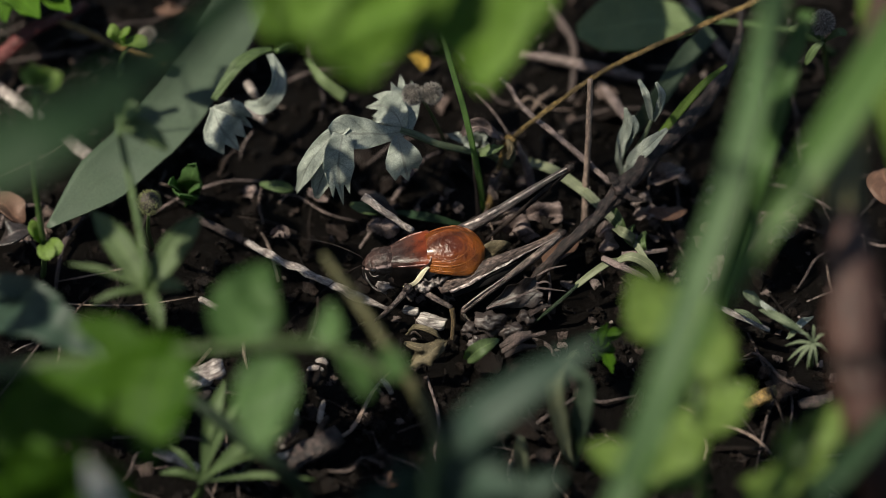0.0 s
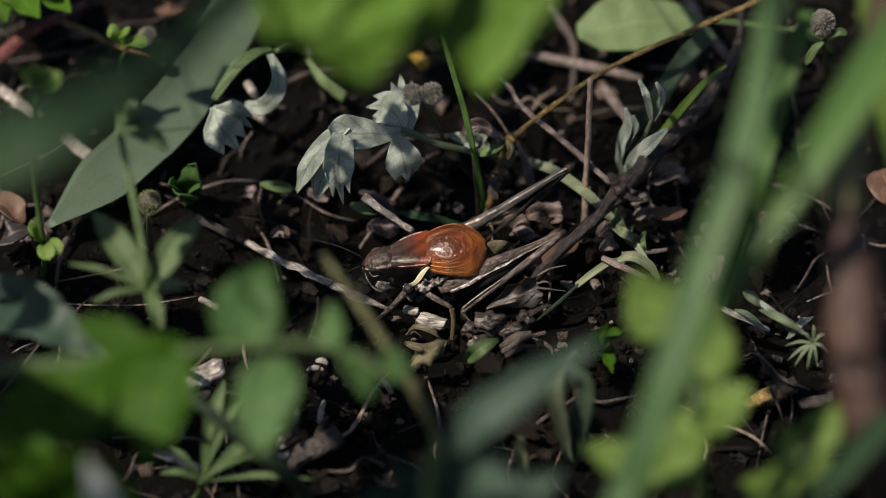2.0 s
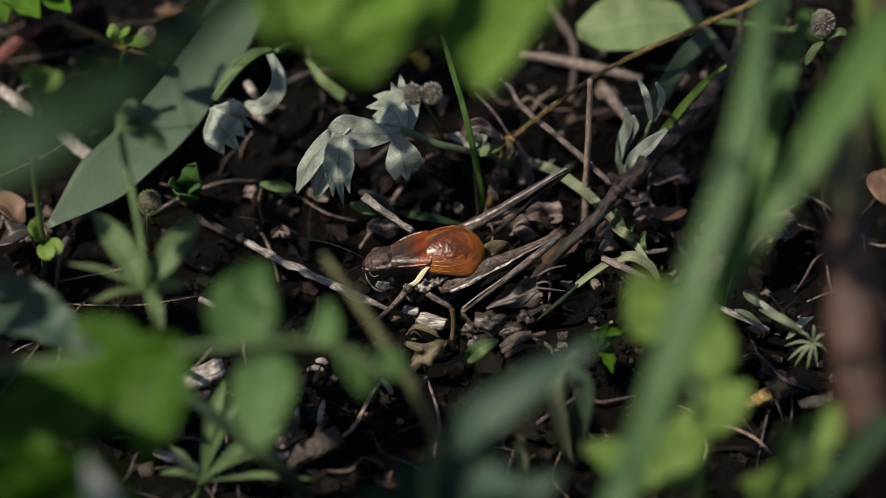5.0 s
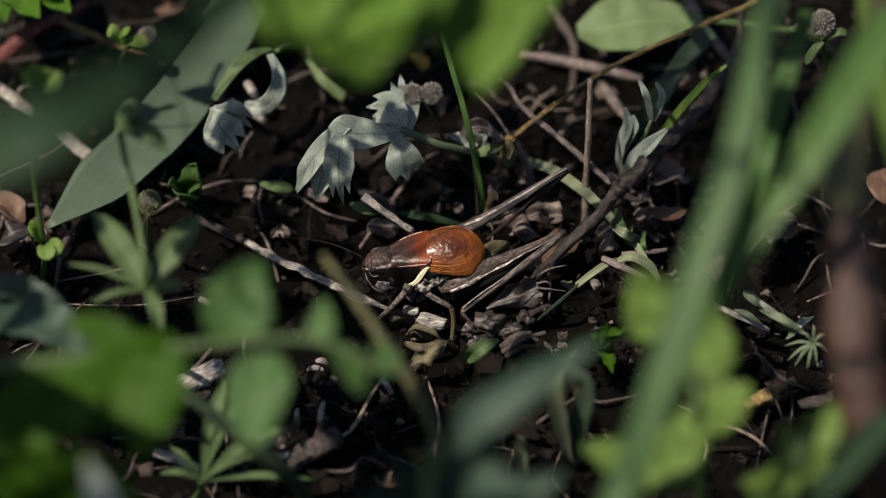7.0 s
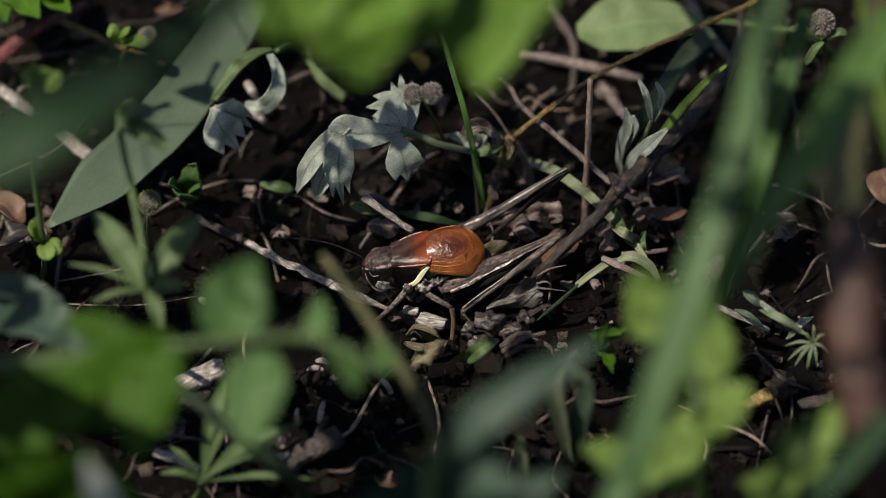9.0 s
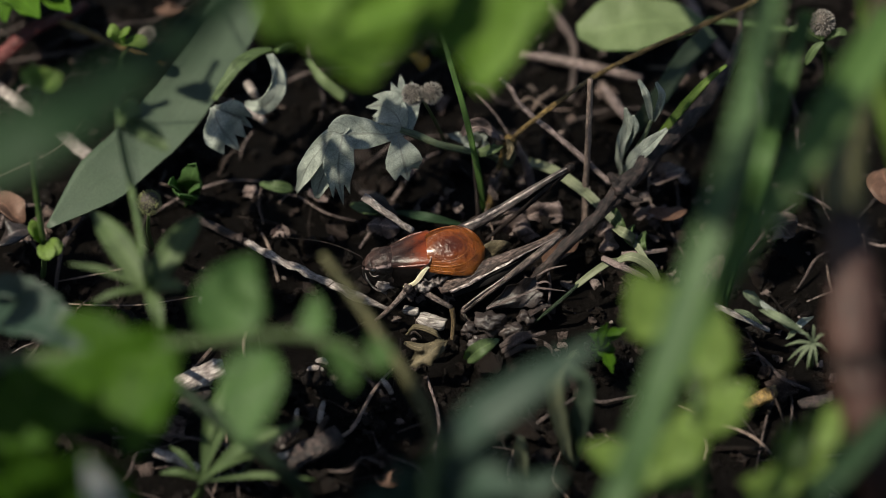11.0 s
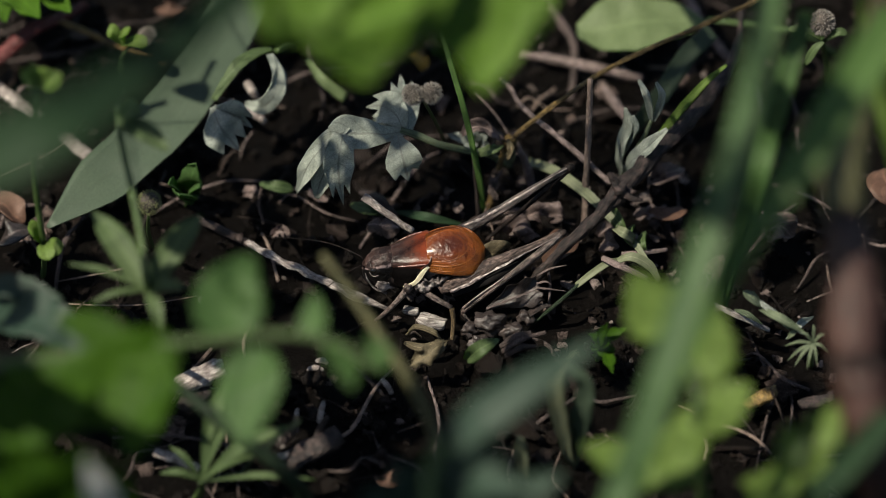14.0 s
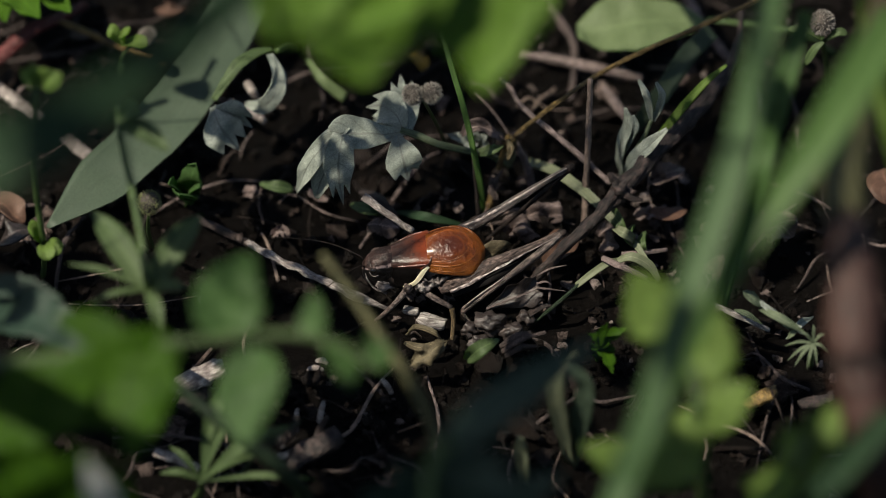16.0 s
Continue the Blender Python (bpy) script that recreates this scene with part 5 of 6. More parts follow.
# ---- unseen shrub and sprigs, added to throw shade into the view ----
shrub = root("unseen_shade_shrub", foot((95, 150, 0)), "unseen shrub added to shade the litter", "shrub")
part("stem", tube([foot((95, 150, 0)), (88, 142, 60), (70, 120, 120), (35, 80, 150), (0, 40, 158), (-40, 10, 156)], [2.4, 2.2, 1.9, 1.5, 1.2, 0.8], 30, 8, 0.1), CANE, shrub)
part("twig", tube([(35, 80, 150), (10, 30, 146), (-5, -20, 150), (-10, -60, 150)], [1.2, 1.0, 0.8, 0.5], 20, 7, 0.1), CANE, shrub)
part("twig", tube([(70, 120, 120), (55, 60, 130), (45, 10, 140), (42, -40, 146)], [1.4, 1.1, 0.9, 0.5], 20, 7, 0.1), CANE, shrub)
# Places in the camera's view that each get a leaf's shade.
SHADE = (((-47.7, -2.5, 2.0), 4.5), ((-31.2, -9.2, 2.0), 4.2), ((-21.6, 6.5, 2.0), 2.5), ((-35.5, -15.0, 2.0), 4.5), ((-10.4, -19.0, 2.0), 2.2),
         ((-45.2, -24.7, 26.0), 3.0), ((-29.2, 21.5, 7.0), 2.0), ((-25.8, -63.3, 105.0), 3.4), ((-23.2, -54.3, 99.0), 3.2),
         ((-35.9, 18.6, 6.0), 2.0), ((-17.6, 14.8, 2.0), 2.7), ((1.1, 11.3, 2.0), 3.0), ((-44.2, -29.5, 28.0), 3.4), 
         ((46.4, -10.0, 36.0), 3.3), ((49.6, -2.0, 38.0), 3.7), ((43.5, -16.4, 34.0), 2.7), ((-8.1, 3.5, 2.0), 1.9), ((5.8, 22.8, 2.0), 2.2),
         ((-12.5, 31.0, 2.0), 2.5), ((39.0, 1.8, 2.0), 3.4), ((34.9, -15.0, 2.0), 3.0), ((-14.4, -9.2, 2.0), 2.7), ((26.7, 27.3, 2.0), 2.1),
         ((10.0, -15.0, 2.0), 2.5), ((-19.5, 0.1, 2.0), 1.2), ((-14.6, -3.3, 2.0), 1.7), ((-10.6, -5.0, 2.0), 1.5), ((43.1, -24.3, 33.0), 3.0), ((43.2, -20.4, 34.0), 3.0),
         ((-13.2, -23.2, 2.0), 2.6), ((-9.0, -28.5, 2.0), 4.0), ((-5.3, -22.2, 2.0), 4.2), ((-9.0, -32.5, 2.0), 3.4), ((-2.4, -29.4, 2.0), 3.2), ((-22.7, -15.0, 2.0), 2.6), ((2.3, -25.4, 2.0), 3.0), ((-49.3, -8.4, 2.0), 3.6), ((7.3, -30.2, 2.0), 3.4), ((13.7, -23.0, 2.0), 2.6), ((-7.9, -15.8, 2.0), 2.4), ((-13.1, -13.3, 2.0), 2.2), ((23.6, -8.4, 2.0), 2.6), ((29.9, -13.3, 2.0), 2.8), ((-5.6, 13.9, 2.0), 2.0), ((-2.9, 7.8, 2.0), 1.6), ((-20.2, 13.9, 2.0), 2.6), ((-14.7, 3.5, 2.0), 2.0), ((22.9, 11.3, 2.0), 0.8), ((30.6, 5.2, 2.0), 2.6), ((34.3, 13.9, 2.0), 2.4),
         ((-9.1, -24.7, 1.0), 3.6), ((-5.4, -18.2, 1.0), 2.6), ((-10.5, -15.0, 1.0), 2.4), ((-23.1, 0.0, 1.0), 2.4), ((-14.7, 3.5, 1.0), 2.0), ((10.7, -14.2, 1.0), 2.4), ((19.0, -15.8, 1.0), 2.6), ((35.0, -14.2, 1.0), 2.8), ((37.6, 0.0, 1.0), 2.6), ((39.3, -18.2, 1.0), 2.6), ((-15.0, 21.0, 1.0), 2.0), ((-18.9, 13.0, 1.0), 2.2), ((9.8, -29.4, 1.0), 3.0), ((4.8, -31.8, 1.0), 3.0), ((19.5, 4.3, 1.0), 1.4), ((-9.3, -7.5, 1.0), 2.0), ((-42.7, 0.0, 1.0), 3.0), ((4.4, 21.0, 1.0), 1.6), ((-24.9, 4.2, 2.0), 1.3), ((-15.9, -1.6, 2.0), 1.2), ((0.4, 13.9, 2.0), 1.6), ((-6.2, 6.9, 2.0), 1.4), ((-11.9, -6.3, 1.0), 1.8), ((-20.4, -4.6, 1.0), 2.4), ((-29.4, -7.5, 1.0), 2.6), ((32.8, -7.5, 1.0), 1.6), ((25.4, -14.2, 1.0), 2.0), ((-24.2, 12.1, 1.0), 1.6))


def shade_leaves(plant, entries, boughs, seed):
    """Unseen leaves high up-sun, added to shade given places; stalks from the nearest bough."""
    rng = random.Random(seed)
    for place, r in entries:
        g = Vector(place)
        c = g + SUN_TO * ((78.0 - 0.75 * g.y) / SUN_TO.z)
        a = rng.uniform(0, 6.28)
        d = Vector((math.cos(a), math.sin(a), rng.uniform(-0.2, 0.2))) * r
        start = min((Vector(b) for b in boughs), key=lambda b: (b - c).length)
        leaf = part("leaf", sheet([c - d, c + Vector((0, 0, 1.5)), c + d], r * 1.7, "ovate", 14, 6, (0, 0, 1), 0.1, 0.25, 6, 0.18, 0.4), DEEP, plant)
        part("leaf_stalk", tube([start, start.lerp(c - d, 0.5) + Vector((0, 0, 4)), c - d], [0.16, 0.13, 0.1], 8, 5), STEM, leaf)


def sprig(base, tip, entries, label, seed):
    ob = root("unseen_shade_sprig", foot((*base, 0)), label, "shrub", "sprigs overhead")
    mid = (base[0] * 0.7 + tip[0] * 0.3, base[1] * 0.7 + tip[1] * 0.3, tip[2] * 0.75)
    part("stem", tube([foot((*base, 0)), mid, tip], [1.4, 1.1, 0.6], 16, 7, 0.1), CANE, ob)
    shade_leaves(ob, entries, [mid, tip], seed)
    return ob


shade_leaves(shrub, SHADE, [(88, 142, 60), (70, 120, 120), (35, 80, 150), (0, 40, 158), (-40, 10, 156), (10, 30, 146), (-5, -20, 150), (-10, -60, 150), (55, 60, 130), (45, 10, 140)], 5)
sprig_far = sprig((20, 150), (-12, 70, 70), (((22.1, 34.2, 5.0), 6.0), ((16.6, 31.9, 5.0), 4.0), ((43.8, 20.7, 20.0), 3.0)), "unseen sprig added to shade the round leaf", 1)
sprig_right = sprig((60, 160), (30, 80, 100), (((29.7, -55.3, 72.3), 2.8), ((31.7, -52.8, 74.0), 3.0), ((33.7, -50.5, 75.6), 3.0), ((35.8, -47.7, 77.0), 3.0), ((38.0, -44.5, 78.4), 3.0)), "unseen swaying sprig added to shade grass", 2)
sprig_left = sprig((-130, 140), (-85, 70, 80), (((-36.7, -18.0, 27.0), 3.2), ((-17.6, 12.6, 10.0), 3.4), ((-5.5, 3.9, 9.0), 1.6)), "unseen swaying sprig added to shade the leaves", 3)
sprig_low = sprig((-150, 20), (-95, -50, 150), (((5.1, -68.2, 62.0), 6.6), ((10.8, -63.4, 62.0), 5.7), ((0.6, -71.4, 60.0), 6.6), ((-17.2, -66.4, 61.0), 4.9), ((20.4, -61.4, 46.0), 5.7), ((24.4, -60.0, 46.0), 4.1), ((35.3, -62.2, 48.0), 4.9), ((-1.4, -60.3, 40.0), 6.6), ((-13.8, -33.9, 10.0), 5.7), ((-26.3, -66.9, 55.0), 4.9)), "unseen swaying sprig added to shade the low herbs", 4)
# Unseen twigs, added for stripes of shade on leaf and blade.
for line in (((-11.8, 10.8, 14.0), (-12.7, 6.1, 12.0), (-12.5, 2.5, 8.0)), ((-26.4, 26.4, 7.0), (-27.5, 23.7, 7.0), (-28.9, 21.5, 7.0)), ((-31.5, 20.1, 6.0), (-33.8, 19.2, 6.0), (-35.9, 18.6, 6.0))):
    part("twig", tube([Vector(p) + SUN_TO * 70 for p in line], [0.35, 0.3, 0.25], 10, 6), CANE, shrub)


# ---- litter ----
def litter(name, count, area, size, kind, mat, seed, label, category, lift=0.3):
    rng, s = random.Random(seed), Shape()
    for i in range(count):
        x, y = rng.uniform(*area[0]), rng.uniform(*area[1])
        k = rng.uniform(*size)
        z = ground_z(x, y) + lift * rng.random() * k
        turn = Euler((rng.gauss(0, 0.35), rng.gauss(0, 0.35), rng.uniform(0, 6.28))).to_matrix()
        if kind == "flake":
            a = sheet([Vector((-k / 2, 0, 0)), Vector((0, rng.uniform(-0.2, 0.2) * k, rng.uniform(0, 0.3) * k)), Vector((k / 2, 0, 0))], k * rng.uniform(0.35, 0.9), rng.choice(["ovate", "tongue", "lance", "strap"]), 6, 4, (0, 0, 1), rng.uniform(-0.3, 0.5), 0.15, 0, 0, 1.6, 0, i, 0, 1.3)
        elif kind == "stick":
            a = tube([Vector((-k, 0, 0)), Vector((0, rng.uniform(-0.15, 0.15) * k, 0.1 * k)), Vector((k, 0, 0))], [k * 0.05, k * 0.06, k * 0.04], 6, 5, 0.4, 1.0, i)
        else:
            a = ball((0, 0, 0), (k * 0.5, k * rng.uniform(0.3, 0.5), k * rng.uniform(0.22, 0.4)), 6, 8, 1.5, i)
        a.v = [tuple(turn @ Vector(v) + Vector((x, y, z))) for v in a.v]
        s.add(a)
    ob = new(name, mesh_of(name, s, mat, (0, 0, 0), kind != "clod"))
    tagged(ob, label, category, "", "stuff")


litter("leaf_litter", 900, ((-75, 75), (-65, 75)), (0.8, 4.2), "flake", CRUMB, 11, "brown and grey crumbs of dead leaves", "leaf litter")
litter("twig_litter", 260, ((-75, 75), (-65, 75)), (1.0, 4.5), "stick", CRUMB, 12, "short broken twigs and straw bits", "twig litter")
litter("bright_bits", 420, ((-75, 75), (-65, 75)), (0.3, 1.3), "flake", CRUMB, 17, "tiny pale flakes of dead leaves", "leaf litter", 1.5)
litter("pale_bits", 120, ((-6, 32), (-14, 14)), (0.4, 2.0), "flake", BRIGHT_CRUMB, 21, "pale torn bits of dead leaves", "leaf litter", 1.6)
litter("pale_bits", 45, ((-40, 5), (-24, 6)), (0.4, 1.6), "flake", BRIGHT_CRUMB, 22, "pale torn bits of dead leaves", "leaf litter", 1.6)
litter("pale_bits", 22, ((-50, -5), (-55, -20)), (0.4, 2.2), "flake", BRIGHT_CRUMB, 23, "pale torn bits of dead leaves", "leaf litter", 1.6)
litter("pale_bits", 70, ((15, 60), (-40, 20)), (0.4, 2.0), "flake", BRIGHT_CRUMB, 24, "pale torn bits of dead leaves", "leaf litter", 1.6)
litter("pale_bits", 60, ((0, 60), (14, 50)), (0.4, 2.2), "flake", BRIGHT_CRUMB, 25, "pale torn bits of dead leaves", "leaf litter", 1.6)
litter("straw_bits", 60, ((-50, 55), (-50, 40)), (0.8, 3.0), "stick", BRIGHT_CRUMB, 26, "short pale straw bits", "twig litter", 1.2)
rng_roots = random.Random(31)
for i in range(120):
    k, a, thin = rng_roots.uniform(5.0, 18.0), rng_roots.uniform(0, 6.28), rng_roots.uniform(0.09, 0.24)
    o = Vector((rng_roots.uniform(-56, 58), rng_roots.uniform(-48, 52), 0))
    line = []
    for v in (-0.5, -0.17, 0.17, 0.5):
        p = o + Vector((math.cos(a), math.sin(a), 0)) * k * v + Vector((rng_roots.uniform(-0.12, 0.12), rng_roots.uniform(-0.12, 0.12), 0)) * k
        p.z = ground_z(p.x, p.y) + (0.3 if abs(v) > 0.4 else rng_roots.uniform(0.4, 2.2))
        line.append(p)
    thing("rootlet", tube(line, [thin, thin * 1.1, thin, thin * 0.5], 14, 6, 0.5, 0.8, i), rng_roots.choice([BARK, TWIG_DARK, TWIG_DARK, TWIG, TAN]), line[0], "thin dry rootlet lying across the litter", "rootlet", "rootlets in the litter")
litter("soil_crumbs", 3600, ((-66, 66), (-56, 70)), (0.3, 1.7), "clod", CLOD, 13, "earth crumbs of many sizes, darkened for shade", "soil crumbs")



# ---- the bush cricket ----
def chitin(name, dark, light, rough, scale=700.0, spec=0.5, lo=0.4, hi=0.65):
    m, nt, b = material(name)
    spots, fine = grain(nt, scale, 5.0, 0.6), grain(nt, 4200.0, 3.0)
    link(nt, ramp(nt, spots, [(lo, dark), (hi, light)]), b.inputs["Base Color"])
    b.inputs["Roughness"].default_value = rough
    b.inputs["Specular IOR Level"].default_value = spec
    bump(nt, b, math_node(nt, "ADD", spots, math_node(nt, "MULTIPLY", fine, 0.5)), 0.6, 0.0002)
    return m


def wing_material():
    """Leathery orange wing cover: dark red in the middle, amber towards its border, with bowed ribs and a fine net."""
    m, nt, b = material("orange wing cover")
    uv = nt.nodes.new("ShaderNodeUVMap").outputs[0]
    sep = nt.nodes.new("ShaderNodeSeparateXYZ")
    link(nt, uv, sep.inputs[0])
    blot, warp = grain(nt, 900.0, 5.0, 0.7), grain(nt, 3.0, 2.0, 0.5, uv)
    du = math_node(nt, "SUBTRACT", sep.outputs[0], 0.40)
    dv = math_node(nt, "MULTIPLY", math_node(nt, "SUBTRACT", sep.outputs[1], 0.36), 0.85)
    far = math_node(nt, "SQRT", math_node(nt, "ADD", math_node(nt, "MULTIPLY", du, du), math_node(nt, "MULTIPLY", dv, dv)))
    far = math_node(nt, "ADD", far, math_node(nt, "MULTIPLY", math_node(nt, "SUBTRACT", warp, 0.5), 0.20))
    ring = math_node(nt, "POWER", math_node(nt, "ABSOLUTE", math_node(nt, "SINE", math_node(nt, "MULTIPLY", far, 21.0))), 3.0)
    ring = math_node(nt, "MULTIPLY", ring, ramp(nt, far, [(0.14, (0.0, 0.0, 0.0)), (0.30, (0.7, 0.7, 0.7)), (0.50, (0.25, 0.25, 0.25))]))
    mp = node(nt, "ShaderNodeMapping", Scale=(30.0, 20.0, 1.0))
    link(nt, uv, mp.inputs["Vector"])
    net = nt.nodes.new("ShaderNodeTexVoronoi")
    net.feature = "DISTANCE_TO_EDGE"
    net.inputs["Scale"].default_value = 1.5
    link(nt, mp.outputs[0], net.inputs["Vector"])
    cell = math_node(nt, "SUBTRACT", 1.0, math_node(nt, "MINIMUM", math_node(nt, "MULTIPLY", net.outputs["Distance"], 3.0), 1.0))
    cell = math_node(nt, "MULTIPLY", cell, ramp(nt, far, [(0.22, (0.12, 0.12, 0.12)), (0.48, (0.8, 0.8, 0.8))]))
    tone = math_node(nt, "ADD", far, math_node(nt, "MULTIPLY", math_node(nt, "SUBTRACT", blot, 0.5), 0.45))
    col = ramp(nt, tone, [(0.04, (0.042, 0.010, 0.005)), (0.24, (0.080, 0.017, 0.004)), (0.42, (0.145, 0.034, 0.004)), (0.58, (0.28, 0.080, 0.008))])
    raised = math_node(nt, "MAXIMUM", math_node(nt, "MULTIPLY", cell, 0.6), math_node(nt, "MULTIPLY", ring, 0.8))
    link(nt, blend(nt, math_node(nt, "MULTIPLY", raised, 0.30), col, (0.40, 0.125, 0.018)), b.inputs["Base Color"])
    b.inputs["Roughness"].default_value = 0.30
    b.inputs["Specular IOR Level"].default_value = 0.34
    b.inputs["Coat Weight"].default_value = 0.2
    b.inputs["Coat Roughness"].default_value = 0.2
    nrm = bump(nt, b, math_node(nt, "ADD", raised, math_node(nt, "MULTIPLY", grain(nt, 1300.0, 3.0, 0.5), 1.8)), 0.85, 0.0002)
    tr = nt.nodes.new("ShaderNodeBsdfTranslucent")
    tr.inputs["Color"].default_value = (0.8, 0.22, 0.03, 1)
    link(nt, nrm, tr.inputs["Normal"])
    mix = nt.nodes.new("ShaderNodeMixShader")
    mix.inputs[0].default_value = 0.10
    link(nt, b.outputs[0], mix.inputs[1])
    link(nt, tr.outputs[0], mix.inputs[2])
    link(nt, mix.outputs[0], nt.nodes["Material Output"].inputs["Surface"])
    return m


def saddle_material():
    """The saddle behind the head: red-brown above, black on its flanks."""
    m, nt, b = material("red-brown saddle with black flanks")
    uv = nt.nodes.new("ShaderNodeUVMap").outputs[0]
    sep = nt.nodes.new("ShaderNodeSeparateXYZ")
    link(nt, uv, sep.inputs[0])
    blot = grain(nt, 520.0, 5.0)
    side = math_node(nt, "ABSOLUTE", math_node(nt, "SUBTRACT", sep.outputs[0], 0.5))
    edge = math_node(nt, "ADD", side, math_node(nt, "MULTIPLY", math_node(nt, "SUBTRACT", blot, 0.5), 0.10))
    edge = math_node(nt, "ADD", edge, math_node(nt, "MULTIPLY", sep.outputs[1], 0.02))
    marks = grain(nt, 1500.0, 4.0, 0.7)
    lean = math_node(nt, "ADD", sep.outputs[1], math_node(nt, "MULTIPLY", math_node(nt, "SUBTRACT", blot, 0.5), 0.55))
    front = ramp(nt, lean, [(0.0, (0.125, 0.025, 0.009)), (0.28, (0.095, 0.019, 0.007)), (0.48, (0.045, 0.016, 0.010)), (0.75, (0.025, 0.015, 0.013))])
    front = blend(nt, ramp(nt, math_node(nt, "MULTIPLY", marks, math_node(nt, "ADD", sep.outputs[1], 0.35)), [(0.62, (0, 0, 0)), (0.8, (0.6, 0.6, 0.6))]), front, (0.09, 0.05, 0.042))
    dabs = grain(nt, 1000.0, 5.0, 0.7)
    front = blend(nt, ramp(nt, math_node(nt, "ADD", dabs, math_node(nt, "MULTIPLY", sep.outputs[1], 0.16)), [(0.60, (0, 0, 0)), (0.70, (0.8, 0.8, 0.8))]), front, (0.020, 0.008, 0.006))
    flank = ramp(nt, edge, [(0.235, (1, 1, 1)), (0.262, (0, 0, 0))])
    link(nt, blend(nt, flank, (0.0035, 0.003, 0.003), front), b.inputs["Base Color"])
    b.inputs["Roughness"].default_value = 0.30
    link(nt, ramp(nt, edge, [(0.235, (0.2, 0.2, 0.2)), (0.262, (0.04, 0.04, 0.04))]), b.inputs["Specular IOR Level"])
    bump(nt, b, math_node(nt, "ADD", blot, math_node(nt, "MULTIPLY", marks, 0.4)), 0.5, 0.0003)
    return m


def head_material():
    """Mottled brown crown, black band through the eye, grey and black face."""
    m, nt, b = material("mottled head")
    uv = nt.nodes.new("ShaderNodeUVMap").outputs[0]
    sep = nt.nodes.new("ShaderNodeSeparateXYZ")
    link(nt, uv, sep.inputs[0])
    spots = grain(nt, 1300.0, 5.0)
    crown = ramp(nt, spots, [(0.42, (0.014, 0.008, 0.007)), (0.55, (0.034, 0.019, 0.016)), (0.68, (0.075, 0.050, 0.045))])
    face = ramp(nt, spots, [(0.52, (0.005, 0.004, 0.004)), (0.64, (0.12, 0.10, 0.095))])
    turn = math_node(nt, "ABSOLUTE", math_node(nt, "SUBTRACT", sep.outputs[0], 0.25))
    turn = math_node(nt, "MINIMUM", turn, math_node(nt, "SUBTRACT", 1.0, turn))
    down = math_node(nt, "ADD", turn, math_node(nt, "MULTIPLY", math_node(nt, "SUBTRACT", spots, 0.5), 0.10))
    low_part = ramp(nt, down, [(0.27, (0, 0, 0)), (0.31, (1, 1, 1))])
    top_part = ramp(nt, down, [(0.115, (1, 1, 1)), (0.14, (0, 0, 0))])
    col = blend(nt, low_part, (0.006, 0.005, 0.005), face)
    seam = ramp(nt, down, [(0.105, (0, 0, 0)), (0.125, (0.8, 0.8, 0.8)), (0.145, (0.8, 0.8, 0.8)), (0.16, (0, 0, 0))])
    patchy = ramp(nt, grain(nt, 900.0, 3.0), [(0.45, (0, 0, 0)), (0.55, (1, 1, 1))])
    col = blend(nt, top_part, col, crown)
    link(nt, blend(nt, math_node(nt, "MULTIPLY", seam, patchy), col, (0.30, 0.22, 0.21)), b.inputs["Base Color"])
    b.inputs["Roughness"].default_value = 0.36
    b.inputs["Specular IOR Level"].default_value = 0.25
    bump(nt, b, spots, 0.8, 0.0004)
    return m


WING = wing_material()
SADDLE = saddle_material()
VEIN = chitin("glossy amber vein", (0.13, 0.036, 0.006), (0.32, 0.105, 0.018), 0.32, 900.0, 0.4)
RIM = chitin("dark red rim", (0.035, 0.010, 0.006), (0.12, 0.03, 0.012), 0.3, 900.0, 0.5)
KEEL = chitin("pink keel with painted highlight", (0.10, 0.036, 0.028), (0.40, 0.24, 0.21), 0.26, 1100.0, 0.5)
CREAM = chitin("cream saddle margin", (0.46, 0.41, 0.28), (0.66, 0.60, 0.44), 0.5)
HEAD = head_material()
JAW = chitin("mottled dark jaw", (0.005, 0.004, 0.004), (0.11, 0.085, 0.078), 0.30, 1300.0, 0.4, 0.56, 0.70)
EYE = chitin("black glossy eye", (0.004, 0.004, 0.004), (0.010, 0.009, 0.009), 0.12)
BELLY = chitin("brown abdomen", (0.035, 0.022, 0.015), (0.17, 0.11, 0.075), 0.5)
LEG = fibre_material("streaked grey-brown leg", (0.006, 0.004, 0.004), (0.30, 0.22, 0.195), 0.36, 7.0, 2.0, 0.5)
LEG_OLD = chitin("mottled grey-brown hip", (0.006, 0.005, 0.005), (0.17, 0.142, 0.135), 0.36, 1900.0, 0.45, 0.46, 0.62)
LEG_DARK = chitin("blackish leg underside", (0.005, 0.004, 0.004), (0.030, 0.022, 0.020), 0.55, 900.0, 0.12)
BROWN_LEG = fibre_material("brown streaked thigh", (0.016, 0.010, 0.009), (0.26, 0.185, 0.16), 0.45, 9.0, 3.0, 0.3)
THIGH = fibre_material("dark mauve-brown thigh", (0.010, 0.007, 0.007), (0.15, 0.11, 0.102), 0.36, 7.0, 2.0, 0.5)
OCHRE_LEG = fibre_material("ochre shin", (0.03, 0.02, 0.01), (0.24, 0.17, 0.09), 0.5, 6.0, 2.0, 0.25)
BLACK = chitin("black thigh underside and shade", (0.002, 0.002, 0.002), (0.006, 0.005, 0.005), 0.6, 900.0, 0.08)
CHEEK = chitin("lilac-grey cheek", (0.05, 0.042, 0.04), (0.26, 0.225, 0.22), 0.42, 1300.0, 0.3, 0.38, 0.56)
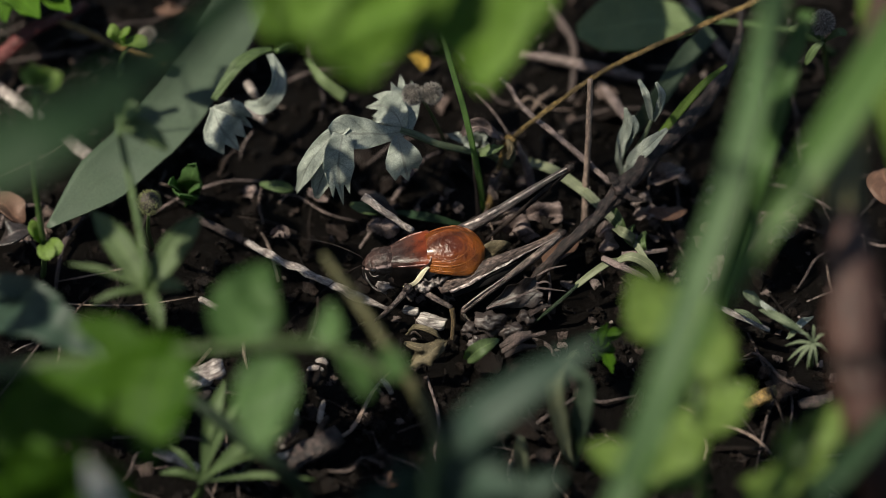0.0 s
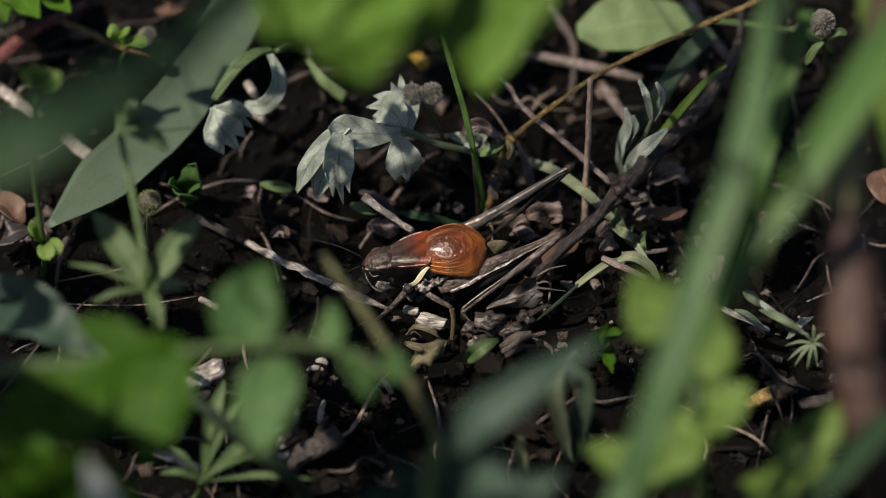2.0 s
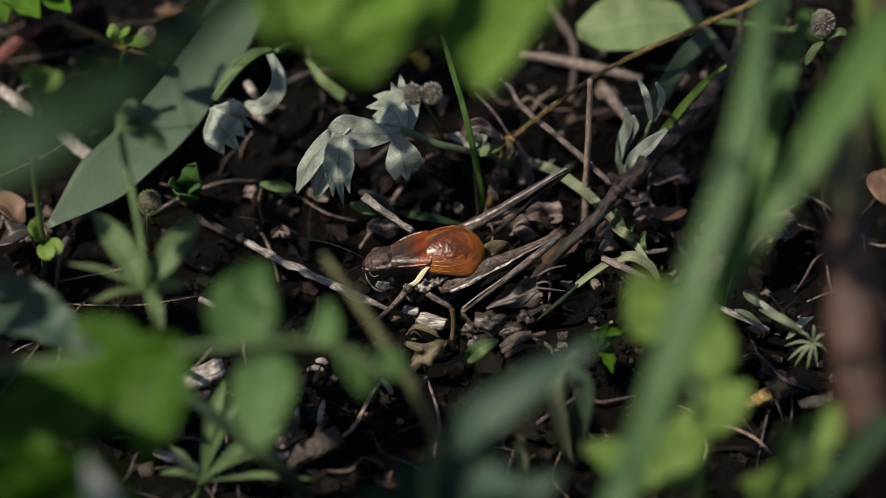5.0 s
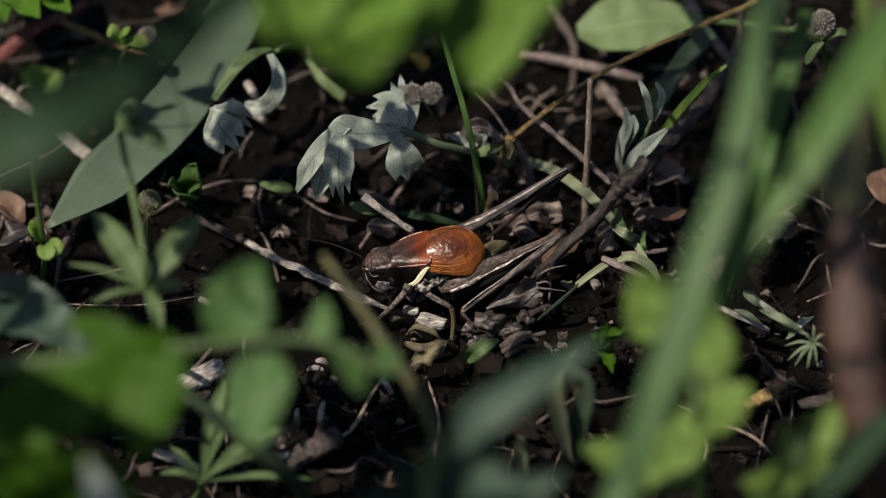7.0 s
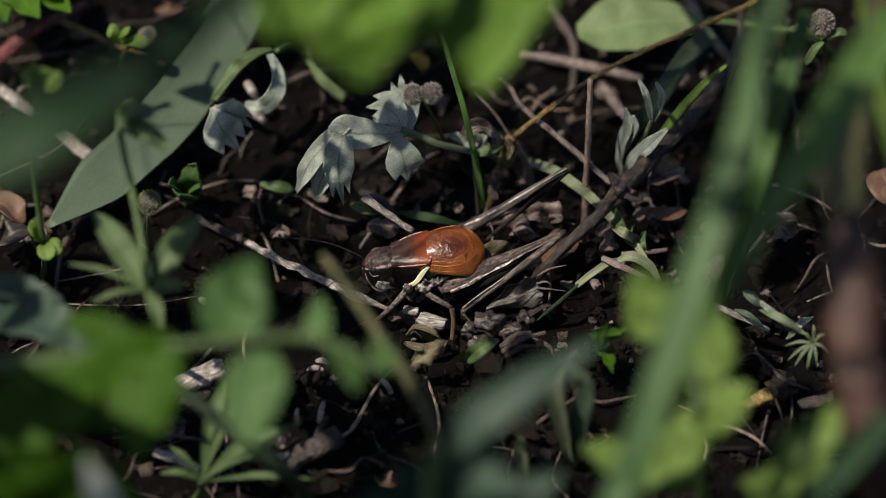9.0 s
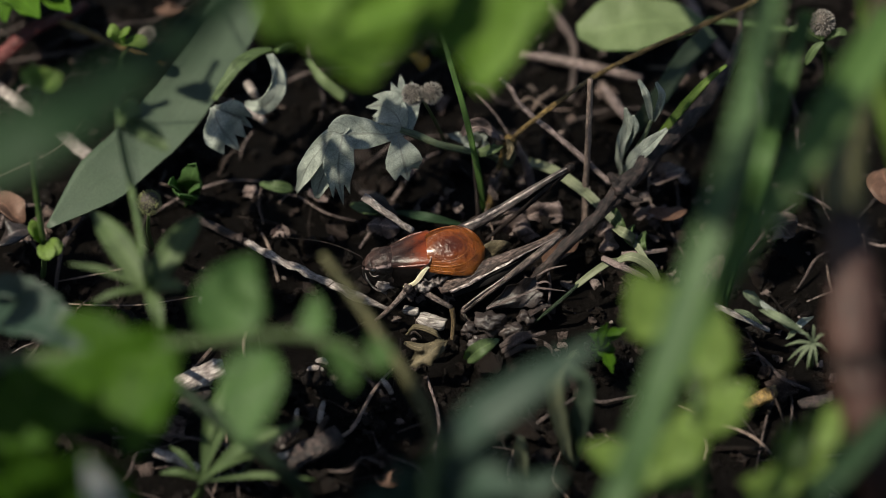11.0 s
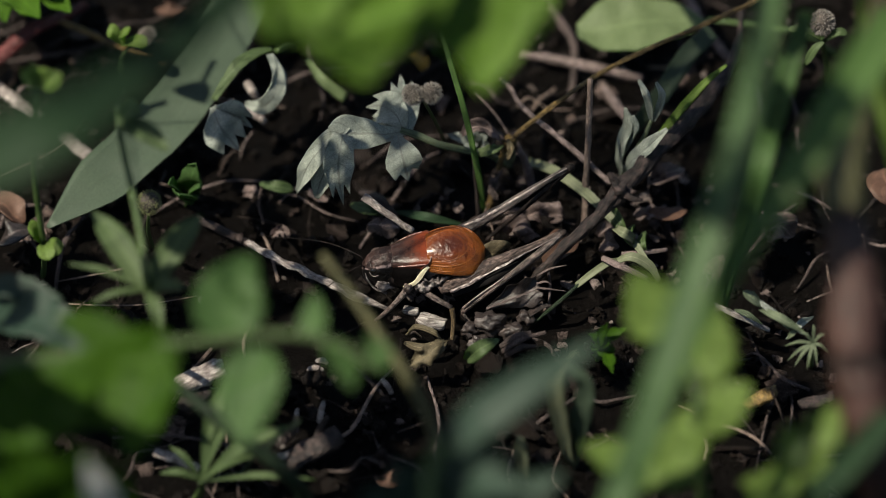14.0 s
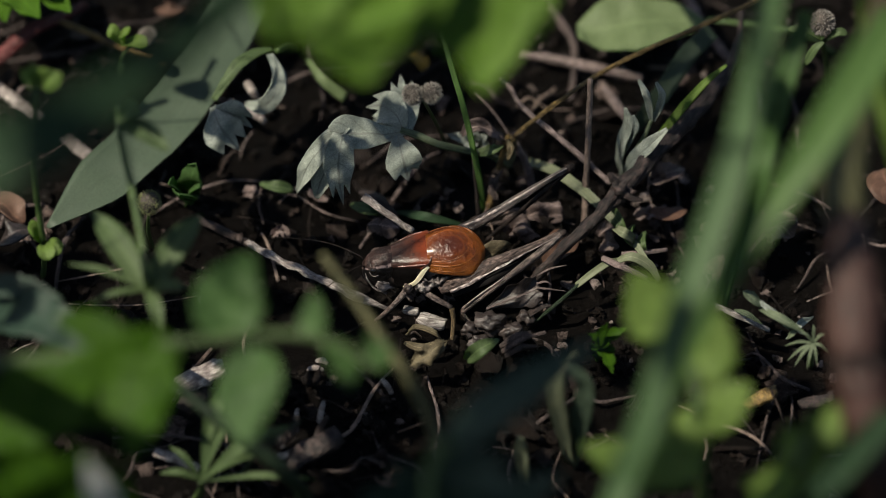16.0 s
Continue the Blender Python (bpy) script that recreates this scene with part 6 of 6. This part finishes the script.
LEG_PALE = chitin("pale leg ridge", (0.05, 0.036, 0.034), (0.42, 0.345, 0.325), 0.34, 1600.0)

cricket_foot = Vector((-1.7, -3.0, 8.5))
cricket_foot.z = ground_z(cricket_foot.x, cricket_foot.y)
BODY = Matrix.Translation((cricket_foot.x, cricket_foot.y, 0.0)) @ Matrix.Rotation(radians(185), 4, "Z")


def on_body(s):
    s.v = [tuple(BODY @ Vector(v)) for v in s.v]
    return s


def body_at(x, y, z):
    return BODY @ Vector((x, y, z))


def saddle():
    s, top, low, uvs = Shape(), [], [], []
    for i in range(17):
        v = i / 16
        x, hw = 4.4 * v, 2.5 - 0.93 * v + 0.15 * math.sin(math.pi * v)
        zt = 8.4 - 1.1 * v + 0.15 * math.sin(math.pi * v)
        drop = 0.85 + 0.2 * v
        zb = 4.3 - 0.7 * math.sin(math.pi * min(1, v * 1.2)) + 0.5 * v
        row, below, q = [], [], []
        for j in range(33):
            u = j / 32 * 2 - 1
            a = abs(u)
            sgn = 1 if u > 0 else -1
            if a < 0.5:
                t = a / 0.5
                y, z, dx = hw * (math.sin(t * math.pi / 2) ** 0.9), zt - drop * t ** 2.6, 0.75 * t ** 3 * (1 - v)
            else:
                t = (a - 0.5) / 0.5
                y, z, dx = hw + (0.35 - 0.25 * v) * math.sin(t * math.pi * 0.8), zt - drop - (zt - drop - zb) * t, (0.75 * (1 - v)) + (1.9 * t ** 0.9 + 0.35 * math.sin(t * 2 * math.pi)) * (1 - v) ** 0.7
            p = Vector((x + dx - 1.0 * (1 - a) * (1 - v) * 0.5, sgn * y, z))
            row.append(p)
            below.append(p * 1.0 - Vector((0, sgn * 0.15 * a, 0.15 * (1 - a))))
            q.append((j / 32, v))
        top.append(row)
        low.append(below)
        uvs.append(q)
    rows = [a + b[::-1] + a[:1] for a, b in zip(top, low)]
    s.grid(rows, [q + q[::-1] + q[:1] for q in uvs])
    return s, top


def wing(side):
    """One wing cover: a domed shell; side 1 is the left one, which lies on top."""
    s, top, low, uvs = Shape(), [], [], []
    lift = 0.12 if side > 0 else 0.0
    for i in range(33):
        v = 1 - (1 - i / 32) ** 1.7
        w = 2.62 + 0.88 * math.sin(math.pi * min(1, v * 1.35) * 0.62)
        if v > 0.6:
            w *= max(0.02, 1 - ((v - 0.6) / 0.4) ** 2.4) ** 0.5
        x = 0.25 - 6.8 * v
        zt = 8.35 + 0.95 * math.sin(math.pi * min(1.0, 0.12 + v * 0.8)) - 1.5 * v ** 3 + lift
        zs = 5.9 - 0.3 * v
        row, below, q = [], [], []
        for j in range(21):
            u = j / 20
            phi = radians(-28 + 109 * u) * side
            y = w * math.sin(phi) * (1.02 if side > 0 else 1.0)
            z = zs + (zt - zs) * math.cos(phi) ** (1 if math.cos(phi) > 0 else 1)
            c = math.cos(phi)
            z = zs + (zt - zs) * (abs(c) ** 0.75 if c > 0 else -abs(c))
            p = Vector((x + 0.5 * (u - 0.5) ** 2 * (v - 0.5) * 2, y, z))
            row.append(p)
            below.append(p - Vector((0, 0.1 * math.sin(phi), 0.12)))
            q.append((u, v))
        top.append(row)
        low.append(below)
        uvs.append(q)
    if side < 0:
        top, low, uvs = [r[::-1] for r in top], [r[::-1] for r in low], [r[::-1] for r in uvs]
    rows = [a + b[::-1] + a[:1] for a, b in zip(top, low)]
    s.grid(rows, [q + q[::-1] + q[:1] for q in uvs])
    return s, top


def vein(top, path, radius):
    """A raised vein over a wing cover, along places u, v of its surface."""
    pts = []
    for u, v in path:
        i, j = 32 * (1 - (1 - v) ** (1 / 1.7)), 20 * u
        a, b = min(int(i), 31), min(int(j), 19)
        near, far = top[a][b].lerp(top[a][b + 1], j - b), top[a + 1][b].lerp(top[a + 1][b + 1], j - b)
        pts.append(near.lerp(far, i - a) + Vector((0, 0, 0.02)))
    return tube(pts, radius, 24, 6, 0.3)


def loft(stations, m=18, box=1.0):
    """A closed body from stations x, y, z, half breadth, half height; box below 1 squares its section."""
    def full(q):
        return math.copysign(abs(q) ** box, q)

    s, rows, uvs = Shape(), [], []
    for k, (x, y, z, a, b) in enumerate(stations):
        rows.append([Vector((x, y + a * full(math.cos(2 * math.pi * (j % m) / m)), z + b * full(math.sin(2 * math.pi * (j % m) / m)))) for j in range(m + 1)])
        uvs.append([(j / m, k / len(stations)) for j in range(m + 1)])
    s.grid(rows, uvs)
    return s


cricket = root("bush_cricket", cricket_foot, "dark bush cricket with orange wing covers on litter", "insect")
abd = []
for i in range(13):
    v = i / 12
    k = 1 - 0.07 * (i % 2)
    abd.append((1.5 - 10.2 * v, 0, 5.0 - 0.5 * v, (2.5 - 1.9 * v ** 2.2) * k, (2.2 - 1.7 * v ** 2.2) * k))
part("abdomen", on_body(loft(abd + [(-8.9, 0, 4.5, 0.05, 0.05)])), BELLY, cricket)
saddle_shape, saddle_rows = saddle()
pron = part("pronotum", on_body(saddle_shape), SADDLE, cricket, "red-brown saddle with black flanks")
part("rim", on_body(tube([p + Vector((0.02, 0, 0.03)) for p in saddle_rows[0][7:26]], [0.06, 0.12, 0.12, 0.12, 0.06], 32, 6)), RIM, pron, "dark glossy hind rim")
# The keel's pale pink holds its gloss highlight as well as its own tone.
for j in (9, 23):
    part("keel", on_body(tube([saddle_rows[i][j] + Vector((0, 0, 0.02)) for i in range(1, 14)], [0.08, 0.13, 0.12, 0.09, 0.04], 30, 6, 0.7, 1.0, j)), KEEL, pron, "side keel, pale pink with its highlight")
for sgn in (1, -1):
    line = [(0.15, 2.55, 7.5), (0.75, 2.78, 6.9), (1.25, 2.95, 6.1), (1.75, 2.98, 5.3), (2.45, 2.85, 4.6), (3.1, 2.7, 4.25)]
    s = sheet([(x, y * sgn, z) for x, y, z in line], [0.3, 0.5, 0.58, 0.48, 0.45, 0.3], "strap", 24, 4, (0.3, sgn, 0.25), -0.1, 0.12, 0, 0, 0.15)
    part("pale_margin", on_body(s), CREAM, pron, "cream-white stripe along the hind edge")
thorax = part("thorax", on_body(loft([(5.6, 0, 4.6, 1.2, 1.2), (4.5, 0, 4.3, 2.0, 2.0), (2.5, 0, 4.2, 2.4, 2.1), (0.5, 0, 4.4, 2.5, 2.2), (-1.0, 0, 4.6, 2.2, 1.9)])), LEG_DARK, cricket)
head = part("head", on_body(loft([(3.2, 0, 5.3, 1.5, 1.7), (4.2, 0, 5.2, 1.78, 2.2), (4.9, 0, 5.0, 1.78, 2.45), (5.7, 0, 4.8, 1.70, 2.4), (6.4, 0, 4.75, 1.55, 2.05), (6.9, 0, 4.7, 1.25, 1.65), (7.3, 0, 4.75, 0.9, 1.2), (7.55, 0, 4.8, 0.5, 0.75), (7.62, 0, 4.8, 0.1, 0.2)], 36, 0.68)), HEAD, cricket, "mottled black and brown head")
for sgn in (1, -1):
    part("eye", on_body(ball((6.3, 1.27 * sgn, 5.75), (0.5, 0.30, 0.5), 9, 12)), EYE, head, "black glossy eye")
    part("cheek", on_body(ball((5.05, 1.62 * sgn, 3.7), (1.05, 0.36, 0.95), 12, 16, 0.7, 2)), CHEEK, head, "pale grey cheek")
    part("feeler", tube([body_at(7.2, 0.5 * sgn, 5.6), body_at(8.2, 1.0 * sgn, 6.4), body_at(12, 3.5 * sgn, 6.0), body_at(19, 8.0 * sgn, 2.5)], [0.10, 0.06, 0.035, 0.02], 20, 6), LEG_DARK, head)
    part("palp", tube([body_at(5.2, 0.6 * sgn, 2.9), body_at(5.5, 0.9 * sgn, 2.0), body_at(4.9, 1.2 * sgn, 1.5)], [0.16, 0.15, 0.18], 8, 6), LEG, head)
# The glint under the eye is modelled as a pale strip.
part("eye_glint", on_body(tube([(6.85, 1.32, 5.75), (6.6, 1.6, 5.45), (6.2, 1.72, 5.4), (5.8, 1.72, 5.6)], [0.03, 0.06, 0.05, 0.02], 12, 6, 0.3)), CHEEK, head, "glint below the eye, built pale")
part("face_ridge", on_body(tube([(7.3, 1.0, 5.2), (7.05, 1.35, 4.4), (6.5, 1.6, 3.4), (5.8, 1.7, 2.75), (5.2, 1.65, 2.6)], [0.06, 0.09, 0.10, 0.09, 0.06], 14, 6, 0.4)), CHEEK, head, "pale ridge along the face")
part("jaw", on_body(ball((5.35, 0, 2.85), (0.7, 0.9, 0.8), 8, 10, 0.2, 5)), JAW, head)
VEINS = ((((0.82, 0.03), (0.83, 0.25), (0.78, 0.52), (0.62, 0.76), (0.36, 0.88)), [0.12, 0.14, 0.13, 0.10, 0.04]),
         (((0.73, 0.04), (0.74, 0.22), (0.68, 0.45), (0.54, 0.64), (0.34, 0.74)), [0.10, 0.12, 0.11, 0.08, 0.04]),
         (((0.93, 0.03), (0.94, 0.3), (0.90, 0.6), (0.80, 0.82)), [0.08, 0.09, 0.08, 0.04]))
WINGS = []
for side, nm in ((1, "left"), (-1, "right")):
    hinge = body_at(0.1, 1.2 * side, 8.1)
    shell, top = wing(side)
    s = on_body(shell)
    BASE_HOLD = Vector(hinge)
    ob = new("wing_cover", mesh_of("wing_cover", s, WING, hinge))
    ob.parent = cricket
    ob.location = (BASE_HOLD - BASE[cricket]) * MM
    tagged(ob, "rounded glossy orange wing cover")
    WINGS.append((ob, side))
    for path, r in VEINS:
        line = vein(top, [(u if side > 0 else 1 - u, v) for u, v in path], [0.5 * a for a in r])
        v_ob = new("vein", mesh_of("vein", on_body(line), VEIN, hinge))
        v_ob.parent = ob


def leg(name, pts, radius, mat, n=14, sides=8, lump=0.15):
    return part(name, tube(pts, radius, n, sides, lump), mat, cricket)


# hind legs, folded: a long thigh up to the knee and the shin back down
femur = leg("hind_femur", [(-0.3, -6.5, 4.4), (2.0, -5.9, 5.4), (5.4, -4.5, 6.6), (9.4, -3.4, 8.0), (13.5, -1.8, 9.0)], [0.5, 0.85, 0.75, 0.46, 0.36], BROWN_LEG, 24)
# Black strip for the thigh's dark underside and the shadow below it.
part("shade_stripe", tube([(1.0, -6.7, 3.9), (4.9, -5.6, 5.1), (9.4, -3.9, 6.9), (12.9, -2.4, 8.5)], [0.4, 0.6, 0.45, 0.3], 18, 6), BLACK, femur, "black underside and shade below the thigh")
part("ridge", tube([(0.8, -7.1, 4.9), (3.0, -6.5, 5.6), (5.5, -5.5, 6.6), (9.4, -4.0, 8.0), (12.9, -2.5, 9.1)], [0.20, 0.24, 0.15, 0.08, 0.05], 44, 6, 1.5), LEG_PALE, femur, "pale saw-edged ridge")
part("knee", ball((13.6, -1.8, 9.0), (0.6, 0.5, 0.5), 8, 10, 0.2), LEG_DARK, femur)
tibia = leg("hind_tibia", [(13.6, -1.8, 9.0), (10.7, -3.9, 7.6), (6.8, -5.6, 5.0), (2.2, -7.2, 1.4)], [0.44, 0.46, 0.42, 0.32], LEG, 26)
part("ridge", tube([(6.9, -5.7, 5.7), (5.6, -6.1, 4.7), (4.2, -6.5, 3.7), (2.2, -7.3, 2.2)], [0.05, 0.12, 0.15, 0.09], 18, 5, 0.4), LEG_PALE, tibia, "pale ridge")
s = Shape()
for i in range(14):
    t = 0.1 + 0.8 * i / 13
    p = Vector((13.6, -1.8, 9.0)).lerp(Vector((2.2, -7.2, 1.4)), t)
    s.add(tube([p, p + Vector((0.25, 0.1, 0.75))], [0.06, 0.02], 2, 4))
part("spines", s, LEG_PALE, tibia)
leg("hind_foot", [(2.2, -7.2, 1.4), (2.8, -7.9, 0.8), (3.9, -9.1, 0.4)], [0.22, 0.2, 0.14], LEG, 8)
femur2 = leg("hind_femur", [(1.0, 1.6, 5.0), (3.3, 1.5, 6.4), (7.5, 2.8, 8.6), (11.4, 4.3, 10.6), (14.6, 5.5, 12.0)], [0.55, 0.70, 0.56, 0.40, 0.34], THIGH, 24)
# The gloss along the far thigh is laid on as a pale strip.
part("highlight_line", tube([(2.4, 1.3, 6.7), (4.6, 1.6, 7.7), (7.5, 2.6, 9.1), (11.4, 4.1, 11.0), (14.2, 5.1, 12.3)], [0.12, 0.19, 0.16, 0.09, 0.05], 26, 6, 0.6), LEG_PALE, femur2, "highlight along the upper edge, built pale")
part("knee", ball((14.6, 5.4, 12.0), (0.58, 0.5, 0.5), 8, 10, 0.2), LEG_DARK, femur2)
leg("hind_tibia", [(14.6, 5.4, 12.0), (11.4, 4.2, 9.0), (7.6, 4.2, 4.0), (5.1, 3.9, 1.0)], [0.32, 0.30, 0.28, 0.22], LEG_DARK, 22)
leg("fore_femur", [(-4.0, -5.6, 4.0), (-4.6, -6.8, 4.0), (-5.8, -7.7, 3.0)], [0.36, 0.4, 0.3], LEG, 10)
leg("fore_tibia", [(-5.8, -7.7, 3.0), (-6.7, -7.8, 1.8), (-7.8, -7.9, 0.6)], [0.28, 0.25, 0.2], LEG, 10)
leg("fore_femur", [body_at(4.2, -2.0, 3.0), body_at(5.5, -4.0, 3.0), body_at(6.5, -5.0, 0.8)], [0.45, 0.45, 0.3], LEG, 10)
leg("middle_femur", [(-2.5, -5.7, 3.6), (-1.0, -7.6, 4.4), (1.0, -8.4, 3.6)], [0.34, 0.38, 0.28], LEG, 12)
leg("middle_tibia", [(1.0, -8.4, 3.6), (1.2, -9.3, 2.0), (1.0, -10.7, 0.6)], [0.32, 0.28, 0.22], OCHRE_LEG, 10)
leg("middle_femur", [body_at(1.5, -2.2, 3.0), body_at(1.0, -4.5, 4.2), body_at(0.0, -6.2, 0.8)], [0.45, 0.45, 0.3], LEG, 10)
part("coxa", ball((-1.7, -6.1, 5.0), (0.85, 0.5, 0.6), 18, 24, 1.6, 7), LEG_OLD, thorax, "wrinkled grey hip")
part("coxa", ball((-0.4, -5.8, 5.0), (0.8, 0.5, 0.7), 18, 24, 1.7, 3), LEG_OLD, thorax, "wrinkled grey hip")
part("coxa", ball((-4.0, -6.3, 4.6), (0.55, 0.5, 0.6), 8, 10, 0.5, 8), LEG, thorax, "wrinkled grey hip")



def motions():
    """The wing covers flick open at each chirp; the taller plants stir a little."""
    for ob, side in WINGS:
        rest = ob.location.copy()
        shut = pose(*rest)
        turn = Matrix.Rotation(radians(185), 4, "Z")
        flick = Matrix.Translation(rest) @ turn @ pose(0, 0, 0, -5 * side, 4, -5 * side) @ turn.inverted()
        rows = [(0, shut)]
        for a, b in ((2.0, 2.0), (3.7, 3.8), (11.3, 11.3), (15.5, 15.5)):
            rows += [(a - 0.067, shut), (a, flick)] + ([(b, flick)] if b > a else []) + [(b + 0.067, shut)]
        walk(ob, rows + [(16.0, shut)])


    def stir(ob, rows):
        x, y, z = ob.location
        walk(ob, [(t, pose(x, y, z, rx, ry, rz)) for t, rx, ry, rz in rows])

    stir(low, [(0, 0, 0.3, 0), (2, 0, 0.45, 0), (4, 0, 0.3, 0), (6.5, 0, -0.3, 0), (9, 0, -0.8, 0), (11.5, 0, -1.2, 0), (14, 0, -1.25, 0), (16, 0, -1.3, 0)])
    stir(near_blade2, [(0, 0, 0.6, 0), (1.0, 0, 0.45, 0), (1.5, 0, 0.15, 0), (2.0, 0, 0.55, 0), (2.5, 0, 0, 0), (3.5, 0, 0.35, 0), (4.0, 0, 0, 0), (7.0, 0, 0, 0), (12.0, 0, -0.05, 0), (16.0, 0, 0.1, 0)])
    stir(near_blade, [(0, 0, 0.2, 0), (2.0, 0, 0.25, 0), (4.0, 0, 0, 0), (9.0, 0, -0.1, 0), (16.0, 0, 0, 0)])
    stir(dark_blade, [(0, 0.2, 0, 0), (4.0, 0, 0, 0), (9.0, -0.1, 0, 0), (16.0, 0.15, 0, 0)])
    stir(shrub, [(0, 0.35, 0.30, 0), (2.0, 0.30, 0.34, 0), (4.0, 0.2, 0.2, 0), (7.0, 0, 0, 0), (9.0, -0.15, -0.2, 0), (12.5, -0.4, -0.4, 0), (14.0, -0.35, -0.45, 0), (16.0, -0.5, -0.5, 0)])

    # The unseen sprigs swing so that their shade comes and goes.
    stir(sprig_far, [(0, 0, 0, 0), (0.5, 0, -1.2, 0), (1.0, 0.5, -3.0, 0), (1.5, 1.0, -7.5, 0), (2.5, 2.0, -16.0, 0), (4.0, 2.5, -18.5, 0), (9.0, 2.5, -19.0, 0), (16.0, 2.5, -18.5, 0)])
    stir(sprig_right, [(0, 0, 12, 0), (1.2, 0, 10, 0), (1.5, 0, 4, 0), (2.0, 0, 7, 0), (2.5, 0, 2, 0), (3.2, 0, 5, 0), (4.0, 0, 1.6, 0), (6.5, 0, 1.6, 0), (7.5, 0, 2.2, 0), (9.0, 0, 0.2, 0), (12.0, 0, -0.3, 0), (15.5, 0, 0, 0), (15.7, 0, 4, 0), (15.9, 0, 11, 0), (16.0, 0, 12, 0)])
    stir(sprig_low, [(0, 9.5, 0, 0), (4.0, 9.8, 0, 0), (9.0, 9.5, 0, 0), (13.0, 9.2, 0, 0), (15.2, 8.5, 0, 0), (15.6, 4.5, 0, 0), (16.0, 0.5, 0, 0)])
    stir(sprig_left, [(0, 0, 0, 0), (2.0, 0, 0.2, 0), (4.0, 0, -0.1, 0), (6.5, 0, -0.8, 0), (8.0, 0, -1.5, 0), (8.5, 0, -2.6, 0), (9.2, 0, -4.6, 0), (11.5, 0, -5.2, 0), (13.0, 0, -5.0, 0), (16.0, 0, -5.4, 0)])


motions()
